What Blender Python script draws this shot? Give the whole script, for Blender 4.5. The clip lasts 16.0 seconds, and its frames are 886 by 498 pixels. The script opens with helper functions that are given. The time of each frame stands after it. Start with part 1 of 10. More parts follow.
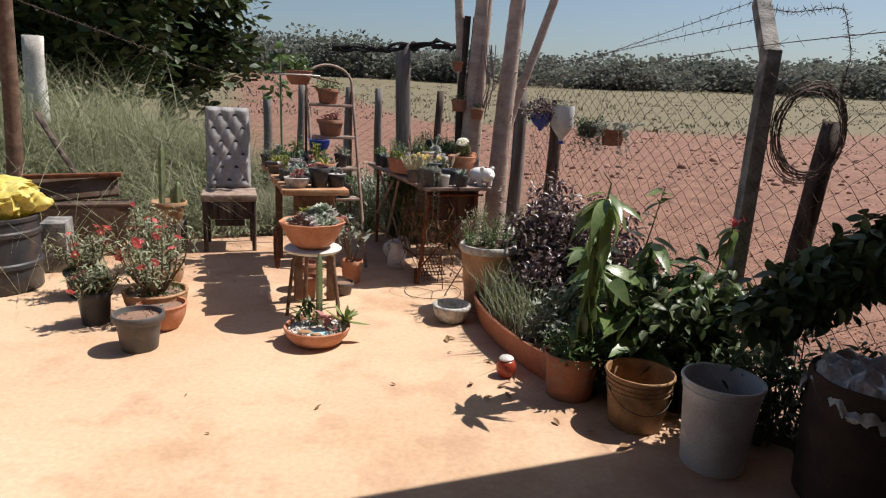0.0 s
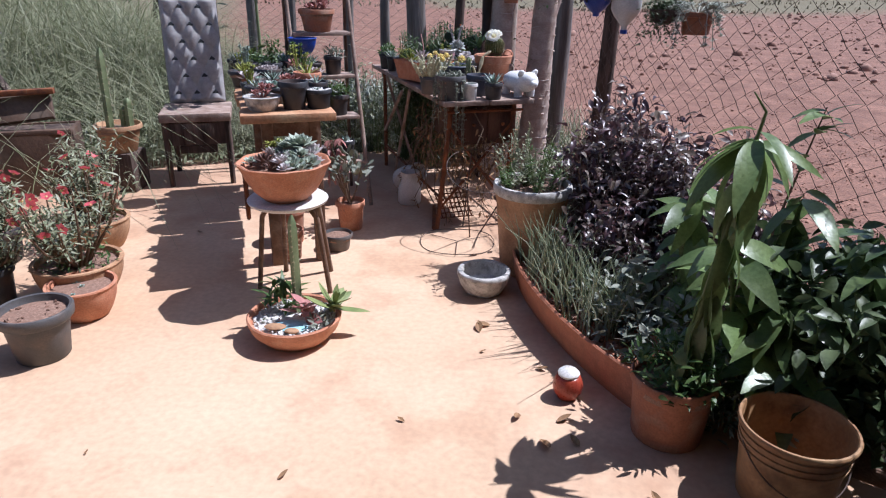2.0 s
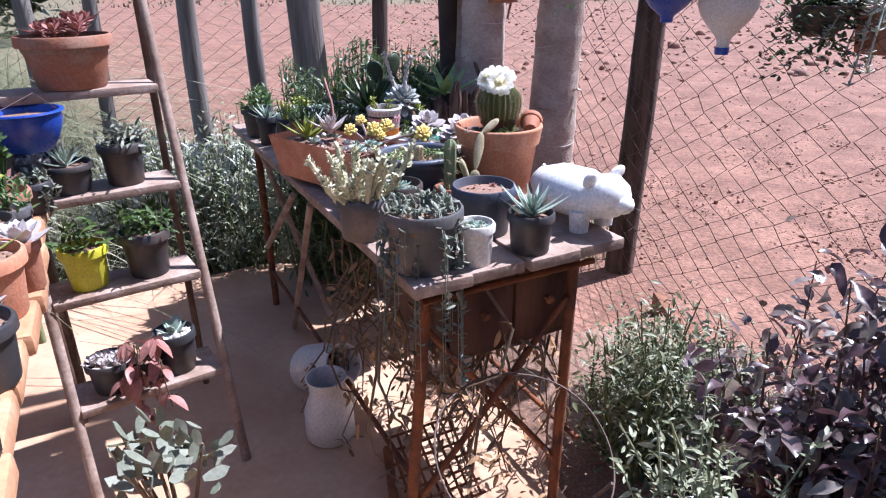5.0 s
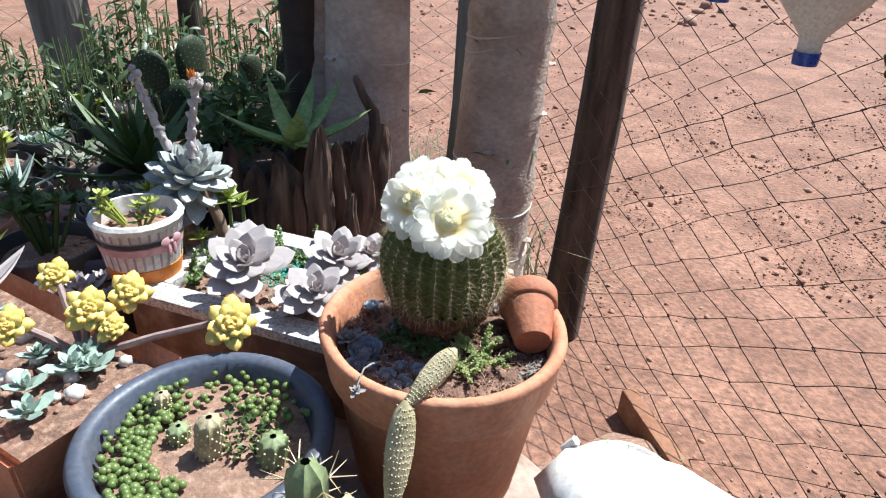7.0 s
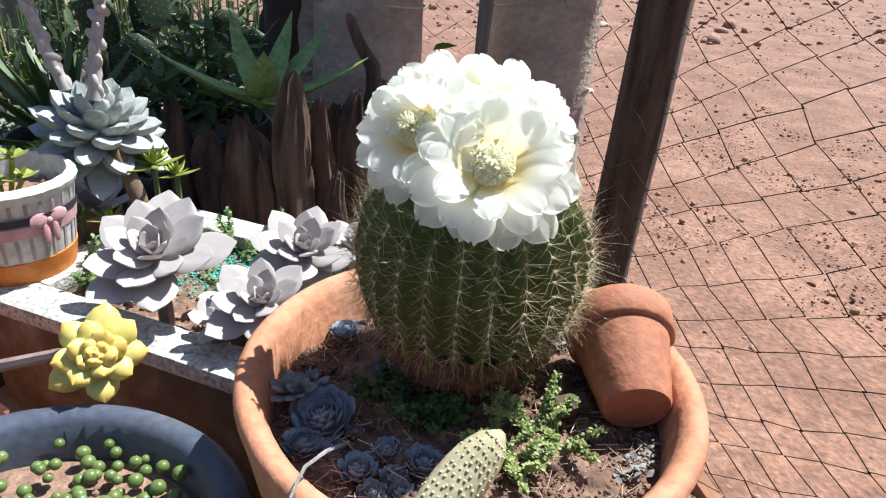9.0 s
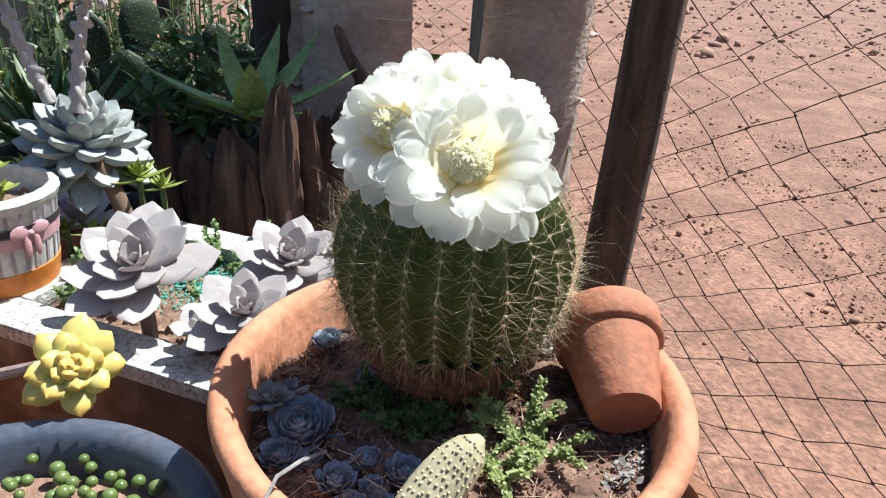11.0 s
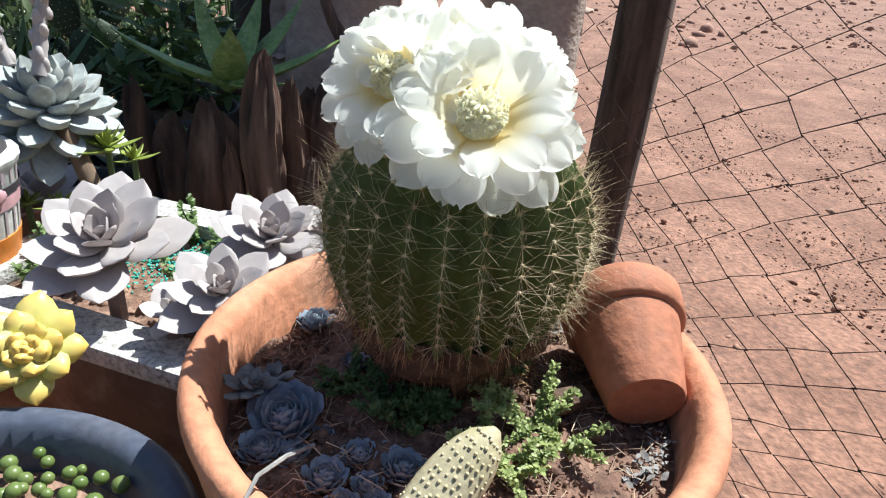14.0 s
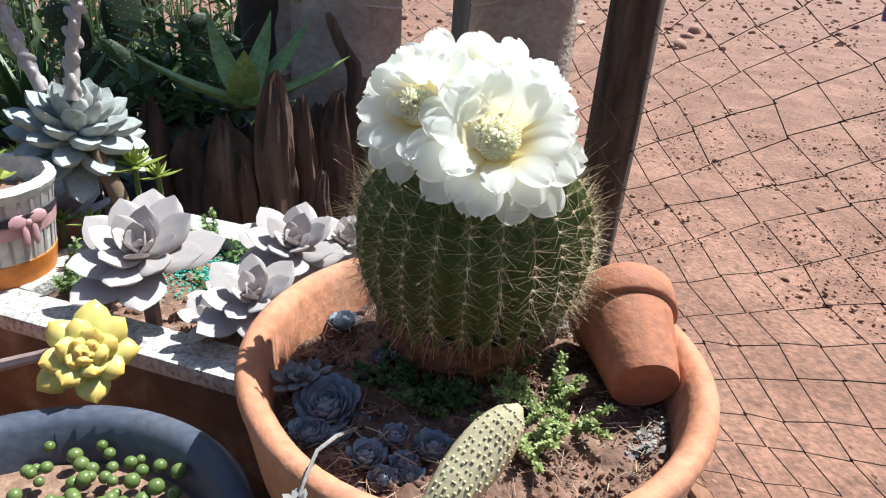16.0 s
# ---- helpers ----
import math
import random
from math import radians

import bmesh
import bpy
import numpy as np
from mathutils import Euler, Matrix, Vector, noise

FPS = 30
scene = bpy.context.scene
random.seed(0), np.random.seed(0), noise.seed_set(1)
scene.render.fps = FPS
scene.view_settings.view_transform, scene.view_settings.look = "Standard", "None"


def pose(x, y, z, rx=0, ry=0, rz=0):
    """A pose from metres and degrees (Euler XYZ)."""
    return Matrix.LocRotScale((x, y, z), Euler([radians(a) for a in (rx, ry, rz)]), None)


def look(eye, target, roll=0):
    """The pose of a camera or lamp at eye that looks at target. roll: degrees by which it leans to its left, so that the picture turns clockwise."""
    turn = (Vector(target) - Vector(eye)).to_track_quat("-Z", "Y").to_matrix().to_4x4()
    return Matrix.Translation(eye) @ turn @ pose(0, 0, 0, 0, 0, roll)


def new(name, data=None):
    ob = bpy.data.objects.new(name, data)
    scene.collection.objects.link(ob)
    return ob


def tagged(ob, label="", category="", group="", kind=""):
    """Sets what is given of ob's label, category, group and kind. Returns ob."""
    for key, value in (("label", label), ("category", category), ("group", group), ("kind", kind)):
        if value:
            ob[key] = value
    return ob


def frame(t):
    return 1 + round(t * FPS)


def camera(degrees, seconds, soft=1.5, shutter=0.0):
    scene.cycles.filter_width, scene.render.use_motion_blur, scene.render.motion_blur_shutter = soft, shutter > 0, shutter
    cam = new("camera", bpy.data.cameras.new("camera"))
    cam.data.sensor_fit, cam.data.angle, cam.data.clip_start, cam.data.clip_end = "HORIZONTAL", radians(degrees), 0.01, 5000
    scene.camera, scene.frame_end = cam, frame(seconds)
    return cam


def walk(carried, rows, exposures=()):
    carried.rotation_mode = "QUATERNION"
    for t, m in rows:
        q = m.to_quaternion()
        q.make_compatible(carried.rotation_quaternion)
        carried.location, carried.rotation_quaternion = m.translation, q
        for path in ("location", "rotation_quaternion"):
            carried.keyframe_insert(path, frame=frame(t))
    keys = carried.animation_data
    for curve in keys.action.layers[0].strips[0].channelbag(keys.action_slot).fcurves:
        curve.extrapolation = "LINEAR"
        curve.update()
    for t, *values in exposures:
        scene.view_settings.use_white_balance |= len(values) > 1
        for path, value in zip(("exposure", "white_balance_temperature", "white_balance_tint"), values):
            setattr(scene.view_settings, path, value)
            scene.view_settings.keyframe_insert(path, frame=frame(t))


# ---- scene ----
cam = camera(68.7, 16.0, soft=1.15)
EXPOSURES = [(0, 0.34, 6500, 10), (0.8, 0.34, 6400, 10), (1.5, 0.42, 5600, 10), (2.5, 0.48, 5400, 22), (4.0, 0.86, 5500, 25), (5.2, 1.18, 5400, 16), (7.3, 1.10, 5850, 2), (16, 1.0, 5900, 1)]
PATH = [
    (0, (0.0, 0.0, 1.388), (0.0, 1.948, 0.935), 2.7),
    (0.5, (-0.033, 0.126, 1.357), (0.005, 2.033, 0.754), 3.3),
    (1, (-0.08, 0.435, 1.36), (0.043, 2.32, 0.703), -1.9),
    (1.5, (-0.055, 0.806, 1.359), (0.019, 2.698, 0.713), 0.3),
    (2, (-0.027, 1.201, 1.345), (-0.088, 3.048, 0.582), 1.1),
    (2.5, (-0.081, 1.571, 1.339), (-0.107, 3.412, 0.557), -0.6),
    (3, (-0.081, 1.989, 1.315), (-0.322, 3.825, 0.561), 2.2),
    (3.5, (-0.1, 2.415, 1.315), (-0.122, 4.25, 0.522), 0.2),
    (4, (-0.131, 2.826, 1.307), (-0.186, 4.659, 0.508), 0.1),
    (4.5, (-0.209, 3.217, 1.302), (-0.134, 5.071, 0.556), 1.7),
    (5, (-0.232, 3.583, 1.302), (-0.01, 5.412, 0.525), -0.6),
    (5.2, (-0.21, 3.741, 1.307), (0.019, 5.589, 0.578), 0.2),
    (7.3, (-0.037, 4.852, 1.279), (0.567, 6.477, 0.283), 3.5),
    (7.5, (-0.025, 4.894, 1.256), (0.503, 6.533, 0.239), 3.0),
    (8, (-0.002, 4.977, 1.194), (0.555, 6.646, 0.243), 2.0),
    (8.5, (0.01, 4.99, 1.155), (0.57, 6.676, 0.235), 4.3),
    (9, (0.016, 4.99, 1.141), (0.587, 6.681, 0.238), 4.3),
    (9.5, (0.027, 4.988, 1.14), (0.589, 6.673, 0.221), 3.0),
    (12, (0.023, 4.999, 1.126), (0.602, 6.728, 0.304), 4.0),
    (12.5, (0.02, 5.005, 1.124), (0.586, 6.735, 0.296), 3.9),
    (13, (0.021, 5.009, 1.121), (0.607, 6.726, 0.278), 4.1),
    (13.5, (0.026, 5.014, 1.117), (0.61, 6.721, 0.254), 4.1),
    (14, (0.027, 5.019, 1.11), (0.654, 6.699, 0.223), 4.7),
    (14.5, (0.023, 5.015, 1.104), (0.658, 6.683, 0.203), 4.2),
    (15, (0.019, 5.006, 1.111), (0.641, 6.681, 0.211), 4.1),
    (15.5, (0.015, 5.001, 1.113), (0.637, 6.68, 0.222), 4.1),
    (16, (0.004, 4.992, 1.126), (0.648, 6.673, 0.254), 3.7),
]
walk(cam, [(t, look(eye, target, roll)) for t, eye, target, roll in PATH], exposures=EXPOSURES)

# ---------- world, sun ----------
TO_SUN = Vector((0.574, 0.205, 1.0)).normalized()
world = bpy.data.worlds.new("world")
scene.world = world
world.use_nodes = True
wn = world.node_tree.nodes
sky = wn.new("ShaderNodeTexSky")
sky.sky_type, sky.sun_disc = "NISHITA", False
sky.sun_elevation = math.asin(TO_SUN.z)
sky.sun_rotation = math.atan2(TO_SUN.x, TO_SUN.y)
sky.dust_density, sky.air_density, sky.ozone_density = 1.6, 1.0, 2.4
wn["Background"].inputs[1].default_value = 0.076
world.node_tree.links.new(sky.outputs[0], wn["Background"].inputs[0])
sun = new("sun", bpy.data.lights.new("sun", "SUN"))
sun.data.energy, sun.data.angle, sun.data.color = 5.0, radians(0.5), (1.0, 0.95, 0.88)
sun.matrix_world = look(TO_SUN * 30, (0, 0, 0))


# ---------- materials ----------
def mat(name, a, b=None, scale=12.0, rough=0.7, bump=0.25, fine=120.0, metal=0.0, island=None, through_light=0.0, spec=0.4, dirt=None, dirt_scale=3.0, dirt_amount=0.45, stretch=(1, 1, 1), per_object=0.0, grain_amount=0.55, island_lo=0.0):
    """A surface with two scales of variation: broad patches from a to b, fine grain, optional dirt, and a tint of its own for each leaf or piece."""
    m = bpy.data.materials.new(name)
    m.use_nodes = True
    nt = m.node_tree
    N, L = nt.nodes, nt.links
    bsdf = N["Principled BSDF"]
    geo = N.new("ShaderNodeNewGeometry")
    mp = N.new("ShaderNodeMapping")
    mp.inputs["Scale"].default_value = stretch
    L.new(geo.outputs["Position"], mp.inputs[0])
    b = b or tuple(v * 0.75 for v in a)

    def noise_node(s, detail):
        n = N.new("ShaderNodeTexNoise")
        n.inputs["Scale"].default_value, n.inputs["Detail"].default_value = s, detail
        L.new(mp.outputs[0], n.inputs["Vector"])
        return n.outputs[0]

    def mix(kind, fac, one, two):
        n = N.new("ShaderNodeMix")
        n.data_type, n.blend_type = "RGBA", kind
        for sock, v in ((n.inputs[0], fac), (n.inputs[6], one), (n.inputs[7], two)):
            if isinstance(v, bpy.types.NodeSocket):
                L.new(v, sock)
            elif isinstance(v, (int, float)):
                sock.default_value = v
            else:
                sock.default_value = (*v, 1)
        return n.outputs[2]

    def ramp(v, lo, hi, out_lo=0.0, out_hi=1.0):
        n = N.new("ShaderNodeMapRange")
        n.inputs[1].default_value, n.inputs[2].default_value = lo, hi
        n.inputs[3].default_value, n.inputs[4].default_value = out_lo, out_hi
        L.new(v, n.inputs[0])
        return n.outputs[0]

    broad, grain = noise_node(scale, 4), noise_node(fine, 5)
    col = mix("MIX", ramp(broad, 0.35, 0.65), a, b)
    if island:
        col = mix("MIX", ramp(geo.outputs["Random Per Island"], island_lo, 1.0, 0.0, 0.8), col, island)
    if per_object:
        info = N.new("ShaderNodeObjectInfo")
        col = mix("MULTIPLY", per_object, col, mix("MIX", info.outputs["Random"], (0.35, 0.35, 0.35), (1.2, 1.2, 1.2)))
    if dirt:
        col = mix("MIX", ramp(noise_node(dirt_scale, 6), 0.48, 0.68, 0.0, dirt_amount), col, dirt)
    col = mix("MULTIPLY", grain_amount, col, mix("MIX", ramp(grain, 0.3, 0.7), (0.62, 0.62, 0.62), (1.25, 1.25, 1.25)))
    L.new(col, bsdf.inputs["Base Color"])
    bsdf.inputs["Metallic"].default_value = metal
    bsdf.inputs["Specular IOR Level"].default_value = spec
    L.new(ramp(grain, 0.2, 0.8, max(0.05, rough - 0.1), min(1.0, rough + 0.12)), bsdf.inputs["Roughness"])
    if bump:
        bp = N.new("ShaderNodeBump")
        bp.inputs["Strength"].default_value, bp.inputs["Distance"].default_value = bump, 0.5 / fine
        L.new(grain, bp.inputs["Height"])
        L.new(bp.outputs[0], bsdf.inputs["Normal"])
    if through_light:
        tr = N.new("ShaderNodeBsdfTranslucent")
        L.new(col, tr.inputs[0])
        mx = N.new("ShaderNodeMixShader")
        mx.inputs[0].default_value = through_light
        L.new(bsdf.outputs[0], mx.inputs[1])
        L.new(tr.outputs[0], mx.inputs[2])
        L.new(mx.outputs[0], N["Material Output"].inputs[0])
    return m


M = dict(
    kerb=mat("worn_concrete_edge", (0.30, 0.15, 0.09), (0.20, 0.09, 0.05), 8, 0.9, 0.4, 70),
    terracotta=mat("terracotta", (0.53, 0.235, 0.135), (0.44, 0.178, 0.097), 14, 0.8, 0.3, 160, dirt=(0.60, 0.36, 0.24), dirt_scale=26, dirt_amount=0.35),
    clay_brown=mat("brown_clay", (0.42, 0.165, 0.092), (0.35, 0.13, 0.07), 22, 0.75, 0.3, 180, dirt=(0.26, 0.12, 0.07), dirt_scale=30, dirt_amount=0.4),
    cork=mat("corky_cactus_base", (0.11, 0.065, 0.043), (0.05, 0.03, 0.02), 70, 0.95, 1.0, 220, dirt=(0.20, 0.13, 0.085), dirt_scale=120, dirt_amount=0.5),
    lichen=mat("grey_dead_leaf", (0.30, 0.28, 0.27), (0.18, 0.165, 0.16), 60, 0.9, 0.5, 200),
    terracotta_old=mat("old_terracotta", (0.36, 0.15, 0.085), (0.25, 0.10, 0.06), 14, 0.85, 0.3, 140, dirt=(0.42, 0.28, 0.2), dirt_scale=14, dirt_amount=0.5),
    terracotta_pale=mat("weathered_clay", (0.50, 0.30, 0.17), (0.36, 0.19, 0.10), 9, 0.85, 0.3, 90, dirt=(0.24, 0.13, 0.07), dirt_scale=6, dirt_amount=0.6),
    black_plastic=mat("black_plastic", (0.028, 0.028, 0.032), (0.045, 0.045, 0.05), 10, 0.42, 0.05, 200, dirt=(0.16, 0.10, 0.07), dirt_scale=9, dirt_amount=0.4),
    grey_plastic=mat("grey_plastic", (0.10, 0.095, 0.095), (0.075, 0.07, 0.07), 10, 0.5, 0.06, 180, dirt=(0.22, 0.15, 0.11), dirt_scale=8, dirt_amount=0.5),
    blue_plastic=mat("blue_plastic", (0.02, 0.07, 0.42), (0.015, 0.05, 0.30), 9, 0.3, 0.03, 200, spec=0.6),
    blue_grey=mat("blue_grey_plastic", (0.075, 0.085, 0.12), (0.055, 0.065, 0.095), 9, 0.45, 0.1, 200, dirt=(0.16, 0.13, 0.11), dirt_scale=14, dirt_amount=0.35),
    yellow_plastic=mat("yellow_plastic", (0.62, 0.60, 0.04), (0.5, 0.46, 0.03), 9, 0.4, 0.05, 180),
    yellow_bag=mat("yellow_bag", (0.80, 0.68, 0.22), (0.72, 0.58, 0.13), 9, 0.4, 0.1, 60, through_light=0.2),
    white_plastic=mat("dull_white_plastic", (0.74, 0.73, 0.71), (0.62, 0.60, 0.57), 7, 0.45, 0.05, 150, dirt=(0.36, 0.26, 0.19), dirt_scale=5, dirt_amount=0.4),
    white_paint=mat("white_glaze", (0.74, 0.72, 0.69), (0.62, 0.58, 0.54), 12, 0.35, 0.08, 150, dirt=(0.30, 0.24, 0.19), dirt_scale=22, dirt_amount=0.35),
    white_stone=mat("pale_cement", (0.62, 0.59, 0.55), (0.42, 0.40, 0.37), 25, 0.9, 0.5, 260, dirt=(0.16, 0.14, 0.12), dirt_scale=45, dirt_amount=0.6),
    brown_bucket=mat("stained_bucket", (0.42, 0.26, 0.13), (0.28, 0.14, 0.06), 7, 0.6, 0.1, 80, dirt=(0.12, 0.06, 0.03), dirt_scale=9, dirt_amount=0.7),
    red_glaze=mat("red_jar", (0.42, 0.07, 0.03), (0.30, 0.05, 0.03), 9, 0.3, 0.05, 120),
    concrete=mat("weathered_post_concrete", (0.36, 0.335, 0.31), (0.17, 0.16, 0.15), 9, 0.95, 0.7, 60, dirt=(0.04, 0.04, 0.04), dirt_scale=7, dirt_amount=0.8),
    wood_dark=mat("dark_weathered_wood", (0.125, 0.085, 0.068), (0.035, 0.023, 0.018), 24, 0.85, 0.6, 90, stretch=(1, 1, 0.15)),
    wood_grey=mat("grey_weathered_wood", (0.24, 0.215, 0.20), (0.12, 0.10, 0.09), 18, 0.9, 0.7, 90, stretch=(1, 1, 0.1), dirt=(0.06, 0.05, 0.045), dirt_scale=7),
    wood_plank=mat("orange_brown_plank", (0.52, 0.28, 0.15), (0.37, 0.18, 0.09), 10, 0.75, 0.3, 80, dirt=(0.60, 0.42, 0.26), dirt_scale=9),
    wood_mid=mat("brown_wood", (0.17, 0.095, 0.06), (0.10, 0.055, 0.035), 14, 0.8, 0.4, 90, dirt=(0.3, 0.22, 0.16), dirt_scale=12),
    wood_pale=mat("pinkish_worn_wood", (0.40, 0.30, 0.25), (0.25, 0.17, 0.13), 14, 0.85, 0.4, 90, dirt=(0.15, 0.09, 0.06), dirt_scale=8),
    root=mat("root_wood", (0.135, 0.075, 0.053), (0.035, 0.021, 0.016), 60, 0.85, 1.0, 160, stretch=(1, 1, 0.18), dirt=(0.22, 0.15, 0.115), dirt_scale=38, dirt_amount=0.45),
    rust=mat("rusty_iron", (0.22, 0.075, 0.03), (0.10, 0.04, 0.025), 18, 0.85, 0.5, 140, metal=0.2, dirt=(0.40, 0.14, 0.045), dirt_scale=12),
    wire=mat("rusty_wire", (0.13, 0.09, 0.074), (0.075, 0.050, 0.042), 18, 0.7, 0.2, 140, metal=0.3),
    wire_grey=mat("grey_wire", (0.10, 0.09, 0.085), (0.07, 0.06, 0.055), 18, 0.65, 0.2, 140, metal=0.3),
    soil=mat("potting_soil", (0.165, 0.085, 0.058), (0.072, 0.037, 0.026), 70, 0.95, 1.0, 260, dirt=(0.40, 0.26, 0.19), dirt_scale=110, dirt_amount=0.6, island=(0.34, 0.21, 0.15)),
    pebble=mat("white_pebble", (0.66, 0.64, 0.60), (0.5, 0.47, 0.44), 40, 0.7, 0.1, 150),
    trunk=mat("pale_ringed_bark", (0.49, 0.385, 0.325), (0.36, 0.27, 0.225), 9, 0.9, 0.6, 90, dirt=(0.58, 0.51, 0.46), dirt_scale=12, dirt_amount=0.5, stretch=(1, 1, 1.5), grain_amount=0.5),
    bark=mat("dark_bark", (0.09, 0.06, 0.045), (0.05, 0.035, 0.03), 10, 0.9, 0.6, 60),
    cactus_dark=mat("dark_pad_skin", (0.035, 0.055, 0.025), (0.022, 0.038, 0.018), 16, 0.6, 0.15, 160),
    cactus=mat("cactus_skin", (0.105, 0.135, 0.036), (0.062, 0.086, 0.021), 30, 0.6, 0.15, 180),
    cactus_pale=mat("pale_cactus_skin", (0.22, 0.26, 0.13), (0.15, 0.19, 0.09), 16, 0.6, 0.15, 160),
    opuntia=mat("olive_pad", (0.46, 0.39, 0.25), (0.34, 0.29, 0.165), 40, 0.6, 0.25, 240),
    spine=mat("straw_spine", (0.64, 0.54, 0.35), (0.44, 0.32, 0.18), 60, 0.5, 0.0, 200),
    tuft=mat("pale_tuft", (0.60, 0.52, 0.33), (0.45, 0.36, 0.21), 60, 0.9, 0.2, 200),
    petal=mat("cream_petal", (0.95, 0.95, 0.90), (0.94, 0.93, 0.83), 18, 0.55, 0.0, 30, through_light=0.6),
    throat=mat("yellow_throat", (0.96, 0.94, 0.76), (0.95, 0.90, 0.66), 60, 0.6, 0.0, 60, through_light=0.1, grain_amount=0.1),
    stamen=mat("yellow_stamen", (0.98, 0.96, 0.82), (0.97, 0.93, 0.74), 60, 0.6, 0.0, 90, through_light=0.6, grain_amount=0.1),
    ghost=mat("pale_mauve_leaf", (0.56, 0.50, 0.49), (0.51, 0.45, 0.44), 30, 0.55, 0.03, 200, island=(0.61, 0.545, 0.53), through_light=0.25, grain_amount=0.15),
    blue_leaf=mat("powdery_blue_leaf", (0.31, 0.365, 0.44), (0.215, 0.265, 0.345), 40, 0.6, 0.1, 200, island=(0.40, 0.445, 0.50), per_object=0.35),
    green_grey=mat("grey_green_leaf", (0.24, 0.32, 0.26), (0.17, 0.24, 0.2), 20, 0.6, 0.06, 160, island=(0.34, 0.40, 0.34)),
    lime_leaf=mat("lime_leaf", (0.30, 0.36, 0.06), (0.22, 0.28, 0.05), 30, 0.5, 0.05, 160, island=(0.40, 0.40, 0.10), through_light=0.2),
    green_leaf=mat("green_leaf", (0.075, 0.14, 0.04), (0.05, 0.10, 0.03), 12, 0.45, 0.1, 120, island=(0.12, 0.17, 0.05), through_light=0.28),
    dull_leaf=mat("dull_weed_leaf", (0.22, 0.25, 0.135), (0.15, 0.18, 0.085), 10, 0.5, 0.1, 120, island=(0.40, 0.40, 0.28), through_light=0.25),
    silver_leaf=mat("silvery_leaf", (0.23, 0.25, 0.19), (0.15, 0.18, 0.12), 10, 0.55, 0.1, 120, island=(0.34, 0.34, 0.28), through_light=0.2),
    # purple leaves: pale tint on some puts sunlit faces and glints into the colour
    purple_leaf=mat("purple_leaf", (0.105, 0.052, 0.058), (0.055, 0.030, 0.034), 10, 0.34, 0.1, 120, island_lo=0.5, island=(0.42, 0.37, 0.31), through_light=0.22, spec=0.6),
    dark_leaf=mat("dark_tree_leaf", (0.030, 0.055, 0.018), (0.02, 0.04, 0.012), 0.8, 0.5, 0.0, 60, island=(0.06, 0.09, 0.025), through_light=0.2),
    grass=mat("dry_green_grass", (0.19, 0.215, 0.105), (0.115, 0.14, 0.06), 0.8, 0.6, 0.0, 60, island=(0.42, 0.40, 0.27), through_light=0.3),
    chive=mat("chive_leaf", (0.24, 0.30, 0.17), (0.17, 0.23, 0.12), 20, 0.5, 0.0, 90, island=(0.48, 0.50, 0.36), through_light=0.25),
    pink_leaf=mat("reddish_pink_leaf", (0.36, 0.13, 0.12), (0.25, 0.09, 0.085), 30, 0.5, 0.05, 150, island=(0.45, 0.24, 0.2), through_light=0.15),
    red_flower=mat("red_flower", (0.62, 0.05, 0.07), (0.5, 0.03, 0.05), 30, 0.5, 0.05, 90, island=(0.72, 0.2, 0.22), through_light=0.3),
    dry_leaf=mat("dry_brown_leaf", (0.28, 0.15, 0.07), (0.18, 0.09, 0.045), 30, 0.8, 0.2, 120, island=(0.38, 0.24, 0.12)),
    stem_green=mat("green_stem", (0.13, 0.17, 0.06), (0.09, 0.12, 0.045), 20, 0.6, 0.1, 120),
    stem_brown=mat("brown_stem", (0.20, 0.13, 0.085), (0.12, 0.08, 0.05), 20, 0.8, 0.2, 120),
    stem_pink=mat("mauve_stem", (0.34, 0.25, 0.23), (0.26, 0.17, 0.15), 40, 0.6, 0.1, 150),
    hay=mat("dry_pasture_grass", (0.16, 0.135, 0.08), (0.12, 0.105, 0.06), 0.2, 0.8, 0.0, 20, island=(0.20, 0.165, 0.105)),
    hedge=mat("far_scrub_leaf", (0.125, 0.14, 0.115), (0.085, 0.098, 0.082), 0.06, 0.9, 0.0, 8, island=(0.20, 0.20, 0.17), through_light=0.3),
    clod=mat("red_clod", (0.31, 0.165, 0.115), (0.22, 0.115, 0.08), 6, 0.95, 0.5, 60, island=(0.36, 0.21, 0.155)),
    fabric=mat("tufted_grey_fabric", (0.40, 0.375, 0.37), (0.31, 0.29, 0.29), 25, 0.75, 0.2, 300),
    button=mat("dark_button", (0.03, 0.03, 0.032), None, 25, 0.6, 0.1, 200),
    turquoise=mat("turquoise_gravel", (0.10, 0.47, 0.38), (0.05, 0.34, 0.27), 60, 0.8, 0.6, 300),
    band_pink=mat("pink_band", (0.62, 0.36, 0.38), (0.55, 0.3, 0.32), 30, 0.5, 0.0, 120),
    band_orange=mat("orange_band", (0.60, 0.20, 0.03), (0.5, 0.15, 0.02), 40, 0.5, 0.1, 120),
    band_dark=mat("dark_band", (0.05, 0.04, 0.05), None, 40, 0.5, 0.0, 120),
    wall=mat("plastered_wall", (0.17, 0.125, 0.10), (0.13, 0.095, 0.072), 1.5, 0.9, 0.2, 40),
    bucket_white=mat("grimy_white_plastic", (0.62, 0.61, 0.60), (0.50, 0.49, 0.48), 7, 0.45, 0.05, 150, dirt=(0.22, 0.16, 0.12), dirt_scale=5, dirt_amount=0.4),
    whitewash=mat("whitewash", (0.6, 0.58, 0.55), (0.4, 0.37, 0.33), 3, 0.9, 0.3, 40),
    tile_roof=mat("clay_roof", (0.14, 0.07, 0.045), (0.09, 0.045, 0.03), 3, 0.9, 0.3, 40),
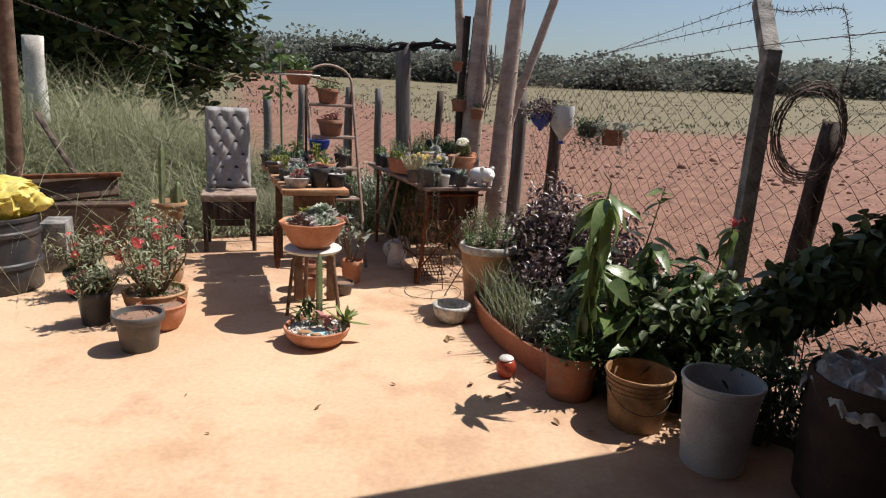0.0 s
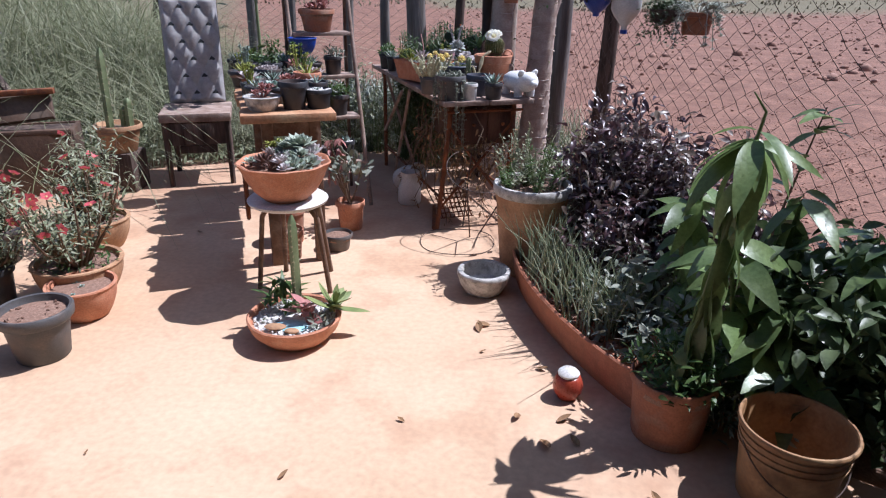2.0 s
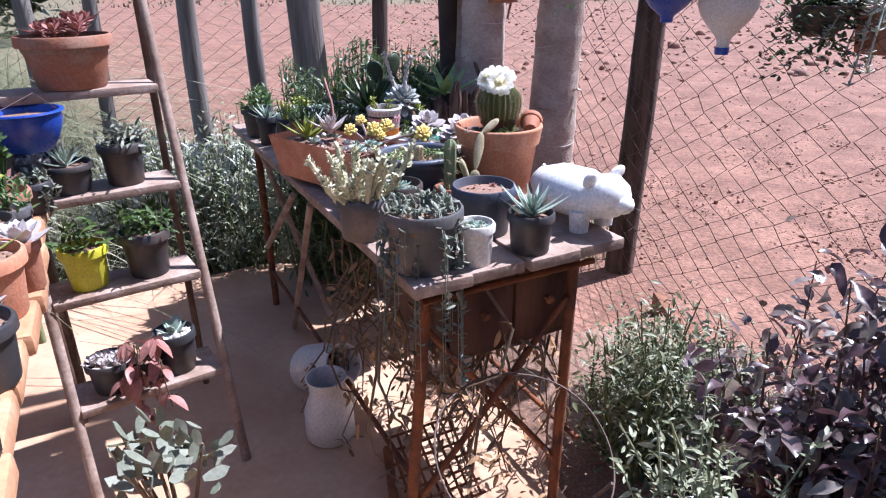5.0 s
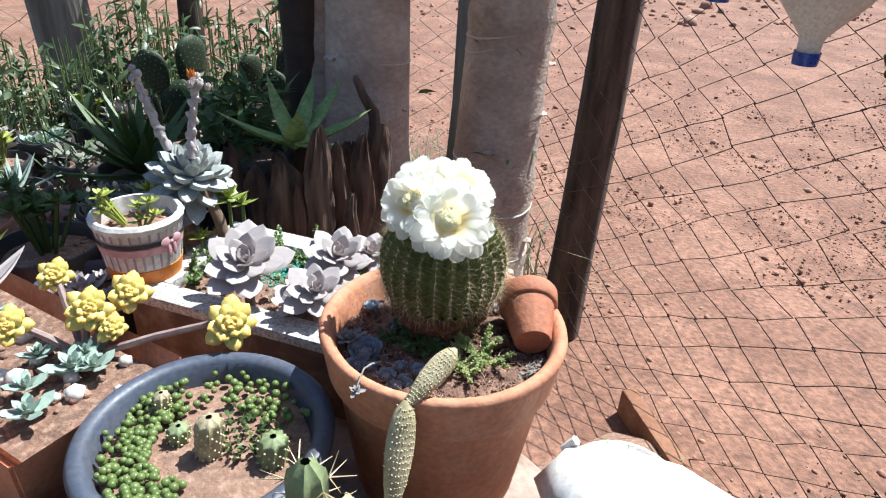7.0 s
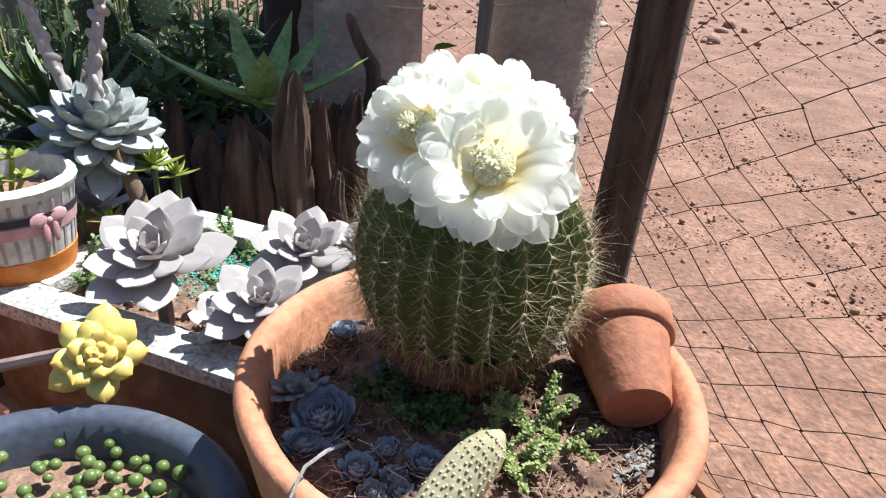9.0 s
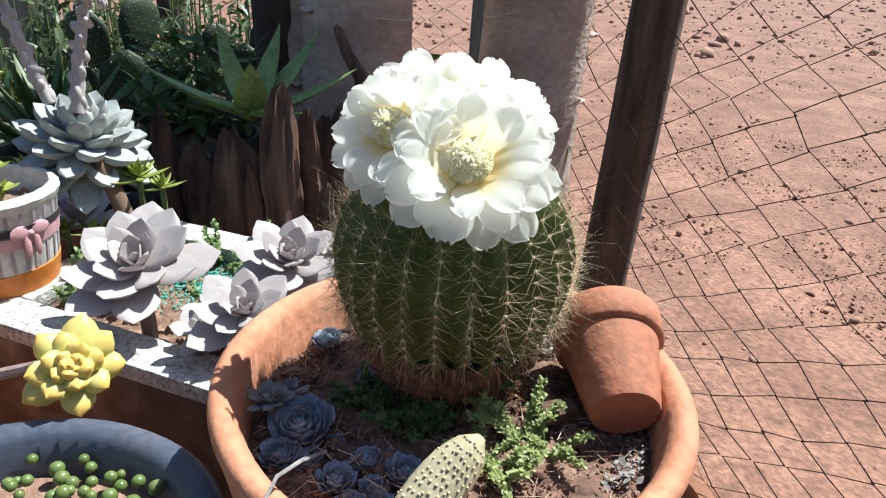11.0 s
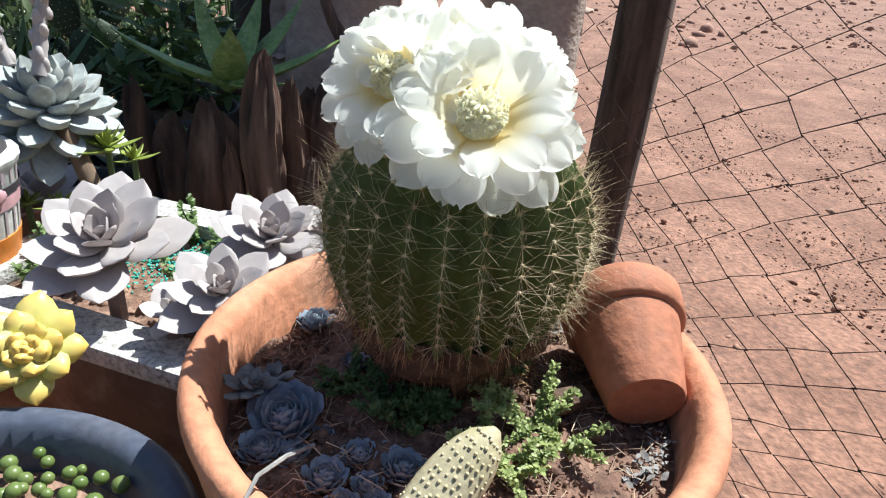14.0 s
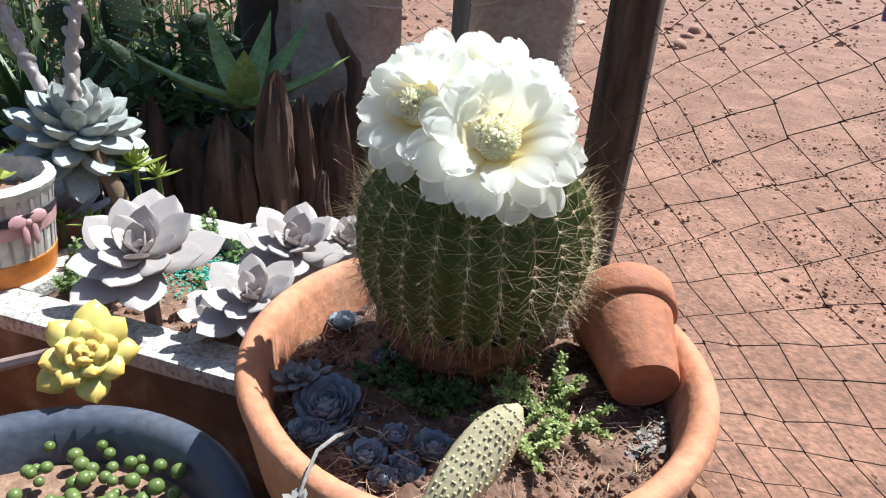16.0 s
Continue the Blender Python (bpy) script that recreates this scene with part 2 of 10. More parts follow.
    cloth_dark=mat("dark_cloth", (0.022, 0.02, 0.022), None, 10, 0.9, 0.2, 80),
    print_white=mat("pale_print", (0.6, 0.6, 0.58), None, 10, 0.6, 0.0, 80),
    cardboard=mat("dark_wood_board", (0.12, 0.07, 0.045), (0.07, 0.04, 0.028), 6, 0.8, 0.2, 60, dirt=(0.30, 0.24, 0.18), dirt_scale=3),
    sack=mat("brown_sack", (0.07, 0.042, 0.028), (0.045, 0.026, 0.018), 8, 0.85, 0.3, 60),
    film=mat("crumpled_plastic_sheet", (0.60, 0.58, 0.55), (0.42, 0.4, 0.38), 12, 0.3, 0.2, 50, spec=0.6),
)


M["silver_pale"] = mat("pale_silvery_leaf", (0.44, 0.46, 0.38), (0.34, 0.37, 0.30), 20, 0.55, 0.05, 150, island=(0.55, 0.56, 0.48), through_light=0.15)
M["straw_weed"] = mat("bleached_weed_stalk", (0.40, 0.37, 0.27), (0.27, 0.26, 0.17), 3.0, 0.6, 0.0, 60, island=(0.52, 0.48, 0.38), through_light=0.3)


# ---------- mesh helpers ----------
class MB:
    """Gathers triangles and quads of one mesh."""

    def __init__(self):
        self.v, self.f3, self.f4, self.n = [], [], [], 0

    def add(self, v, f3=None, f4=None):
        v = np.asarray(v, float).reshape(-1, 3)
        if f3 is not None and len(f3):
            self.f3.append(np.asarray(f3, int).reshape(-1, 3) + self.n)
        if f4 is not None and len(f4):
            self.f4.append(np.asarray(f4, int).reshape(-1, 4) + self.n)
        self.v.append(v)
        self.n += len(v)
        return self

    def put(self, shape, m):
        v, f3, f4 = shape
        a = np.array(m)
        return self.add(v @ a[:3, :3].T + a[:3, 3], f3, f4)

    def many(self, shape, places, turns, sizes):
        """Many copies of one shape: places (n,3), turns (n,3,3), sizes (n,) or (n,3)."""
        v, f3, f4 = shape
        places, sizes = np.asarray(places, float), np.asarray(sizes, float)
        n, k = len(places), len(v)
        if n == 0:
            return self
        sizes = sizes[:, None] * np.ones(3) if sizes.ndim == 1 else sizes
        w = np.einsum("nij,nkj->nki", turns, v[None] * sizes[:, None]) + places[:, None]
        off = (np.arange(n) * k)[:, None, None]
        return self.add(w.reshape(-1, 3), (f3[None] + off).reshape(-1, 3) if len(f3) else None, (f4[None] + off).reshape(-1, 4) if len(f4) else None)

    def shape(self):
        return (np.concatenate(self.v), np.concatenate(self.f3) if self.f3 else np.zeros((0, 3), int), np.concatenate(self.f4) if self.f4 else np.zeros((0, 4), int))

    def mesh(self, name, material, smooth=True):
        v, f3, f4 = self.shape()
        me = bpy.data.meshes.new(name)
        me.vertices.add(len(v))
        me.vertices.foreach_set("co", v.astype(np.float32).ravel())
        loops = np.concatenate([f3.ravel(), f4.ravel()]).astype(np.int32)
        me.loops.add(len(loops))
        me.loops.foreach_set("vertex_index", loops)
        starts = np.concatenate([np.arange(len(f3)) * 3, len(f3) * 3 + np.arange(len(f4)) * 4]).astype(np.int32)
        me.polygons.add(len(starts))
        me.polygons.foreach_set("loop_start", starts)
        me.update(calc_edges=True)
        me.validate()
        if smooth:
            me.polygons.foreach_set("use_smooth", np.ones(len(me.polygons), bool))
            if len(v) < 9000:
                me.set_sharp_from_angle(angle=radians(48))
        me.materials.append(material)
        return me

    # -- forms --
    def box(self, size, m=None, bevel=0.0):
        bm = bmesh.new()
        bmesh.ops.create_cube(bm, size=1.0)
        bmesh.ops.scale(bm, vec=size, verts=bm.verts)
        if bevel:
            bmesh.ops.bevel(bm, geom=bm.edges, offset=bevel, segments=2, profile=0.6, affect="EDGES")
        return self.bm(bm, m)

    def bm(self, bm, m=None):
        if m is not None:
            bmesh.ops.transform(bm, matrix=m, verts=bm.verts)
        bm.verts.index_update()
        v = [tuple(w.co) for w in bm.verts]
        tri, quad = [], []
        for f in bm.faces:
            ids = [w.index for w in f.verts]
            if len(ids) == 4:
                quad.append(ids)
            else:
                tri += [(ids[0], ids[i], ids[i + 1]) for i in range(1, len(ids) - 1)]
        bm.free()
        return self.add(v, tri, quad)

    def lathe(self, profile, n=32, m=None, wobble=None):
        """Turns rows of (radius, height) round z; a radius of 0 closes an end."""
        a = np.linspace(0, 2 * np.pi, n, endpoint=False)
        v = []
        for k, (r, z) in enumerate(profile):
            rr = r * (1 + (wobble(a, k / max(1, len(profile) - 1)) if wobble else 0))
            v.append(np.stack([rr * np.cos(a), rr * np.sin(a), np.full(n, float(z)) + 0 * a], 1))
        v = np.concatenate(v)
        i = np.arange(n)
        j = (i + 1) % n
        q = np.concatenate([np.stack([k * n + i, k * n + j, (k + 1) * n + j, (k + 1) * n + i], 1) for k in range(len(profile) - 1)])
        if m is not None:
            a4 = np.array(m)
            v = v @ a4[:3, :3].T + a4[:3, 3]
        return self.add(v, None, q)

    def tube(self, pts, radii, n=6, cap=True):
        pts = np.asarray(pts, float)
        radii = np.broadcast_to(np.asarray(radii, float), (len(pts),))
        tang = np.gradient(pts, axis=0)
        tang /= np.linalg.norm(tang, axis=1)[:, None] + 1e-12
        up = np.array([0, 0, 1.0]) if abs(tang[0][2]) < 0.9 else np.array([1.0, 0, 0])
        s = np.cross(tang[0], up)
        s /= np.linalg.norm(s)
        a = np.linspace(0, 2 * np.pi, n, endpoint=False)
        v = []
        for p, t, r in zip(pts, tang, radii):
            s = s - t * (s @ t)
            s /= np.linalg.norm(s) + 1e-12
            u = np.cross(t, s)
            v.append(p + r * (np.cos(a)[:, None] * s + np.sin(a)[:, None] * u))
        v = np.concatenate(v)
        i = np.arange(n)
        j = (i + 1) % n
        q = np.concatenate([np.stack([k * n + i, k * n + j, (k + 1) * n + j, (k + 1) * n + i], 1) for k in range(len(pts) - 1)])
        f3 = []
        if cap and n > 3:
            e = (len(pts) - 1) * n
            f3 = [(0, k + 1, k) for k in range(1, n - 1)] + [(e, e + k, e + k + 1) for k in range(1, n - 1)]
        return self.add(v, f3, q)


def part(name, mb, material, parent=None, label="", smooth=True, m=None):
    me = mb if isinstance(mb, bpy.types.Mesh) else mb.mesh(name, material, smooth)
    ob = new(name, me)
    if parent is not None:
        ob.parent = parent
    if m is not None:
        ob.matrix_basis = m
    if label:
        ob["label"] = label
    return ob


def thing(name, m, label, category, group="", kind=""):
    ob = new(name)
    ob.empty_display_size = 0.05
    ob.matrix_basis = m
    return tagged(ob, label, category, group, kind)


def at(x, y, z=0.0, turn=0.0, tip=0.0, roll=0.0):
    return pose(x, y, z, tip, roll, turn)


def frames(n, rng, low=-20, high=70, droop=0.0):
    """n random leaf turns: x is across, y along the leaf, z its face. low, high: the pitch in degrees."""
    yaw = rng.uniform(0, 2 * np.pi, n)
    pitch = np.radians(rng.uniform(low, high, n))
    roll = rng.normal(0, 0.5, n)
    return turns_of(yaw, pitch, roll)


def turns_of(yaw, pitch, roll):
    cy, sy, cp, sp, cr, sr = np.cos(yaw), np.sin(yaw), np.cos(pitch), np.sin(pitch), np.cos(roll), np.sin(roll)
    ahead = np.stack([-sy * cp, cy * cp, sp], -1)
    side = np.stack([cy, sy, 0 * cy], -1)
    face = np.cross(side, ahead)
    x = side * cr[:, None] + face * sr[:, None]
    z = face * cr[:, None] - side * sr[:, None]
    return np.stack([x, ahead, z], -1)


def thin_leaf(rows=4, width=0.3, fold=0.12, curl=-0.25, peak=0.4, wave=0.0):
    """A unit leaf along y: two halves folded at the midrib, curling down to the tip."""
    v, q, t = [(0, 0, 0)], [], []
    for k in range(1, rows):
        s = k / rows
        w = width / 2 * math.sin(math.pi * s ** (math.log(0.5) / math.log(peak))) ** 0.8
        z = curl * s * s
        wz = wave * math.sin(9 * s)
        v += [(-w, s, z + fold * w * 2 + wz), (0, s, z), (w, s, z + fold * w * 2 - wz)]
    v.append((0, 1, curl))
    for k in range(rows - 2):
        a = 1 + 3 * k
        q += [(a, a + 1, a + 4, a + 3), (a + 1, a + 2, a + 5, a + 4)]
    e = 1 + 3 * (rows - 2)
    t = [(0, 2, 1), (0, 3, 2), (e, e + 1, len(v) - 1), (e + 1, e + 2, len(v) - 1)]
    return np.array(v, float), np.array(t), np.array(q).reshape(-1, 4)


def fat_leaf(width=0.5, thick=0.16, peak=0.62, tip=0.5, cup=0.12, base=0.35, rows=7, round_n=8):
    """A unit succulent leaf along y: a lens-shaped cross-section, hollowed above, with a pointed end."""
    v, q = [], []
    a = np.linspace(0, 2 * np.pi, round_n, endpoint=False)
    for k in range(rows + 1):
        s = k / rows
        if s < peak:
            w = base + (1 - base) * math.sin(0.5 * math.pi * s / peak)
        else:
            u = (s - peak) / (1 - peak)
            w = math.cos(0.5 * math.pi * u) ** tip if u < 1 else 0.02
        w = max(w, 0.03) * width / 2
        th = thick / 2 * (1 - 0.55 * s) * (w / (width / 2)) ** 0.4
        z = cup * s * s
        up = np.sin(a) * th
        up = np.where(up > 0, up * 0.45 + np.abs(np.cos(a)) ** 2 * th * 0.5, up)
        v.append(np.stack([np.cos(a) * w, np.full(round_n, s), up + z], 1))
    v = np.concatenate(v)
    i = np.arange(round_n)
    j = (i + 1) % round_n
    q = np.concatenate([np.stack([k * round_n + i, k * round_n + j, (k + 1) * round_n + j, (k + 1) * round_n + i], 1) for k in range(rows)])
    e = rows * round_n
    t = [(e, e + k, e + k + 1) for k in range(1, round_n - 1)]
    return v, np.array(t), q


def blob(n=1):
    bm = bmesh.new()
    bmesh.ops.create_icosphere(bm, subdivisions=n, radius=1.0)
    mb = MB()
    mb.bm(bm)
    return mb.shape()


BLOB1, BLOB2 = blob(1), blob(2)
CHIP = (np.array([(-0.5, 0, 0), (0.5, 0, 0.05), (0.35, 0.8, 0), (-0.3, 0.7, 0.1)]), np.zeros((0, 3), int), np.array([(0, 1, 2, 3)]))
LEAF = thin_leaf()
LEAF_LONG = thin_leaf(5, 0.22, 0.10, -0.35, 0.4)
LEAF_BIG = thin_leaf(8, 0.30, 0.10, -0.45, 0.42, 0.006)
LEAF_WIDE = thin_leaf(4, 0.55, 0.08, -0.12, 0.45)
FAT_GHOST = fat_leaf(0.62, 0.20, 0.60, 0.74, 0.16, 0.40, 8, 10)
FAT_BLUE = fat_leaf(0.46, 0.42, 0.58, 0.50, 0.20, 0.58, 8, 10)


def plump_leaf(width=0.66, thick=0.46, rows=7, n=8):
    """A unit swollen leaf along y: an egg drawn out to a short point."""
    a = np.linspace(0, 2 * np.pi, n, endpoint=False)
    v = []
    for k in range(rows + 1):
        s = k / rows
        w = (0.45 + 0.55 * math.sin(s / 0.6 * math.pi / 2)) if s < 0.6 else max(0.03, math.cos((s - 0.6) / 0.4 * math.pi / 2) ** 0.7)
        v.append(np.stack([np.cos(a) * w * width / 2, np.full(n, s), np.sin(a) * w * thick / 2 + 0.16 * s * s], 1))
    i = np.arange(n)
    j = (i + 1) % n
    q = np.concatenate([np.stack([k * n + i, k * n + j, (k + 1) * n + j, (k + 1) * n + i], 1) for k in range(rows)])
    e = rows * n
    return np.concatenate(v), np.array([(e, e + k, e + k + 1) for k in range(1, n - 1)]), q


FAT_YELLOW = plump_leaf()
FAT_LONG = fat_leaf(0.26, 0.12, 0.35, 0.9, 0.14, 0.7)
FAT_AGAVE = fat_leaf(0.20, 0.07, 0.25, 1.1, 0.10, 0.8)
FAT_LOW = fat_leaf(0.55, 0.18, 0.6, 0.5, 0.12, 0.4, 4, 5)
FAT_AGAVE_LOW = fat_leaf(0.17, 0.07, 0.25, 1.1, 0.10, 0.8, 4, 5)


def rosette_frames(n, size, open_low=12, open_high=80, inner=0.3, seed=0):
    """Places, turns and sizes of a rosette's leaves, the outermost first."""
    rng = np.random.default_rng(seed)
    k = np.arange(n)
    f = k / max(1, n - 1)
    yaw = k * 2.39996 + rng.normal(0, 0.08, n)
    pitch = np.radians(open_low + (open_high - open_low) * f ** 1.15 + rng.normal(0, 3, n))
    length = size * (1 - (1 - inner) * f ** 0.9) * rng.uniform(0.92, 1.06, n)
    t = turns_of(yaw, pitch, rng.normal(0, 0.06, n))
    place = t[:, :, 1] * (0.06 * size * (1 - f))[:, None] + np.array([0, 0, 1.0]) * (0.22 * size * f)[:, None]
    return place, t, length


def rosette(mb, x, y, z, size, n=24, shape=FAT_LOW, low=12, high=80, seed=0, tip=None):
    p, t, s = rosette_frames(n, size, low, high, seed=seed)
    if tip is not None:
        r = np.array(tip.to_3x3())
        p, t = p @ r.T, np.einsum("ij,njk->nik", r, t)
    return mb.many(shape, p + np.array([x, y, z]), t, s)


LEAF_MESHES = {}


def leaf_mesh(shape, material):
    """One shared mesh for a kind of leaf in one colour."""
    key = (id(shape), material)
    if key not in LEAF_MESHES:
        LEAF_MESHES[key] = MB().add(*shape).mesh("leaf", M[material])
    return LEAF_MESHES[key]


def rosette_part(parent, name, x, y, z, size, n, shape_mesh, low=10, high=80, seed=0, turn=None, label="", inner=0.3):
    """A rosette whose leaves are pieces of their own on one shared mesh."""
    holder = part(name, MB().put(BLOB1, Matrix.Diagonal((size * 0.12, size * 0.12, size * 0.12, 1))), shape_mesh.materials[0], parent, label, m=Matrix.Translation((x, y, z)) @ (turn or Matrix()))
    p, t, s = rosette_frames(n, size, low, high, inner, seed=seed)
    for k in range(n):
        m = Matrix(t[k].tolist()).to_4x4()
        m.translation = p[k]
        part("leaf", shape_mesh, None, holder, m=m @ Matrix.Scale(s[k], 4))
    return holder


# ---------- pots ----------
def pot_profile(r, base, h, wall=0.012, rim=0.03, lip=0.008):
    rb = base
    at_rim = r - lip
    return [(0, 0), (rb * 0.96, 0), (rb, 0.004), (rb + (at_rim - rb) * (h - rim) / h, h - rim), (r, h - rim + 0.002), (r, h - 0.004), (r - 0.003, h), (r - wall + 0.002, h), (r - wall, h - 0.004), (rb + (at_rim - rb) * 0.55 - wall, h * 0.55), (0, h * 0.5)]


def bowl_profile(r, base, h, wall=0.014):
    rows = [(0, 0), (base, 0)]
    for k in range(1, 7):
        s = k / 6
        rows.append((base + (r - base) * math.sin(s * math.pi / 2) ** 0.8, h * s * 0.94))
    return rows + [(r + 0.006, h * 0.96), (r + 0.004, h), (r - wall, h), (r - wall - 0.004, h * 0.9), ((r + base) / 2 - wall, h * 0.5), (0, h * 0.4)]


def soil_part(parent, r, z, material="soil", rough=0.006, seed=0, sx=1.0, sy=1.0):
    rng = np.random.default_rng(seed)
    mb = MB()
    mb.lathe([(0, z + 0.004), (r * 0.35, z + 0.003), (r * 0.7, z), (r, z - 0.002), (r, z - 0.02)], 20, Matrix.Diagonal((sx, sy, 1, 1)), lambda a, s: 0.02 * np.sin(5 * a + seed))
    n = 26
    a, d = rng.uniform(0, 6.28, n), r * 0.93 * np.sqrt(rng.uniform(0, 1, n))
    mb.many(BLOB1, np.stack([d * np.cos(a) * sx, d * np.sin(a) * sy, np.full(n, z)], 1), frames(n, rng), np.stack([rng.uniform(0.3, 1, n), rng.uniform(0.3, 1, n), rng.uniform(0.3, 0.8, n)], 1) * rough)
    return part("soil", mb, M[material], parent)


# ---------- ground, field, patio ----------
def floor_material():
    """Smooth cement under ochre dust: broad stains, red drifts of earth towards the beds, fine scuffs."""
    m = mat("dusty_concrete", (0.63, 0.445, 0.30), (0.53, 0.355, 0.225), 0.7, 0.9, 0.03, 40, dirt=(0.47, 0.285, 0.165), dirt_scale=1.6, dirt_amount=0.6, grain_amount=0.3)
    N, L = m.node_tree.nodes, m.node_tree.links
    bsdf = N["Principled BSDF"]
    col = bsdf.inputs["Base Color"].links[0].from_socket
    geo, sep = N.new("ShaderNodeNewGeometry"), N.new("ShaderNodeSeparateXYZ")
    L.new(geo.outputs["Position"], sep.inputs[0])

    def noise_at(scale, detail):
        n = N.new("ShaderNodeTexNoise")
        n.inputs["Scale"].default_value, n.inputs["Detail"].default_value, n.inputs["Roughness"].default_value = scale, detail, 0.62
        L.new(geo.outputs["Position"], n.inputs["Vector"])
        return n.outputs[0]

    def span(v, lo, hi, out_lo, out_hi):
        n = N.new("ShaderNodeMapRange")
        n.inputs[1].default_value, n.inputs[2].default_value, n.inputs[3].default_value, n.inputs[4].default_value = lo, hi, out_lo, out_hi
        L.new(v, n.inputs[0])
        return n.outputs[0]

    def op(kind, a, b):
        n = N.new("ShaderNodeMath")
        n.operation = kind
        for sock, v in zip(n.inputs, (a, b)):
            if isinstance(v, bpy.types.NodeSocket):
                L.new(v, sock)
            else:
                sock.default_value = v
        return n.outputs[0]

    def over(fac, under, colour):
        n = N.new("ShaderNodeMix")
        n.data_type = "RGBA"
        L.new(fac, n.inputs[0])
        L.new(under, n.inputs[6])
        n.inputs[7].default_value = (*colour, 1)
        return n.outputs[2]

    drift = op("ADD", span(sep.outputs[1], 4.2, 5.6, 0.0, 0.55), span(sep.outputs[0], -0.3, 0.9, 0.0, 0.35))
    red = op("MULTIPLY", span(op("ADD", noise_at(3.2, 9), op("MULTIPLY", drift, 0.6)), 0.52, 0.90, 0.0, 1.0), 0.6)
    col = over(red, col, (0.36, 0.185, 0.115))
    col = over(op("MULTIPLY", span(noise_at(7.0, 12), 0.58, 0.74, 0.0, 1.0), 0.28), col, (0.40, 0.24, 0.145))
    col = over(op("MULTIPLY", span(noise_at(34.0, 8), 0.66, 0.76, 0.0, 1.0), 0.35), col, (0.30, 0.17, 0.10))
    L.new(col, bsdf.inputs["Base Color"])
    return m


M["floor"] = floor_material()


def ground_height(x, y):
    """The field lies a little below the patio and rises gently into the distance."""
    d = np.sqrt(np.asarray(x, float) ** 2 + np.asarray(y, float) ** 2)
    return -0.10 + 0.018 * np.maximum(0, d - 9) + 0.036 * np.maximum(0, d - 36)


def ground_material():
    # the dark mottling doubles as shade among the soil granules
    m = mat("red_earth_and_dry_grass", (0.285, 0.148, 0.101), (0.185, 0.090, 0.060), 2.4, 0.95, 1.0, 42, dirt=(0.15, 0.075, 0.052), dirt_scale=11.0, dirt_amount=0.7, grain_amount=1.0)
    nt = m.node_tree
    N, L = nt.nodes, nt.links
    bsdf = N["Principled BSDF"]
    earth = bsdf.inputs["Base Color"].links[0].from_socket
    geo = N.new("ShaderNodeNewGeometry")
    sep = N.new("ShaderNodeSeparateXYZ")
    L.new(geo.outputs["Position"], sep.inputs[0])
    patch = N.new("ShaderNodeTexNoise")
    patch.inputs["Scale"].default_value = 0.12
    L.new(geo.outputs["Position"], patch.inputs["Vector"])
    hay = N.new("ShaderNodeTexNoise")
    hay.inputs["Scale"].default_value, hay.inputs["Detail"].default_value = 2.5, 6
    L.new(geo.outputs["Position"], hay.inputs["Vector"])
    hayc = N.new("ShaderNodeMix")
    hayc.data_type = "RGBA"
    hayc.inputs[6].default_value, hayc.inputs[7].default_value = (0.10, 0.092, 0.05, 1), (0.21, 0.165, 0.10, 1)
    L.new(hay.outputs[0], hayc.inputs[0])

    def math_node(op, a, b):
        n = N.new("ShaderNodeMath")
        n.operation = op
        for s, v in zip(n.inputs, (a, b)):
            if isinstance(v, bpy.types.NodeSocket):
                L.new(v, s)
            else:
                s.default_value = v
        return n.outputs[0]

    def step(v, lo, hi):
        n = N.new("ShaderNodeMapRange")
        n.inputs[1].default_value, n.inputs[2].default_value = lo, hi
        L.new(v, n.inputs[0])
        return n.outputs[0]

    # dark flecks: shade between granules of tilled soil, mixed into the earth colour
    granule_shade = N.new("ShaderNodeTexNoise")
    granule_shade.inputs["Scale"].default_value, granule_shade.inputs["Detail"].default_value, granule_shade.inputs["Roughness"].default_value = 24, 9, 0.72
    L.new(geo.outputs["Position"], granule_shade.inputs["Vector"])
    dark = N.new("ShaderNodeMix")
    dark.data_type = "RGBA"
    L.new(math_node("MULTIPLY", step(granule_shade.outputs[0], 0.52, 0.66), 0.6), dark.inputs[0])
    L.new(earth, dark.inputs[6])
    dark.inputs[7].default_value = (0.125, 0.060, 0.042, 1)
    earth = dark.outputs[2]
    wob = math_node("MULTIPLY", math_node("SUBTRACT", patch.outputs[0], 0.5), 14)
    left = math_node("MULTIPLY", math_node("MINIMUM", math_node("ADD", sep.outputs[0], 1.0), 0.0), 2.9)
    far = step(math_node("ADD", math_node("ADD", sep.outputs[1], wob), left), 29, 33)
    side = step(math_node("MULTIPLY", math_node("ADD", math_node("ADD", sep.outputs[0], math_node("MULTIPLY", sep.outputs[1], 0.30)), math_node("MULTIPLY", wob, 0.1)), -1), 0.2, 1.6)
    fac = math_node("MAXIMUM", far, side)
    out = N.new("ShaderNodeMix")
    out.data_type = "RGBA"
    L.new(fac, out.inputs[0])
    L.new(earth, out.inputs[6])
    L.new(hayc.outputs[2], out.inputs[7])
    L.new(out.outputs[2], bsdf.inputs["Base Color"])
    return m


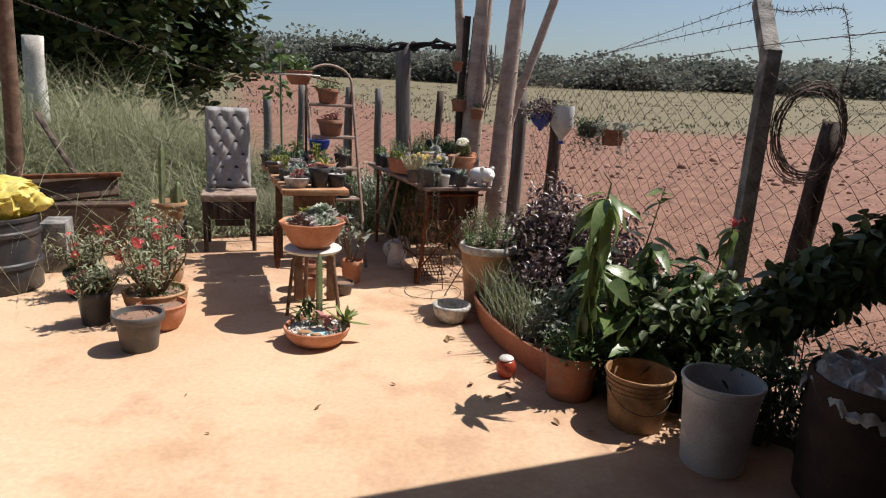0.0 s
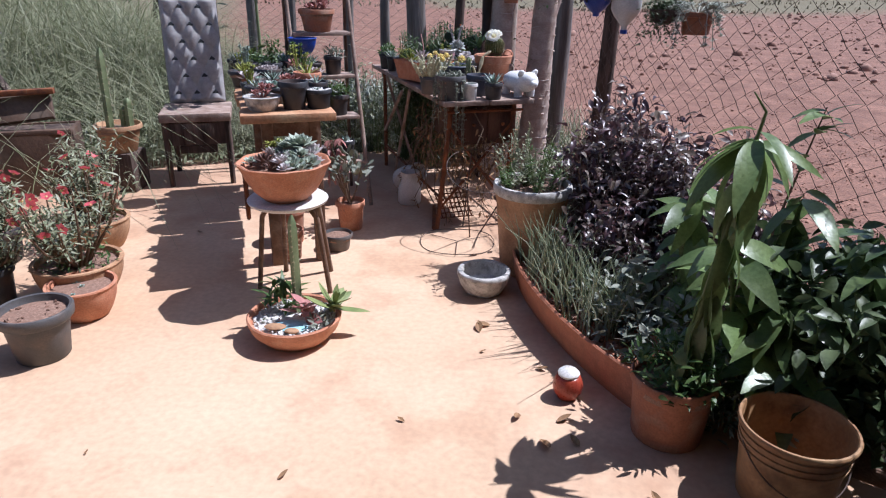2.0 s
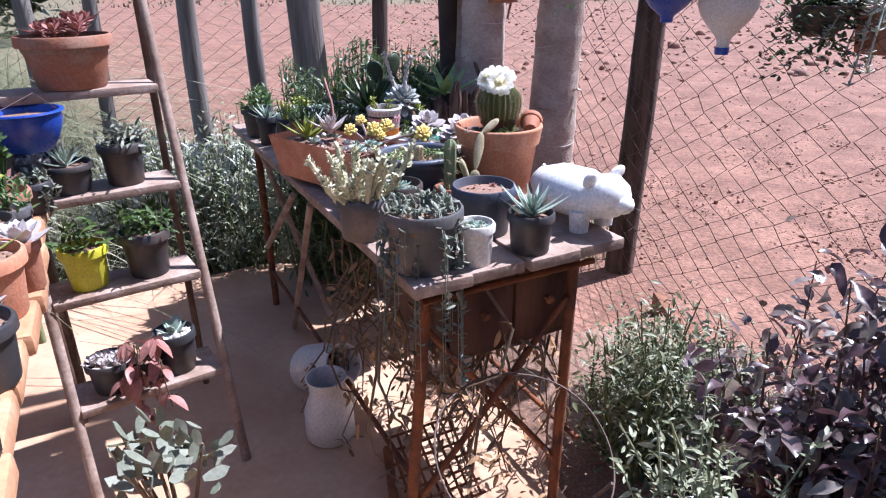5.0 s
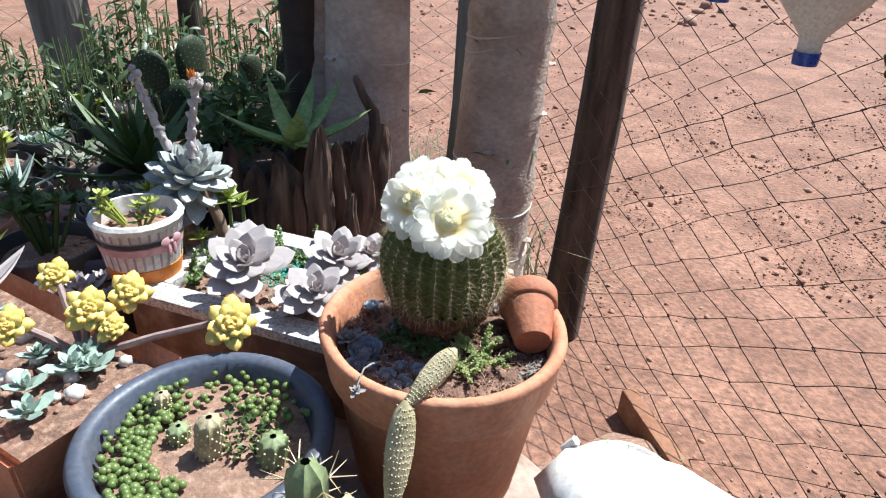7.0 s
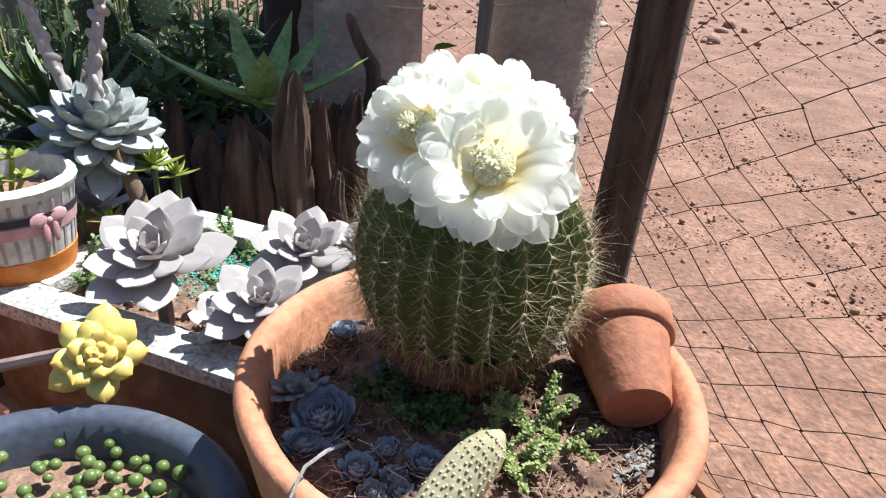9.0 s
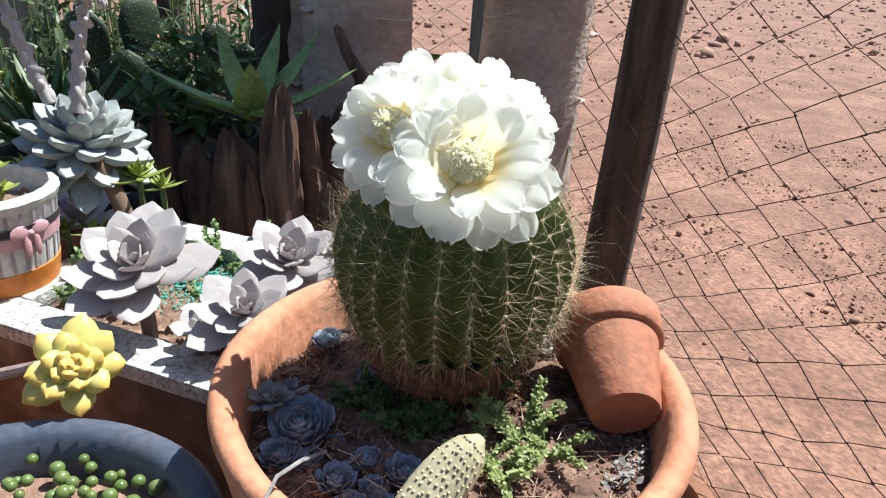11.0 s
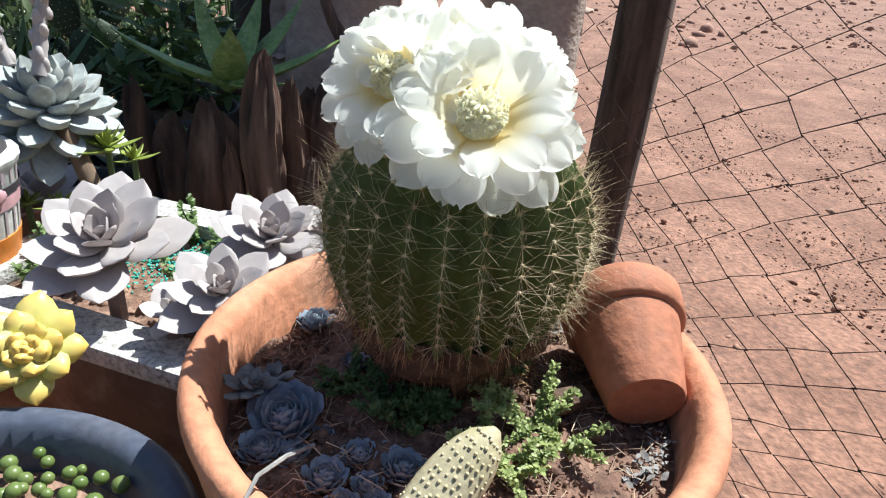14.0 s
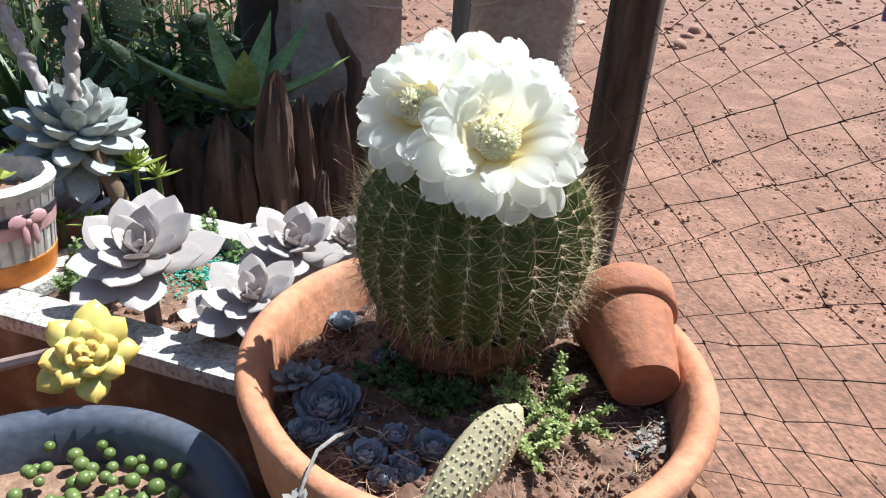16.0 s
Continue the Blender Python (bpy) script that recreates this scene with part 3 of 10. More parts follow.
def build_ground():
    lin = np.concatenate([-np.geomspace(1800, 14, 26), np.linspace(-13, 13, 131), np.geomspace(14, 1800, 26)])
    ys = np.concatenate([-np.geomspace(1800, 9, 20), np.linspace(-8, 18, 131), np.geomspace(19, 1800, 30)])
    X, Yg = np.meshgrid(lin, ys)
    Z = ground_height(X, Yg)
    rough = np.array([noise.noise((x * 1.4, y * 1.4, 0)) * 0.03 + noise.noise((x * 4, y * 4, 3)) * 0.015 for x, y in zip(X.ravel(), Yg.ravel())]).reshape(X.shape)
    Z = Z + rough * ((np.abs(X) < 13) & (Yg < 18) & (Yg > 0))
    # bed soil beside the patio stands a little higher than the field
    nx, ny = len(lin), len(ys)
    v = np.stack([X, Yg, Z], -1).reshape(-1, 3)
    i, j = np.meshgrid(np.arange(nx - 1), np.arange(ny - 1))
    a = (j * nx + i).ravel()
    q = np.stack([a, a + 1, a + nx + 1, a + nx], 1)
    ob = part("ground", MB().add(v, None, q), ground_material())
    tagged(ob, "red tilled earth field running to dry grass", "ground", kind="structure")


build_ground()

SLAB = [(-9, -7), (-9, 2.0), (-3.9, 4.75), (-2.45, 5.82), (-0.75, 6.6), (-0.10, 6.45), (0.12, 5.7), (0.28, 4.72), (0.62, 3.6), (0.98, 2.9), (1.75, 2.35), (7, 2.2), (7, -7)]


def build_patio():
    bm = bmesh.new()
    bottom = [bm.verts.new((x, y, -0.16)) for x, y in SLAB]
    f = bm.faces.new(bottom)
    top = bmesh.ops.extrude_face_region(bm, geom=[f])
    bmesh.ops.translate(bm, vec=(0, 0, 0.16), verts=[g for g in top["geom"] if isinstance(g, bmesh.types.BMVert)])
    bmesh.ops.recalc_face_normals(bm, faces=bm.faces)
    me = bpy.data.meshes.new("patio_floor")
    bmesh.ops.triangulate(bm, faces=bm.faces)
    bm.to_mesh(me)
    bm.free()
    me.materials.append(M["floor"])
    tagged(new("patio_floor", me), "smooth concrete patio dusted with ochre red earth", "floor", kind="structure")


build_patio()

# plant bed between patio and fence
bed = MB()
BED = [(0.08, 5.8), (0.26, 4.70), (0.64, 3.6), (1.0, 2.88), (1.75, 2.33), (3.2, 2.3), (2.2, 3.0), (1.60, 3.2), (1.38, 4.4), (1.10, 5.6), (0.95, 6.0)]
rb = np.array(BED)
cx, cy = rb.mean(0)
rings = [np.c_[cx + (rb[:, 0] - cx) * s, cy + (rb[:, 1] - cy) * s, np.full(len(rb), z)] for s, z in ((0.0, -0.01), (0.55, -0.02), (0.93, -0.03), (1.0, -0.12))]
nb = len(rb)
bed.add(np.concatenate(rings), None, [(k * nb + i, k * nb + (i + 1) % nb, (k + 1) * nb + (i + 1) % nb, (k + 1) * nb + i) for k in range(3) for i in range(nb)])
tagged(part("plant_bed", bed, M["soil"], smooth=False), "dark soil plant bed along the fence", "soil", kind="structure")
kerb = MB()
kerb.box((0.05, 0.85, 0.10), at(0.99, 5.62, -0.06, -6), 0.01)
kerb.box((0.05, 0.9, 0.09), at(1.15, 4.78, -0.065, -12), 0.01)
tagged(part("bed_kerb", kerb, M["kerb"]), "worn dark concrete edge of the plant bed", "kerb", kind="structure")

# ---------- roof and wall behind the camera, whose shade falls over the patio ----------
EAVE_A, EAVE_D = Vector((-0.19, 2.06)), Vector((1.09, 0.42)).normalized()
shift = Vector((TO_SUN.x, TO_SUN.y)) * (2.5 / TO_SUN.z)
eave = EAVE_A + shift
back = Vector((EAVE_D.y, -EAVE_D.x))
rv = []
for z in (2.5, 2.56):
    for along, deep, up in ((-9, 0, 0), (9, 0, 0), (9, 7, 0.9), (-9, 7, 0.9)):
        p = eave + EAVE_D * along + back * deep
        rv.append((p.x, p.y, z + up))
roof = MB().add(rv, None, [(0, 3, 2, 1), (4, 5, 6, 7), (0, 1, 5, 4), (1, 2, 6, 5), (2, 3, 7, 6), (3, 0, 4, 7)])
tagged(part("veranda_roof", roof, M["tile_roof"], smooth=False), "clay tiled veranda roof over the patio", "roof", kind="structure")
wp = eave + back * 6.2
wall = MB().box((18, 0.2, 3.3), at(wp.x, wp.y, 1.6, math.degrees(math.atan2(EAVE_D.y, EAVE_D.x))))
tagged(part("wall_south", wall, M["wall"], smooth=False), "plain plastered house wall behind the patio", "wall", kind="structure")
# unseen wall, added to keep skylight off the veranda floor
shade_wall = MB().box((0.2, 7.4, 3.3), at(2.62, -2.1, 1.55))
tagged(part("wall_east", shade_wall, M["wall"], smooth=False), "unseen plain wall added to darken the veranda", "wall", kind="structure")


# ---------- clods and weeds ----------
def scatter_clods():
    rng = np.random.default_rng(3)
    mb = MB()
    for n, y0, y1, size in ((60000, 2.5, 9, 0.0042), (12000, 5, 15, 0.0085), (3500, 12, 32, 0.036)):
        y = rng.uniform(y0, y1, n)
        x = rng.uniform(-0.6, 1, n) * (2 + y * 0.9) + 1.6
        keep = (x > 1.1 - 0.12 * (y - 6)) & ((y > 6.9) | (x > 1.1 + (6 - y) * 0.12)) & (x > -2.6)
        x, y = x[keep], y[keep]
        s = size * rng.lognormal(0, 0.5, len(x))
        mb.many(BLOB1, np.stack([x, y, ground_height(x, y) + s * 0.1], 1), frames(len(x), rng), np.stack([s, s * rng.uniform(0.5, 1, len(x)), s * rng.uniform(0.35, 0.7, len(x))], 1))
    tagged(part("earth_clods", mb, M["clod"]), "loose clods of red earth on the field", "soil", kind="stuff")


scatter_clods()


def blades(mb, xy, z, h_low, h_high, rng, width=0.012, lean=0.5):
    """Long arching grass blades, each a narrow folded strip of six steps."""
    n = len(xy)
    h = rng.uniform(h_low, h_high, n)
    yaw, bend = rng.uniform(0, 6.283, n), rng.uniform(0.15, 1.0, n) * lean
    steps = 6
    s = np.linspace(0, 1, steps + 1)
    d = np.stack([np.cos(yaw), np.sin(yaw)], 1)
    side = np.stack([-np.sin(yaw), np.cos(yaw)], 1)
    rad = (bend[:, None] * s[None] ** 2.2) * h[:, None]
    hz = h[:, None] * (s[None] - 0.42 * bend[:, None] * s[None] ** 3)
    w = width * (1 - s ** 2 * 0.95)[None] * rng.uniform(0.6, 1.3, n)[:, None]
    p = np.stack([xy[:, 0, None] + d[:, 0, None] * rad, xy[:, 1, None] + d[:, 1, None] * rad, z[:, None] + hz], -1)
    o = np.stack([side[:, 0, None] * w, side[:, 1, None] * w, 0 * w], -1) / 2
    v = np.stack([p - o, p + o], 2).reshape(n, -1, 3)
    base = np.arange(steps) * 2
    q = np.stack([base, base + 1, base + 3, base + 2], 1)
    return mb.add(v.reshape(-1, 3), None, (q[None] + (np.arange(n) * v.shape[1])[:, None, None]).reshape(-1, 4))


def grass_field():
    rng = np.random.default_rng(5)
    mb = MB()
    n = 34000
    along = rng.uniform(-3.4, 3.3, n)
    deep = 0.45 + rng.uniform(0, 1, n) ** 0.75 * 7.5
    x = -3.9 + 0.804 * along - 0.594 * deep + 0.4
    y = 4.75 + 0.594 * along + 0.804 * deep
    tall = np.clip((deep - 0.3) / 2.2, 0.0, 1) * np.clip((3.3 - along) / 1.2, 0.35, 1)
    near = rng.uniform(0.3, 0.6, n) + tall * rng.uniform(0.75, 1.5, n)
    keep = ~((x > -1.35) & (y > 5.2) & (x + 0.2 * y > -0.05))
    x, y, near = x[keep], y[keep], near[keep]
    blades(mb, np.stack([x, y], 1), np.full(len(x), -0.1), near * 0.6, near * 1.35, rng, 0.011, 2.3)
    tagged(part("tall_grass", mb, M["grass"]), "dense stand of tall arching grass, green turning straw", "grass", kind="stuff")
    low = MB()
    n = 9000
    along = rng.uniform(-2.9, 4.3, n)
    deep = rng.uniform(-0.02, 1.9, n)
    x = -3.9 + 0.804 * along - 0.594 * deep + 0.1
    y = 4.75 + 0.594 * along + 0.804 * deep
    z = rng.uniform(-0.08, 0.42, n) * np.clip(deep * 1.6 + 0.2, 0, 1) * np.clip((3.6 - along) / 3.0, 0.35, 1)
    low.many(LEAF, np.stack([x, y, z], 1), frames(n, rng, -10, 70), rng.uniform(0.035, 0.085, n))
    stems = rng.choice(n, 500)
    for k in stems:
        low.tube([(x[k], y[k], -0.1), (x[k] + rng.normal(0, 0.04), y[k] + rng.normal(0, 0.04), z[k] + 0.12)], 0.002, 3, False)
    tagged(part("low_weeds", low, M["dull_leaf"]), "low broad-leaved weeds along the patio edge", "weeds", kind="stuff")
    bk = MB()
    n = 5200
    x, y = rng.uniform(-2.4, 1.1, n), rng.uniform(5.6, 7.9, n)
    keep = ((y > 6.72 - 0.35 * np.abs(x + 0.4)) & ~((x > -2.4) & (x < 0.3) & (y < 6.55)) | (x > 0.45)) & ~((x > 0.40) & (y < 6.5))
    x, y = x[keep], y[keep]
    blades(bk, np.stack([x, y], 1), np.full(len(x), -0.1), 0.12, 0.5, rng, 0.008, 0.8)
    tagged(part("fence_weeds", bk, M["dull_leaf"]), "thin grass and weeds below the back fence", "grass", kind="stuff")
    dry = MB()
    n = 4200
    x, y = rng.uniform(-2.3, 0.35, n), rng.uniform(6.60, 8.2, n)
    keep = (y > 6.62 + 0.25 * np.sin(x * 5.0) ** 2)
    x, y = x[keep], y[keep]
    blades(dry, np.stack([x, y], 1), np.full(len(x), -0.1), 0.25, 0.72, rng, 0.006, 1.5)
    tagged(part("straw_weeds", dry, M["straw_weed"]), "bleached arching grass stalks below the back fence", "grass", kind="stuff")


grass_field()


def clump_crown(mb, center, radii, n, leaf, size, rng, clumps=40, shell=0.55):
    """A crown of leaf clumps with an uneven outline and gaps."""
    c = rng.normal(0, 1, (clumps, 3))
    c /= np.linalg.norm(c, axis=1)[:, None]
    c *= rng.uniform(shell, 1.0, (clumps, 1))
    rad = rng.uniform(0.16, 0.34, clumps)
    which = rng.integers(0, clumps, n)
    d = rng.normal(0, 1, (n, 3))
    d /= np.linalg.norm(d, axis=1)[:, None]
    p = c[which] + d * (rad[which] * rng.uniform(0.55, 1.05, n))[:, None]
    p = p * np.array(radii) + np.array(center)
    return mb.many(leaf, p, frames(n, rng, -50, 40), rng.uniform(0.7, 1.3, n) * size)


def build_big_tree(x, y, height, spread, label, n=11000, size=0.26, low=1.0):
    t = thing("tree", at(x, y, -0.1), label, "tree")
    rng = np.random.default_rng(int(abs(x * 10)) + 1)
    mb = MB()
    mb.tube([(0, 0, 0), (0.1, 0, 1.0), (0.0, 0.1, 2.0), (0.2, 0.1, height * 0.7)], [0.26, 0.2, 0.16, 0.06], 10)
    for k in range(9):
        a = k * 0.7
        mb.tube([(0.05, 0.05, 1.2 + 0.15 * k), (math.cos(a) * spread * 0.4, math.sin(a) * spread * 0.4, 2 + 0.2 * k), (math.cos(a) * spread * 0.8, math.sin(a) * spread * 0.8, 2.2 + 0.32 * k)], [0.09, 0.05, 0.015], 6)
    part("trunk", mb, M["bark"], t)
    cr = MB()
    clump_crown(cr, (0, 0, low + (height - low) / 2), (spread, spread * 0.8, (height - low) / 2), n, LEAF_WIDE, size, rng, 90, 0.35)
    part("crown", cr, M["dark_leaf"], t)
    return t


build_big_tree(-8.9, 14.5, 7.0, 3.6, "large dense dark green tree behind the grass", 15000, 0.26, 0.7)
build_big_tree(-13.5, 14.0, 6.5, 3.2, "dark green tree beside a larger one", 7000, 0.3, 0.6)
build_big_tree(-8.4, 19.5, 6.0, 2.6, "rounded green tree at the field's edge", 6000, 0.3, 0.6)


def far_scrub():
    rng = np.random.default_rng(8)
    mb = MB()
    for k in range(420):
        a = rng.uniform(-1.02, 1.05)
        d = rng.uniform(95, 150)
        x, y = math.sin(a) * d, math.cos(a) * d
        h, w = rng.uniform(2.2, 5.6) * (1.25 if a < -0.1 else 1.0), rng.uniform(3, 6.5)
        c = np.array([x, y, float(ground_height(x, y)) + h * 0.45])
        n = 480
        q = rng.normal(0, 1, (n, 3))
        q /= np.linalg.norm(q, axis=1)[:, None]
        q *= rng.uniform(0.5, 1.05, (n, 1))
        mb.many(CHIP, c + q * np.array([w, w, h * 0.55]), frames(n, rng, -60, 60), rng.uniform(0.25, 0.7, n))
    tagged(part("far_woods", mb, M["hedge"]), "distant line of grey green scrub and trees", "woods", kind="stuff")
    tuft = MB()
    n = 1500
    y = rng.uniform(30, 90, n)
    x = rng.uniform(-0.8, 0.9, n) * y
    blades(tuft, np.repeat(np.stack([x, y], 1), 6, 0) + rng.normal(0, 0.3, (n * 6, 2)), np.repeat(ground_height(x, y), 6), 0.08, 0.28, rng, 0.07, 1.2)
    tagged(part("dry_pasture", tuft, M["hay"]), "tufts of dry pasture grass beyond the field", "grass", kind="stuff")


far_scrub()


def lone_tree(x, y, h):
    t = thing("bare_tree", at(x, y, float(ground_height(x, y))), "small bare-limbed tree standing alone in the pasture", "tree")
    rng = np.random.default_rng(4)
    mb, cr = MB(), MB()
    mb.tube([(0, 0, 0), (0.1, 0, h * 0.35), (0, 0, h * 0.6)], [0.22, 0.16, 0.1], 6)
    for k in range(12):
        a, l = rng.uniform(0, 6.28), rng.uniform(0.4, 0.95)
        e = np.array([math.cos(a) * l * h * 0.42, math.sin(a) * l * h * 0.42, h * rng.uniform(0.62, 1.0)])
        mb.tube([(0, 0, h * rng.uniform(0.35, 0.6)), e * [0.5, 0.5, 0.86], e], [0.08, 0.05, 0.015], 4)
        cr.many(LEAF_WIDE, e + rng.normal(0, 0.35, (16, 3)), frames(16, rng), rng.uniform(0.2, 0.4, 16))
    part("trunk", mb, M["bark"], t)
    part("crown", cr, M["hedge"], t)


lone_tree(34.5, 52, 5.0)


# ---------- fence ----------
def fence_x(y):
    return 1.55 - 0.185 * (y - 3.4)


def post(x0, y0, z0, x1, y1, z1, r, material, label, flat=1.0, jag=0.0, name="wooden_post", seed=1):
    """A rough upright: an uneven, slightly split stake."""
    rng = np.random.default_rng(seed)
    n, rows = 10, 9
    a = np.linspace(0, 6.283, n, endpoint=False)
    lump = 1 + rng.normal(0, 0.10, n)
    v = []
    for k in range(rows):
        s = k / (rows - 1)
        c = np.array([x0, y0, z0]) * (1 - s) + np.array([x1, y1, z1]) * s + [0.012 * math.sin(4 * s + seed), 0.01 * math.cos(3 * s + seed), 0]
        rr = r * lump * (1.06 - 0.12 * s) * (1 + rng.normal(0, 0.02, n))
        z = np.full(n, c[2]) + (jag * (np.cos(a - 0.6) * 0.5 + rng.uniform(-0.2, 0.5, n)) if k == rows - 1 else 0)
        v.append(np.stack([c[0] + rr * np.cos(a), c[1] + rr * np.sin(a) * flat, z], 1))
    v.append(np.array([[x1, y1, z1 - 0.01 + jag * 0.1]]))
    e = (rows - 1) * n
    q = [(k * n + i, k * n + (i + 1) % n, (k + 1) * n + (i + 1) % n, (k + 1) * n + i) for k in range(rows - 1) for i in range(n)]
    t = [(e + i, e + (i + 1) % n, e + n) for i in range(n)]
    ob = part(name, MB().add(np.concatenate(v), t, q), M[material], smooth=False)
    return tagged(ob, label, "post", "fence posts")


def chain_link(p0, p1, height, cell, wire_r, base_z):
    """Woven diamond mesh: each wire zigzags from the bottom to the top."""
    p0, p1 = np.array(p0), np.array(p1)
    length = np.linalg.norm(p1 - p0)
    d = (p1 - p0) / length
    mb = MB()
    half, row = cell / 2, cell * 0.31
    rows = int(height / row)
    for w in range(int(length / half)):
        pts = []
        for k in range(rows + 1):
            u = (w + (k + w) % 2) * half + 0.013 * math.sin(k * 0.5 + w * 0.35) + 0.007 * math.sin(k * 1.7 + w * 0.9) + 0.003 * math.sin(w * 12.9 + k * 78.2)
            off = 0.003 * (1 if k % 2 else -1) + 0.03 * math.sin(u * 1.3) * math.sin(k * row * 2)
            z = base_z + k * row + 0.020 * math.sin(u * 1.9) + 0.008 * math.sin(u * 9 + k) + 0.003 * math.sin(w * 39.3 + k * 11.1)
            pts.append((p0[0] + d[0] * u - d[1] * off, p0[1] + d[1] * u + d[0] * off, z))
        mb.tube(pts, wire_r, 4, False)
    return mb


fence = thing("chain_link_fence", at(0, 0, 0), "rusty chain link fence with diamond mesh", "fence")
part("mesh_panel", chain_link((fence_x(0.5), 0.5), (fence_x(7.0), 7.0), 1.70, 0.155, 0.0020, -0.08), M["wire"], fence)
part("mesh_panel", chain_link((fence_x(7.0), 7.0), (-2.6, 8.0), 1.5, 0.13, 0.0018, -0.08), M["wire_grey"], fence)


def concrete_post():
    t = thing("concrete_post", at(1.57, 3.40, -0.1), "weathered concrete fence post with a bent arm", "post", "fence posts")
    mb = MB()
    lean = Matrix.Shear("XY", 4, (0.014, 0.0))
    mb.box((0.078, 0.085, 1.80), lean @ Matrix.Translation((0, 0, 0.90)), 0.012)
    part("shaft", mb, M["concrete"], t)
    foot, head = Vector((0.03, 0.0, 1.745)), Vector((0.12, 0.42, 2.10))
    arm = MB().box((0.080, 0.087, (head - foot).length), Matrix.Translation((foot + head) / 2) @ (head - foot).to_track_quat("Z", "Y").to_matrix().to_4x4(), 0.01)
    part("arm", arm, M["concrete"], t)


concrete_post()
post(1.95, 3.60, -0.1, 2.10, 3.65, 1.36, 0.052, "wood_dark", "dark leaning wooden fence post beside a coil of wire", seed=3)
post(1.030, 6.46, -0.1, 1.045, 6.47, 1.42, 0.060, "wood_dark", "dark split wooden fence post", seed=5)
post(0.70, 6.75, -0.1, 0.73, 6.75, 1.5, 0.06, "wood_grey", "grey wooden post behind the pale trunk", seed=6)
post(-0.47, 7.0, -0.1, -0.50, 7.0, 1.86, 0.085, "wood_grey", "thick grey wooden post with a split pointed top", flat=0.6, jag=0.12, seed=7)
for k, (px, py, h, r, mt) in enumerate(((-0.78, 7.2, 1.46, 0.045, "wood_grey"), (-1.12, 7.3, 1.46, 0.05, "wood_grey"), (-0.13, 7.1, 1.46, 0.045, "wood_dark"), (-1.75, 7.7, 1.5, 0.04, "wood_grey"), (-2.2, 7.9, 1.35, 0.05, "wood_grey"), (-6.9, 9.3, 1.6, 0.06, "wood_grey"))):
    post(px, py, -0.1, px + 0.02, py, h, r, mt, "thin weathered wooden post of the back fence", seed=20 + k)


def barbed(points, label, twist=0.0):
    pts = np.array(points, float)
    s = np.linspace(0, 1, 60)
    seg = np.linspace(0, 1, len(pts))
    p = np.stack([np.interp(s, seg, pts[:, k]) for k in range(3)], 1)
    for _ in range(6):
        p[1:-1] = (p[:-2] + p[1:-1] * 2 + p[2:]) / 4
    mb = MB().tube(p, 0.0022, 4, False)
    rng = np.random.default_rng(9)
    for k in range(1, 59):
        d = rng.normal(0, 1, (2, 3)) * 0.016
        for e in d:
            mb.tube([p[k] - e, p[k] + e], 0.0012, 3, False)
    tagged(part("barbed_wire", mb, M["wire"]), label, "wire", "barbed wire strands")


barbed([(1.69, 3.82, 2.0), (1.08, 5.0, 1.74), (0.66, 6.72, 1.72), (-0.5, 7.0, 1.84)], "barbed wire strand along the top of the fence")
barbed([(1.64, 3.66, 1.88), (1.12, 5.0, 1.76), (0.66, 6.72, 1.62), (-0.5, 7.0, 1.8)], "barbed wire strand sagging from the post arm")
barbed([(2.6, -0.4, 1.76), (1.56, 3.34, 1.72), (1.2, 4.6, 1.66), (0.66, 6.72, 1.55)], "straight barbed wire strand along the fence")
barbed([(1.66, 3.76, 1.95), (1.74, 3.55, 1.90), (1.86, 3.29, 1.90), (1.92, 3.27, 1.68), (1.90, 3.27, 1.50)], "loose end of barbed wire hanging from the post arm")
barbed([(-3.1, 4.6, 1.95), (-2.6, 6.0, 1.66), (-2.2, 7.9, 1.4)], "thin wire strung over the tall grass")


def wire_coil():
    rng = np.random.default_rng(11)
    mb = MB()
    for k in range(15):
        r, cxx, czz, ph = rng.uniform(0.165, 0.20), rng.normal(0, 0.012), rng.normal(0, 0.014), rng.uniform(0, 6.28)
        a = np.linspace(0, 6.283, 49)
        mb.tube(np.stack([cxx + r * np.cos(a) * 0.92, 0.012 * np.sin(2 * a + ph) + rng.normal(0, 0.01), czz + r * np.sin(a) * 1.08], 1), 0.0022, 4, False)
        for b in np.arange(0, 6.28, 0.3):
            c = np.array([cxx + r * math.cos(b) * 0.92, 0, czz + r * math.sin(b) * 1.08])
            e = rng.normal(0, 0.011, 3)
            mb.tube([c - e, c + e], 0.0012, 3, False)
    ob = part("wire_coil", mb, M["wire"], m=at(1.80, 3.30, 1.30, 8) @ Matrix.Scale(1.16, 4))
    tagged(ob, "coil of rusty barbed wire hung on the fence post", "wire coil")


wire_coil()

rag = MB()
rng = np.random.default_rng(12)
for k in range(3):
    p = np.stack([np.linspace(-1.25, 0.05, 24), np.full(24, 7.0), 1.83 + 0.10 * np.linspace(0, 1, 24) + 0.03 * np.sin(np.linspace(0, 9, 24) + k)], 1)
    rag.tube(p + rng.normal(0, 0.012, p.shape), rng.uniform(0.006, 0.03, 24), 5)
tagged(part("tattered_cloth", rag, M["cloth_dark"]), "tattered black cloth caught along the top wire", "cloth")


# ---------- ringed pale tree in front of the fence ----------
M["scar"] = mat("pale_leaf_scar", (0.60, 0.54, 0.49), (0.48, 0.42, 0.37), 20, 0.9, 0.3, 120)


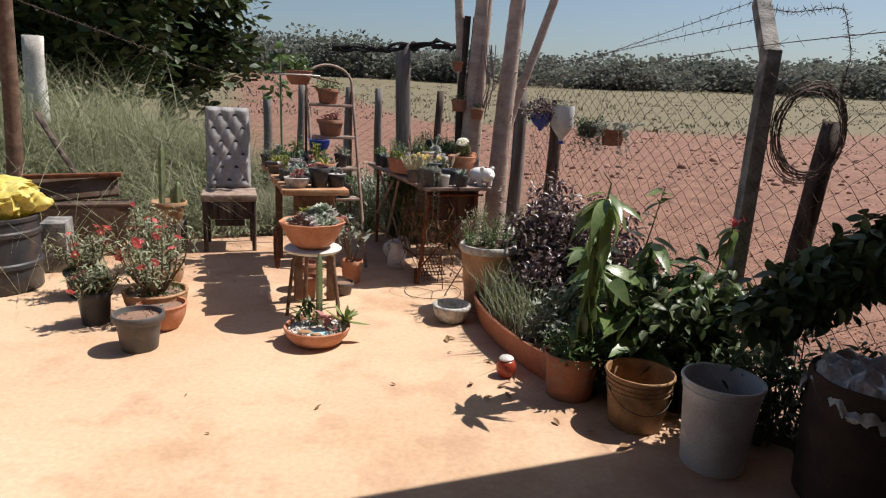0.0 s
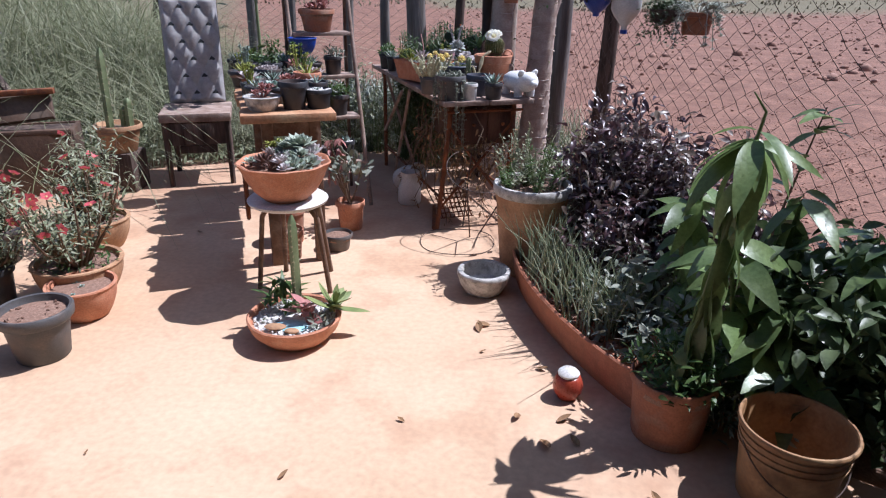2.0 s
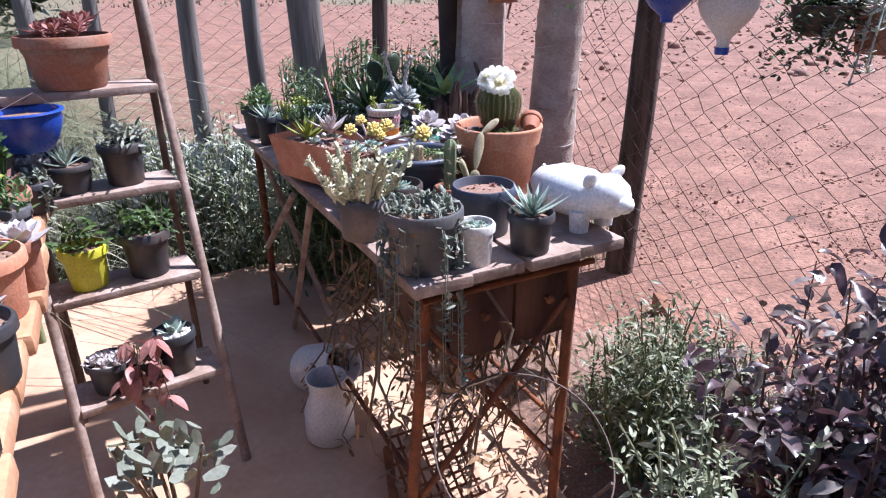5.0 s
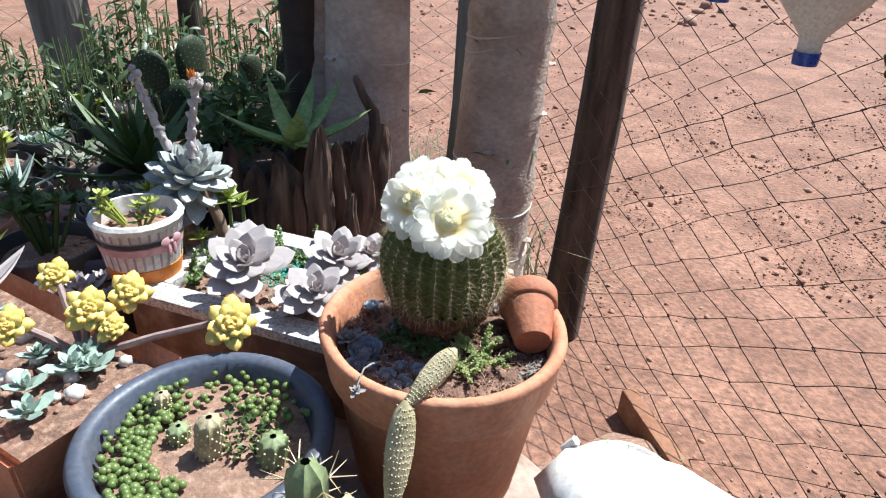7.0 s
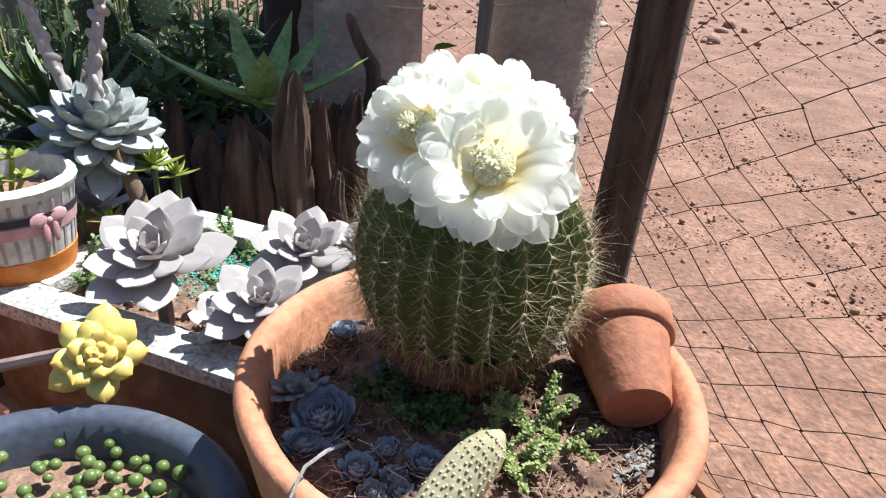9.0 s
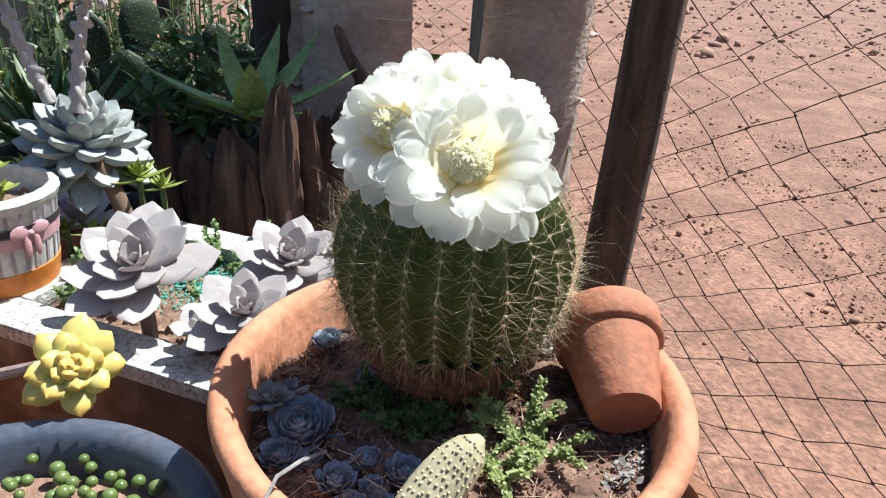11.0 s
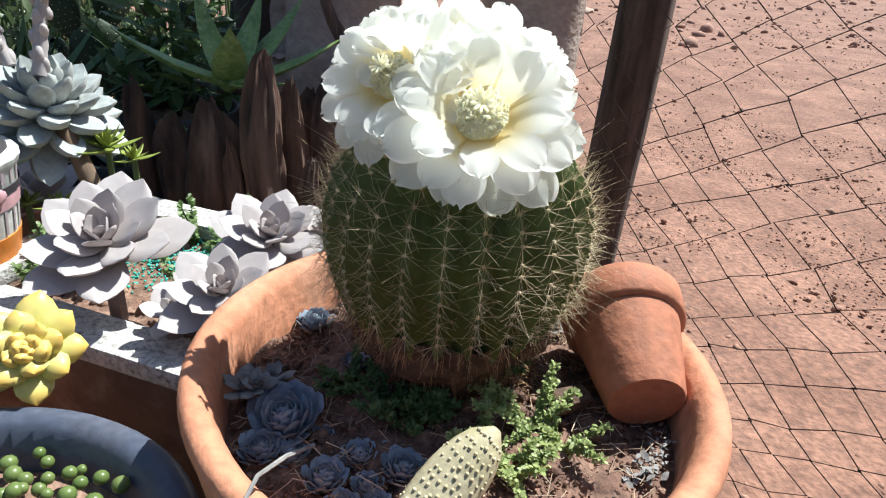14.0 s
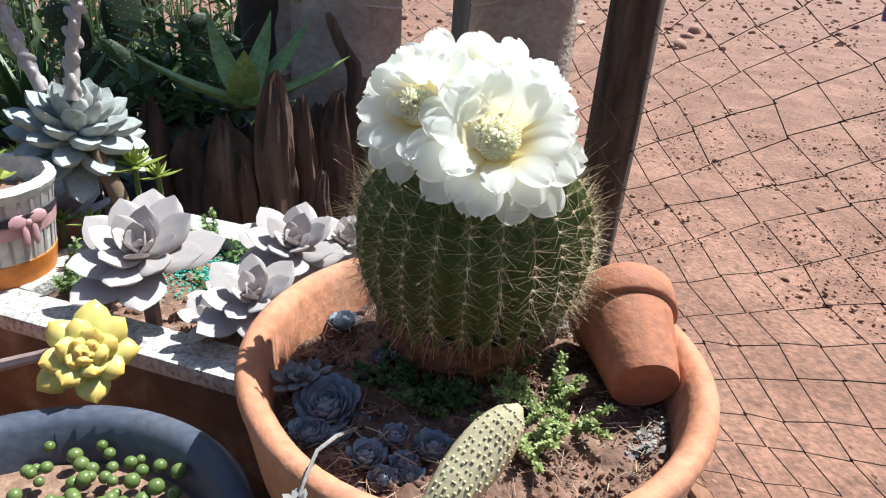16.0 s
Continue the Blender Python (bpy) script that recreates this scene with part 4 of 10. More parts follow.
def ringed_tree():
    t = thing("ringed_tree", at(0.36, 5.95, -0.1), "pale many-stemmed tree with ringed leaf scars", "tree")
    stems = (
        ((0.085, 0.0), (0.125, 0.0, 1.3), (0.20, 0.0, 2.35), 0.108, 0.056),
        ((-0.180, -0.06), (-0.165, -0.05, 1.4), (-0.11, 0.0, 2.35), 0.098, 0.042),
        ((-0.12, 0.05), (-0.10, 0.1, 1.3), (-0.06, 0.1, 2.35), 0.055, 0.034),
        ((-0.20, 0.02), (-0.24, 0.1, 1.4), (-0.34, 0.1, 2.35), 0.06, 0.032),
        ((0.09, 0.10), (0.17, 0.1, 1.25), (0.56, 0.15, 2.35), 0.05, 0.033),
    )
    for k, (b, mid, top, r0, r1) in enumerate(stems):
        rng = np.random.default_rng(k + 30)
        s = np.linspace(0, 1, 90)
        pts = np.stack([np.interp(s, [0, 0.55, 1], [b[i] if i < 2 else 0.0, mid[i], top[i] + (0.9 if i == 2 else (top[i] - mid[i]) * 0.6)]) for i in range(3)], 1)
        for _ in range(20):
            pts[1:-1] = (pts[:-2] + pts[1:-1] * 2 + pts[2:]) / 4
        ring = (np.arange(90) * 0.42 + rng.normal(0, 0.1, 90)) % 1.0
        rad = (r0 + (r1 - r0) * s) * (1 + 0.05 * (ring > 0.72)) * (1 + 0.25 * np.exp(-s * 14))
        mb = MB().tube(pts, rad, 14)
        for j in range(4, 86, 2):
            a = rng.uniform(0, 6.28)
            c = pts[j] + rad[j] * np.array([math.cos(a), math.sin(a), 0])
            mb.many(BLOB1, [c], np.eye(3)[None], [[0.014, 0.014, 0.005]])
        trunk = part("trunk", mb, M["trunk"], t)
        for j in range(6, 84, 3 if k < 2 else 5):
            j = int(np.clip(j + rng.integers(-1, 2), 2, 87))
            a0, span, tip = rng.uniform(0, 6.28), rng.uniform(1.2, 2.8), rng.normal(0, 0.25)
            aa = np.linspace(a0 - span / 2, a0 + span / 2, 14)
            sag = np.cos((aa - a0) / span * math.pi)
            arc = np.stack([pts[j][0] + rad[j] * 1.0 * np.cos(aa), pts[j][1] + rad[j] * 1.0 * np.sin(aa), pts[j][2] + 0.02 * tip * (aa - a0) - 0.008 * sag], 1)
            part("leaf_scar", MB().tube(arc, 0.0022 * (0.25 + 0.75 * sag), 5), M["scar"], trunk)
    lf = MB()
    rng = np.random.default_rng(40)
    n = 26
    lf.many(LEAF, np.stack([rng.uniform(-0.15, 0.2, n), rng.uniform(-0.14, -0.02, n), rng.uniform(0.85, 1.6, n)], 1), frames(n, rng), rng.uniform(0.02, 0.045, n))
    tagged(part("sprout", lf, M["green_leaf"], t), kind="stuff")
    dry = MB()
    for k in range(9):
        x0 = rng.uniform(-0.12, 0.02)
        dry.tube([(x0, -0.12, 1.95), (x0 + rng.normal(0, 0.03), -0.15, 1.6), (x0 + rng.normal(0, 0.05), -0.14, rng.uniform(1.25, 1.45))], 0.004, 4)
    part("dry_vine", dry, M["stem_pink"], t, "dry pale vine stems")


ringed_tree()
# added dark trunks stand in for the shaded left half of the pale trunk
dk = thing("shade_trunk", at(0.085, 6.03, -0.1), "dark trunk added for the shaded side of the pale stems", "tree")
for k, (x, y, lx, r) in enumerate(((0.0, 0.0, 0.03, 0.040), (0.05, 0.07, 0.05, 0.036))):
    s = np.linspace(0, 1, 16)
    part("trunk", MB().tube(np.stack([x + lx * s + 0.012 * np.sin(7 * s + k), y + 0.01 * np.cos(6 * s), 2.2 * s], 1), r * (1.1 - 0.35 * s) * (1 + 0.07 * np.sin(23 * s + k)), 12), M["bark"], dk)

# ---------- potted plants ----------
def leafy(mb, rng, n, r, h, leaf=LEAF, size=0.03, low=-10, high=70, z0=0.0):
    a, d = rng.uniform(0, 6.283, n), r * np.sqrt(rng.uniform(0, 1, n))
    z = z0 + h * rng.uniform(0.05, 1, n) * (1 - 0.4 * (d / max(r, 1e-6)) ** 2)
    return mb.many(leaf, np.stack([d * np.cos(a), d * np.sin(a), z], 1), frames(n, rng, low, high), rng.uniform(0.7, 1.3, n) * size)


def column_cactus(mb, x, y, z, h, r, ribs=6, lean=(0, 0)):
    n, rows = ribs * 4, 14
    a = np.linspace(0, 6.283, n, endpoint=False)
    v = []
    for k in range(rows):
        s = k / (rows - 1)
        rr = r * (1 - 0.22 * np.abs(np.sin(a * ribs / 2))) * (1 if s < 0.85 else math.sqrt(max(0.03, 1 - ((s - 0.85) / 0.155) ** 2)))
        v.append(np.stack([x + lean[0] * s * h + rr * np.cos(a), y + lean[1] * s * h + rr * np.sin(a), np.full(n, z + h * s)], 1))
    q = [(k * n + i, k * n + (i + 1) % n, (k + 1) * n + (i + 1) % n, (k + 1) * n + i) for k in range(rows - 1) for i in range(n)]
    return mb.add(np.concatenate(v), None, q)


def spines_column(mb, x, y, z, h, r, ribs, lean, rng, step=0.025, size=0.012):
    for k in range(ribs):
        a = (k + 0.0) * 6.283 / ribs
        for zz in np.arange(0.02, h * 0.95, step):
            s = zz / h
            c = np.array([x + lean[0] * zz + r * math.cos(a), y + lean[1] * zz + r * math.sin(a), z + zz])
            for _ in range(4):
                d = np.array([math.cos(a), math.sin(a), 0]) + rng.normal(0, 0.6, 3)
                mb.tube([c, c + d * size], [0.0007, 0.0002], 3, False)
    return mb


PLACED = []


def potted(name, x, y, z, r, base, h, pot, plant, label, seed=0, group="potted plants", turn=0, size=None, n=None, tint=None, category="potted plant", wall=0.008, bowl=False, fill=0.85):
    """A pot with soil and a plant of the given habit."""
    rng = np.random.default_rng(seed + 100)
    PLACED.append((x, y, z, r))
    t = thing(name, at(x, y, z, turn), label, category, group)
    prof = bowl_profile(r, base, h, wall) if bowl else pot_profile(r, base, h, wall, min(0.03, h * 0.22), min(0.007, r * 0.08))
    part("pot", MB().lathe(prof, 28), M[pot], t)
    zs = h * fill
    soil_part(t, r - wall - 0.003, zs, seed=seed)
    mb = MB()
    s = size or r
    if plant == "rosette":
        rosette_part(t, "rosette", 0, 0, zs, s, n or 22, leaf_mesh(FAT_LOW, tint or "green_grey"), 15, 80, seed)
    elif plant == "rosettes":
        for k in range(n or 6):
            a, d = k * 2.4, r * 0.72 * math.sqrt(k / (n or 6))
            rosette(mb, d * math.cos(a), d * math.sin(a), zs, s * rng.uniform(0.5, 0.8), 16, FAT_LOW, 15, 80, seed + k)
        tagged(part("rosette_growth", mb, M[tint or "green_grey"], t), kind="stuff")
    elif plant == "agave":
        rosette_part(t, "rosette", 0, 0, zs, s, n or 20, leaf_mesh(FAT_AGAVE_LOW, tint or "green_grey"), 20, 82, seed)
    elif plant == "cactus":
        column_cactus(mb, 0, 0, zs, s, r * 0.4, 7, (0.02, 0))
        part("column", mb, M[tint or "cactus_pale"], t)
        part("spine_growth", spines_column(MB(), 0, 0, zs, s, r * 0.4, 7, (0.02, 0), rng, 0.03, 0.01), M["spine"], t)
    elif plant == "leafy":
        leafy(mb, rng, n or 120, r * 1.1, s, LEAF, min(0.045, r * 0.5), -5, 70, zs)
        for k in range(10):
            a = rng.uniform(0, 6.28)
            mb.tube([(0, 0, zs), (math.cos(a) * r * 0.5, math.sin(a) * r * 0.5, zs + s * 0.8)], 0.0016, 3, False)
        part("foliage", mb, M[tint or "green_leaf"], t)
    elif plant == "jade":
        for k in range(n or 9):
            a, d, hh = rng.uniform(0, 6.28), r * rng.uniform(0.1, 0.8), s * rng.uniform(0.5, 1.0)
            e = (math.cos(a) * d, math.sin(a) * d, zs + hh)
            mb.tube([(e[0] * 0.3, e[1] * 0.3, zs), e], 0.003, 5)
            rosette(mb, *e, r * 0.42, 10, FAT_LOW, 5, 75, seed + k)
        part("foliage", mb, M[tint or "green_grey"], t)
    elif plant == "trailing":
        for k in range(n or 40):
            a = rng.uniform(0, 6.28)
            d, drop = r * rng.uniform(0.6, 1.12), rng.uniform(0.2, 1.0) * s
            p = np.array([(0, 0, zs), (math.cos(a) * d * 0.8, math.sin(a) * d * 0.8, zs + 0.03), (math.cos(a) * d * 1.08, math.sin(a) * d * 1.08, h - 0.3 * drop), (math.cos(a) * d * 1.1, math.sin(a) * d * 1.1, h - drop)])
            mb.tube(p, 0.0012, 3, False)
            m_ = 12 + int(drop * 30)
            u = rng.uniform(0.2, 1, m_)
            q = np.stack([np.interp(u, [0, 0.3, 0.6, 1], p[:, i]) for i in range(3)], 1)
            mb.many(FAT_LOW, q, frames(m_, rng, -40, 60), rng.uniform(0.010, 0.022, m_))
        tagged(part("trailing_growth", mb, M[tint or "silver_leaf"], t), kind="stuff")
    elif plant == "pebbles":
        m_ = 40
        a, d = rng.uniform(0, 6.28, m_), r * 0.8 * np.sqrt(rng.uniform(0, 1, m_))
        mb.many(BLOB1, np.stack([d * np.cos(a), d * np.sin(a), np.full(m_, zs + 0.005)], 1), frames(m_, rng), rng.uniform(0.006, 0.014, m_))
        tagged(part("pebble_layer", mb, M["pebble"], t, "pale pebbles"), kind="stuff")
        rosette(up := MB(), 0, 0, zs, s * 0.6, 10, FAT_LOW, 25, 80, seed)
        part("rosette", up, M[tint or "green_grey"], t)
    elif plant == "stems":
        for k in range(n or 6):
            a = rng.uniform(0, 6.28)
            e = np.array([math.cos(a) * r * rng.uniform(0.3, 1.3), math.sin(a) * r * rng.uniform(0.3, 1.3), zs + s * rng.uniform(0.6, 1)])
            mb.tube([(0, 0, zs), e * [0.5, 0.5, 0.6], e], [0.006, 0.005, 0.003], 5)
        tagged(part("stem_growth", mb, M["stem_brown"], t), kind="stuff")
        lf = MB()
        leafy(lf, rng, 70, r * 1.3, s * 0.6, FAT_LOW, 0.05, 0, 70, zs + s * 0.45)
        part("foliage", lf, M[tint or "green_grey"], t)
    return t


# ---------- furniture directions: across and along the two plant tables ----------
TURN = 20.5
E1 = Vector((math.cos(radians(TURN)), math.sin(radians(TURN)), 0))
E2 = Vector((-E1.y, E1.x, 0))


def leg_tube(mb, a, b, r=0.012, n=8):
    return mb.tube([a, (Vector(a) + Vector(b)) / 2, b], r, n)


# ---------- plant table with the flowering cactus ----------
M["drawer_wood"] = mat("red_brown_varnished_wood", (0.105, 0.042, 0.026), (0.055, 0.024, 0.017), 12, 0.55, 0.25, 110, stretch=(1, 1, 0.3), dirt=(0.20, 0.11, 0.07), dirt_scale=14)
B0 = Vector((-0.163, 4.705, 0))


def tb(u, v, z=0.745):
    """A place on the cactus table: u across from its corner, v along."""
    p = B0 + E1 * u + E2 * v
    return (p.x, p.y, z)


def cactus_table():
    t = thing("plant_table", at(B0.x, B0.y, 0, TURN), "old wooden plant table on rusty iron legs", "table")
    for k in range(4):
        w = 0.137
        part("plank", MB().box((w - 0.004, 1.74 - 0.015 * (k % 2), 0.026), Matrix.Translation((0.004 + w / 2 + k * w, 0.865, 0.732)) @ Matrix.Rotation(radians(0.25 * (-1) ** k), 4, "Z"), 0.004), M["wood_pale"], t)
    for a, b in (((0.09, 0.10, 0.718), (0.0, 0.055, 0.0)), ((0.45, 0.06, 0.718), (0.42, 0.04, 0.0)), ((0.05, 1.52, 0.718), (0.05, 1.52, 0.0)), ((0.50, 1.52, 0.718), (0.50, 1.52, 0.0))):
        part("leg", leg_tube(MB(), a, b, 0.014), M["rust"], t)
    part("foot_bar", leg_tube(MB(), (-0.02, 0.05, 0.012), (0.10, 0.42, 0.012), 0.013), M["rust"], t, "cast iron foot bar")
    for u0, u1, v0, v1, z0, z1 in ((0.02, 0.43, 0.07, 0.05, 0.12, 0.6), (0.07, 0.43, 0.09, 0.05, 0.6, 0.12), (0.05, 0.05, 0.1, 1.5, 0.16, 0.16), (0.5, 0.5, 0.05, 1.5, 0.16, 0.16), (0.05, 0.5, 0.05, 0.05, 0.68, 0.68)):
        part("brace", leg_tube(MB(), (u0, v0, z0), (u1, v1, z1), 0.008), M["rust"], t)
    # brown drawer case of the old machine, hung below the top
    part("drawer_case", MB().box((0.36, 0.42, 0.235), Matrix.Translation((0.30, 0.30, 0.600)), 0.006), M["drawer_wood"], t, "dark red brown drawer case")
    for k in range(2):
        dr = part("drawer_front", MB().box((0.165, 0.012, 0.19), Matrix.Translation((0.213 + 0.175 * k, 0.084, 0.600)), 0.004), M["drawer_wood"], t)
        part("knob", MB().lathe([(0, 0), (0.006, 0.0), (0.005, 0.01), (0.011, 0.018), (0.008, 0.026), (0, 0.028)], 14, Matrix.Translation((0.213 + 0.175 * k, 0.078, 0.60)) @ Matrix.Rotation(radians(90), 4, "X")), M["rust"], dr)
    # openwork iron panel low between the legs
    g = MB()
    for k in range(8):
        leg_tube(g, (0.05 + 0.026 * k, 0.10, 0.05), (0.05 + 0.026 * k, 0.28, 0.17), 0.004, 5)
    for k in range(7):
        f = k / 6
        leg_tube(g, (0.04, 0.10 + 0.18 * f, 0.05 + 0.12 * f), (0.245, 0.10 + 0.18 * f, 0.05 + 0.12 * f), 0.004, 5)
    part("treadle_grid", g, M["rust"], t, "openwork rusty treadle plate")
    # crossed folding legs at the far end
    for a, b in (((0.02, 0.72, 0.70), (0.06, 1.28, 0.0)), ((0.04, 1.42, 0.70), (0.20, 1.15, 0.0)), ((0.03, 0.95, 0.66), (0.03, 1.45, 0.30))):
        mb = MB()
        leg_tube(mb, a, b, 0.011)
        part("folding_leg", mb, M["wood_pale"], t)


cactus_table()

# ---------- the flowering cactus ----------
LEAFLET = thin_leaf(3, 0.62, 0.10, -0.15, 0.55)
# sunlit and shaded colours of one sprig leaf
M["sprig_sunlit"] = mat("sunlit_sprig_leaf", (0.29, 0.35, 0.11), (0.18, 0.24, 0.065), 60, 0.5, 0.05, 160, island=(0.46, 0.50, 0.22), through_light=0.3)
M["sprig_shaded"] = mat("shaded_sprig_leaf", (0.10, 0.17, 0.05), (0.07, 0.12, 0.035), 60, 0.5, 0.05, 160, island=(0.16, 0.22, 0.08), through_light=0.3)
M["straw"] = mat("straw_litter", (0.42, 0.30, 0.20), (0.24, 0.13, 0.085), 50, 0.85, 0.1, 160, island=(0.52, 0.42, 0.32))


def petal_material():
    """White petal, cream yellow towards its foot, with light shining through."""
    m = bpy.data.materials.new("cream_petal")
    m.use_nodes = True
    N, L = m.node_tree.nodes, m.node_tree.links
    bsdf = N["Principled BSDF"]
    co, sep, mr, mx = N.new("ShaderNodeTexCoord"), N.new("ShaderNodeSeparateXYZ"), N.new("ShaderNodeMapRange"), N.new("ShaderNodeMix")
    L.new(co.outputs["Object"], sep.inputs[0])
    L.new(sep.outputs[1], mr.inputs[0])
    mr.inputs[1].default_value, mr.inputs[2].default_value = 0.18, 0.62
    mx.data_type = "RGBA"
    mx.inputs[6].default_value, mx.inputs[7].default_value = (0.93, 0.82, 0.46, 1), (0.985, 0.98, 0.93, 1)
    L.new(mr.outputs[0], mx.inputs[0])
    nz, bp = N.new("ShaderNodeTexWave"), N.new("ShaderNodeBump")
    nz.inputs["Scale"].default_value, nz.inputs["Distortion"].default_value = 7.0, 1.5
    nz.bands_direction = "X"
    L.new(co.outputs["Object"], nz.inputs["Vector"])
    L.new(nz.outputs[1], bp.inputs["Height"])
    bp.inputs["Strength"].default_value, bp.inputs["Distance"].default_value = 0.03, 0.001
    L.new(bp.outputs[0], bsdf.inputs["Normal"])
    L.new(mx.outputs[2], bsdf.inputs["Base Color"])
    bsdf.inputs["Roughness"].default_value = 0.5
    tr, ms = N.new("ShaderNodeBsdfTranslucent"), N.new("ShaderNodeMixShader")
    L.new(mx.outputs[2], tr.inputs[0])
    ms.inputs[0].default_value = 0.66
    L.new(bsdf.outputs[0], ms.inputs[1])
    L.new(tr.outputs[0], ms.inputs[2])
    L.new(ms.outputs[0], N["Material Output"].inputs[0])
    return m


def ripe_leaf_material():
    """Plump leaf, lime yellow at its foot, golden orange towards the sunburnt tip."""
    m = mat("golden_plump_leaf", (0.72, 0.66, 0.25), (0.66, 0.63, 0.21), 40, 0.42, 0.02, 200, through_light=0.14, grain_amount=0.15)
    N, L = m.node_tree.nodes, m.node_tree.links
    bsdf = N["Principled BSDF"]
    base = bsdf.inputs["Base Color"].links[0].from_socket
    co, sep, mr, mx = N.new("ShaderNodeTexCoord"), N.new("ShaderNodeSeparateXYZ"), N.new("ShaderNodeMapRange"), N.new("ShaderNodeMix")
    L.new(co.outputs["Object"], sep.inputs[0])
    L.new(sep.outputs[1], mr.inputs[0])
    mr.inputs[1].default_value, mr.inputs[2].default_value = 0.62, 1.12
    mx.data_type = "RGBA"
    L.new(mr.outputs[0], mx.inputs[0])
    L.new(base, mx.inputs[6])
    mx.inputs[7].default_value = (0.84, 0.42, 0.05, 1)
    L.new(mx.outputs[2], bsdf.inputs["Base Color"])
    return m


M["golden_leaf"] = ripe_leaf_material()
M["petal"] = petal_material()
M["dark_soil"] = mat("damp_dark_soil", (0.20, 0.108, 0.078), (0.060, 0.032, 0.024), 90, 0.95, 1.0, 300, dirt=(0.34, 0.21, 0.15), dirt_scale=130, dirt_amount=0.5, island=(0.21, 0.12, 0.085))
CX, CY, POT_Z = 0.118, 5.235, 0.76
SOIL_Z = 0.916


def hero():
    t = thing("flowering_cactus", at(CX, CY, POT_Z), "round ribbed cactus with cream flowers in a terracotta pot", "potted cactus")
    h = 0.945 - POT_Z
    R = 0.1148
    prof = [(0, 0), (0.078, 0), (0.082, 0.004), (0.100, h - 0.052), (0.103, h - 0.048), (0.1078, h - 0.045), (0.1134, h - 0.010), (R, h - 0.005), (R - 0.001, h - 0.001), (R - 0.004, h + 0.001), (R - 0.009, h), (R - 0.013, h - 0.006), (R - 0.016, h - 0.03), (0.090, h - 0.06), (0, h - 0.06)]
    part("pot", MB().lathe(prof, 72, None, lambda a, s: 0.004 * np.sin(3 * a + 1) + 0.002 * np.sin(7 * a)), M["terracotta"], t)
    zs = SOIL_Z - POT_Z
    rng = np.random.default_rng(77)
    mb = MB()
    rr, aa = np.linspace(0, 0.0985, 40), np.linspace(0, 6.283, 120, endpoint=False)
    v = [(r * math.cos(a), r * math.sin(a), zs + 0.006 * noise.noise((r * math.cos(a) * 40, r * math.sin(a) * 40, 0)) + 0.0035 * noise.noise((r * math.cos(a) * 190, r * math.sin(a) * 190, 3)) + 0.004 * (1 - r / 0.1)) for r in rr for a in aa]
    mb.add(v, None, [(k * 120 + i, (k + 1) * 120 + i, (k + 1) * 120 + (i + 1) % 120, k * 120 + (i + 1) % 120) for k in range(39) for i in range(120)])
    n = 4200
    a, d = rng.uniform(0, 6.28, n), 0.096 * np.sqrt(rng.uniform(0, 1, n))
    mb.many(BLOB1, np.stack([d * np.cos(a), d * np.sin(a), np.full(n, zs + 0.002)], 1), frames(n, rng), rng.lognormal(0, 0.4, (n, 3)) * (0.0006 + 0.0012 * rng.uniform(0, 1, (n, 1)) ** 4))
    part("soil", mb, M["dark_soil"], t)
    straw = MB()
    for k in range(700):
        a, d, b = rng.uniform(0, 6.28), 0.094 * math.sqrt(rng.uniform(0, 1)), rng.uniform(0, 6.28)
        c = np.array([d * math.cos(a), d * math.sin(a), zs + 0.005])
        e = np.array([math.cos(b), math.sin(b), rng.normal(0, 0.25)]) * rng.uniform(0.0015, 0.006)
        straw.tube([c - e, c + e], rng.uniform(0.00012, 0.00025), 3, False)
    tagged(part("needle_litter", straw, M["straw"], t, "dry straw needles on the soil"), kind="stuff")

    # body
    bx, by = BODY
    H, ribs = 0.132, 25
    prof_r = lambda s: 0.0590 * (0.46 + 0.54 * math.sin(min(1, max(0, s) / 0.62) * math.pi / 2) ** 1.15 if s < 0.64 else math.sqrt(max(0.0, 1 - ((s - 0.64) / 0.37) ** 2)))
    rows, per = 30, 8
    n = ribs * per
    ang = np.linspace(0, 6.283185, n, endpoint=False)
    v = []
    for k in range(rows):
        s = k / (rows - 1)
        w = np.abs(np.sin(ang * ribs / 2))
        r = prof_r(s) * (1 - 0.17 * w ** 1.4 * min(1, 2 * s + 0.3)) * (1 + 0.006 * np.sin(s * 60))
        v.append(np.stack([r * np.cos(ang), r * np.sin(ang), np.full(n, H * s)], 1))
    q = [(k * n + i, k * n + (i + 1) % n, (k + 1) * n + (i + 1) % n, (k + 1) * n + i) for k in range(rows - 1) for i in range(n)]
    body = part("cactus_body", MB().add(np.concatenate(v), None, q), M["cactus"], t, "dark green ribbed cactus body", m=Matrix.Translation((bx, by, zs - 0.004)) @ Euler((radians(1), 0, 0)).to_matrix().to_4x4())
    sp, tf = MB(), MB()
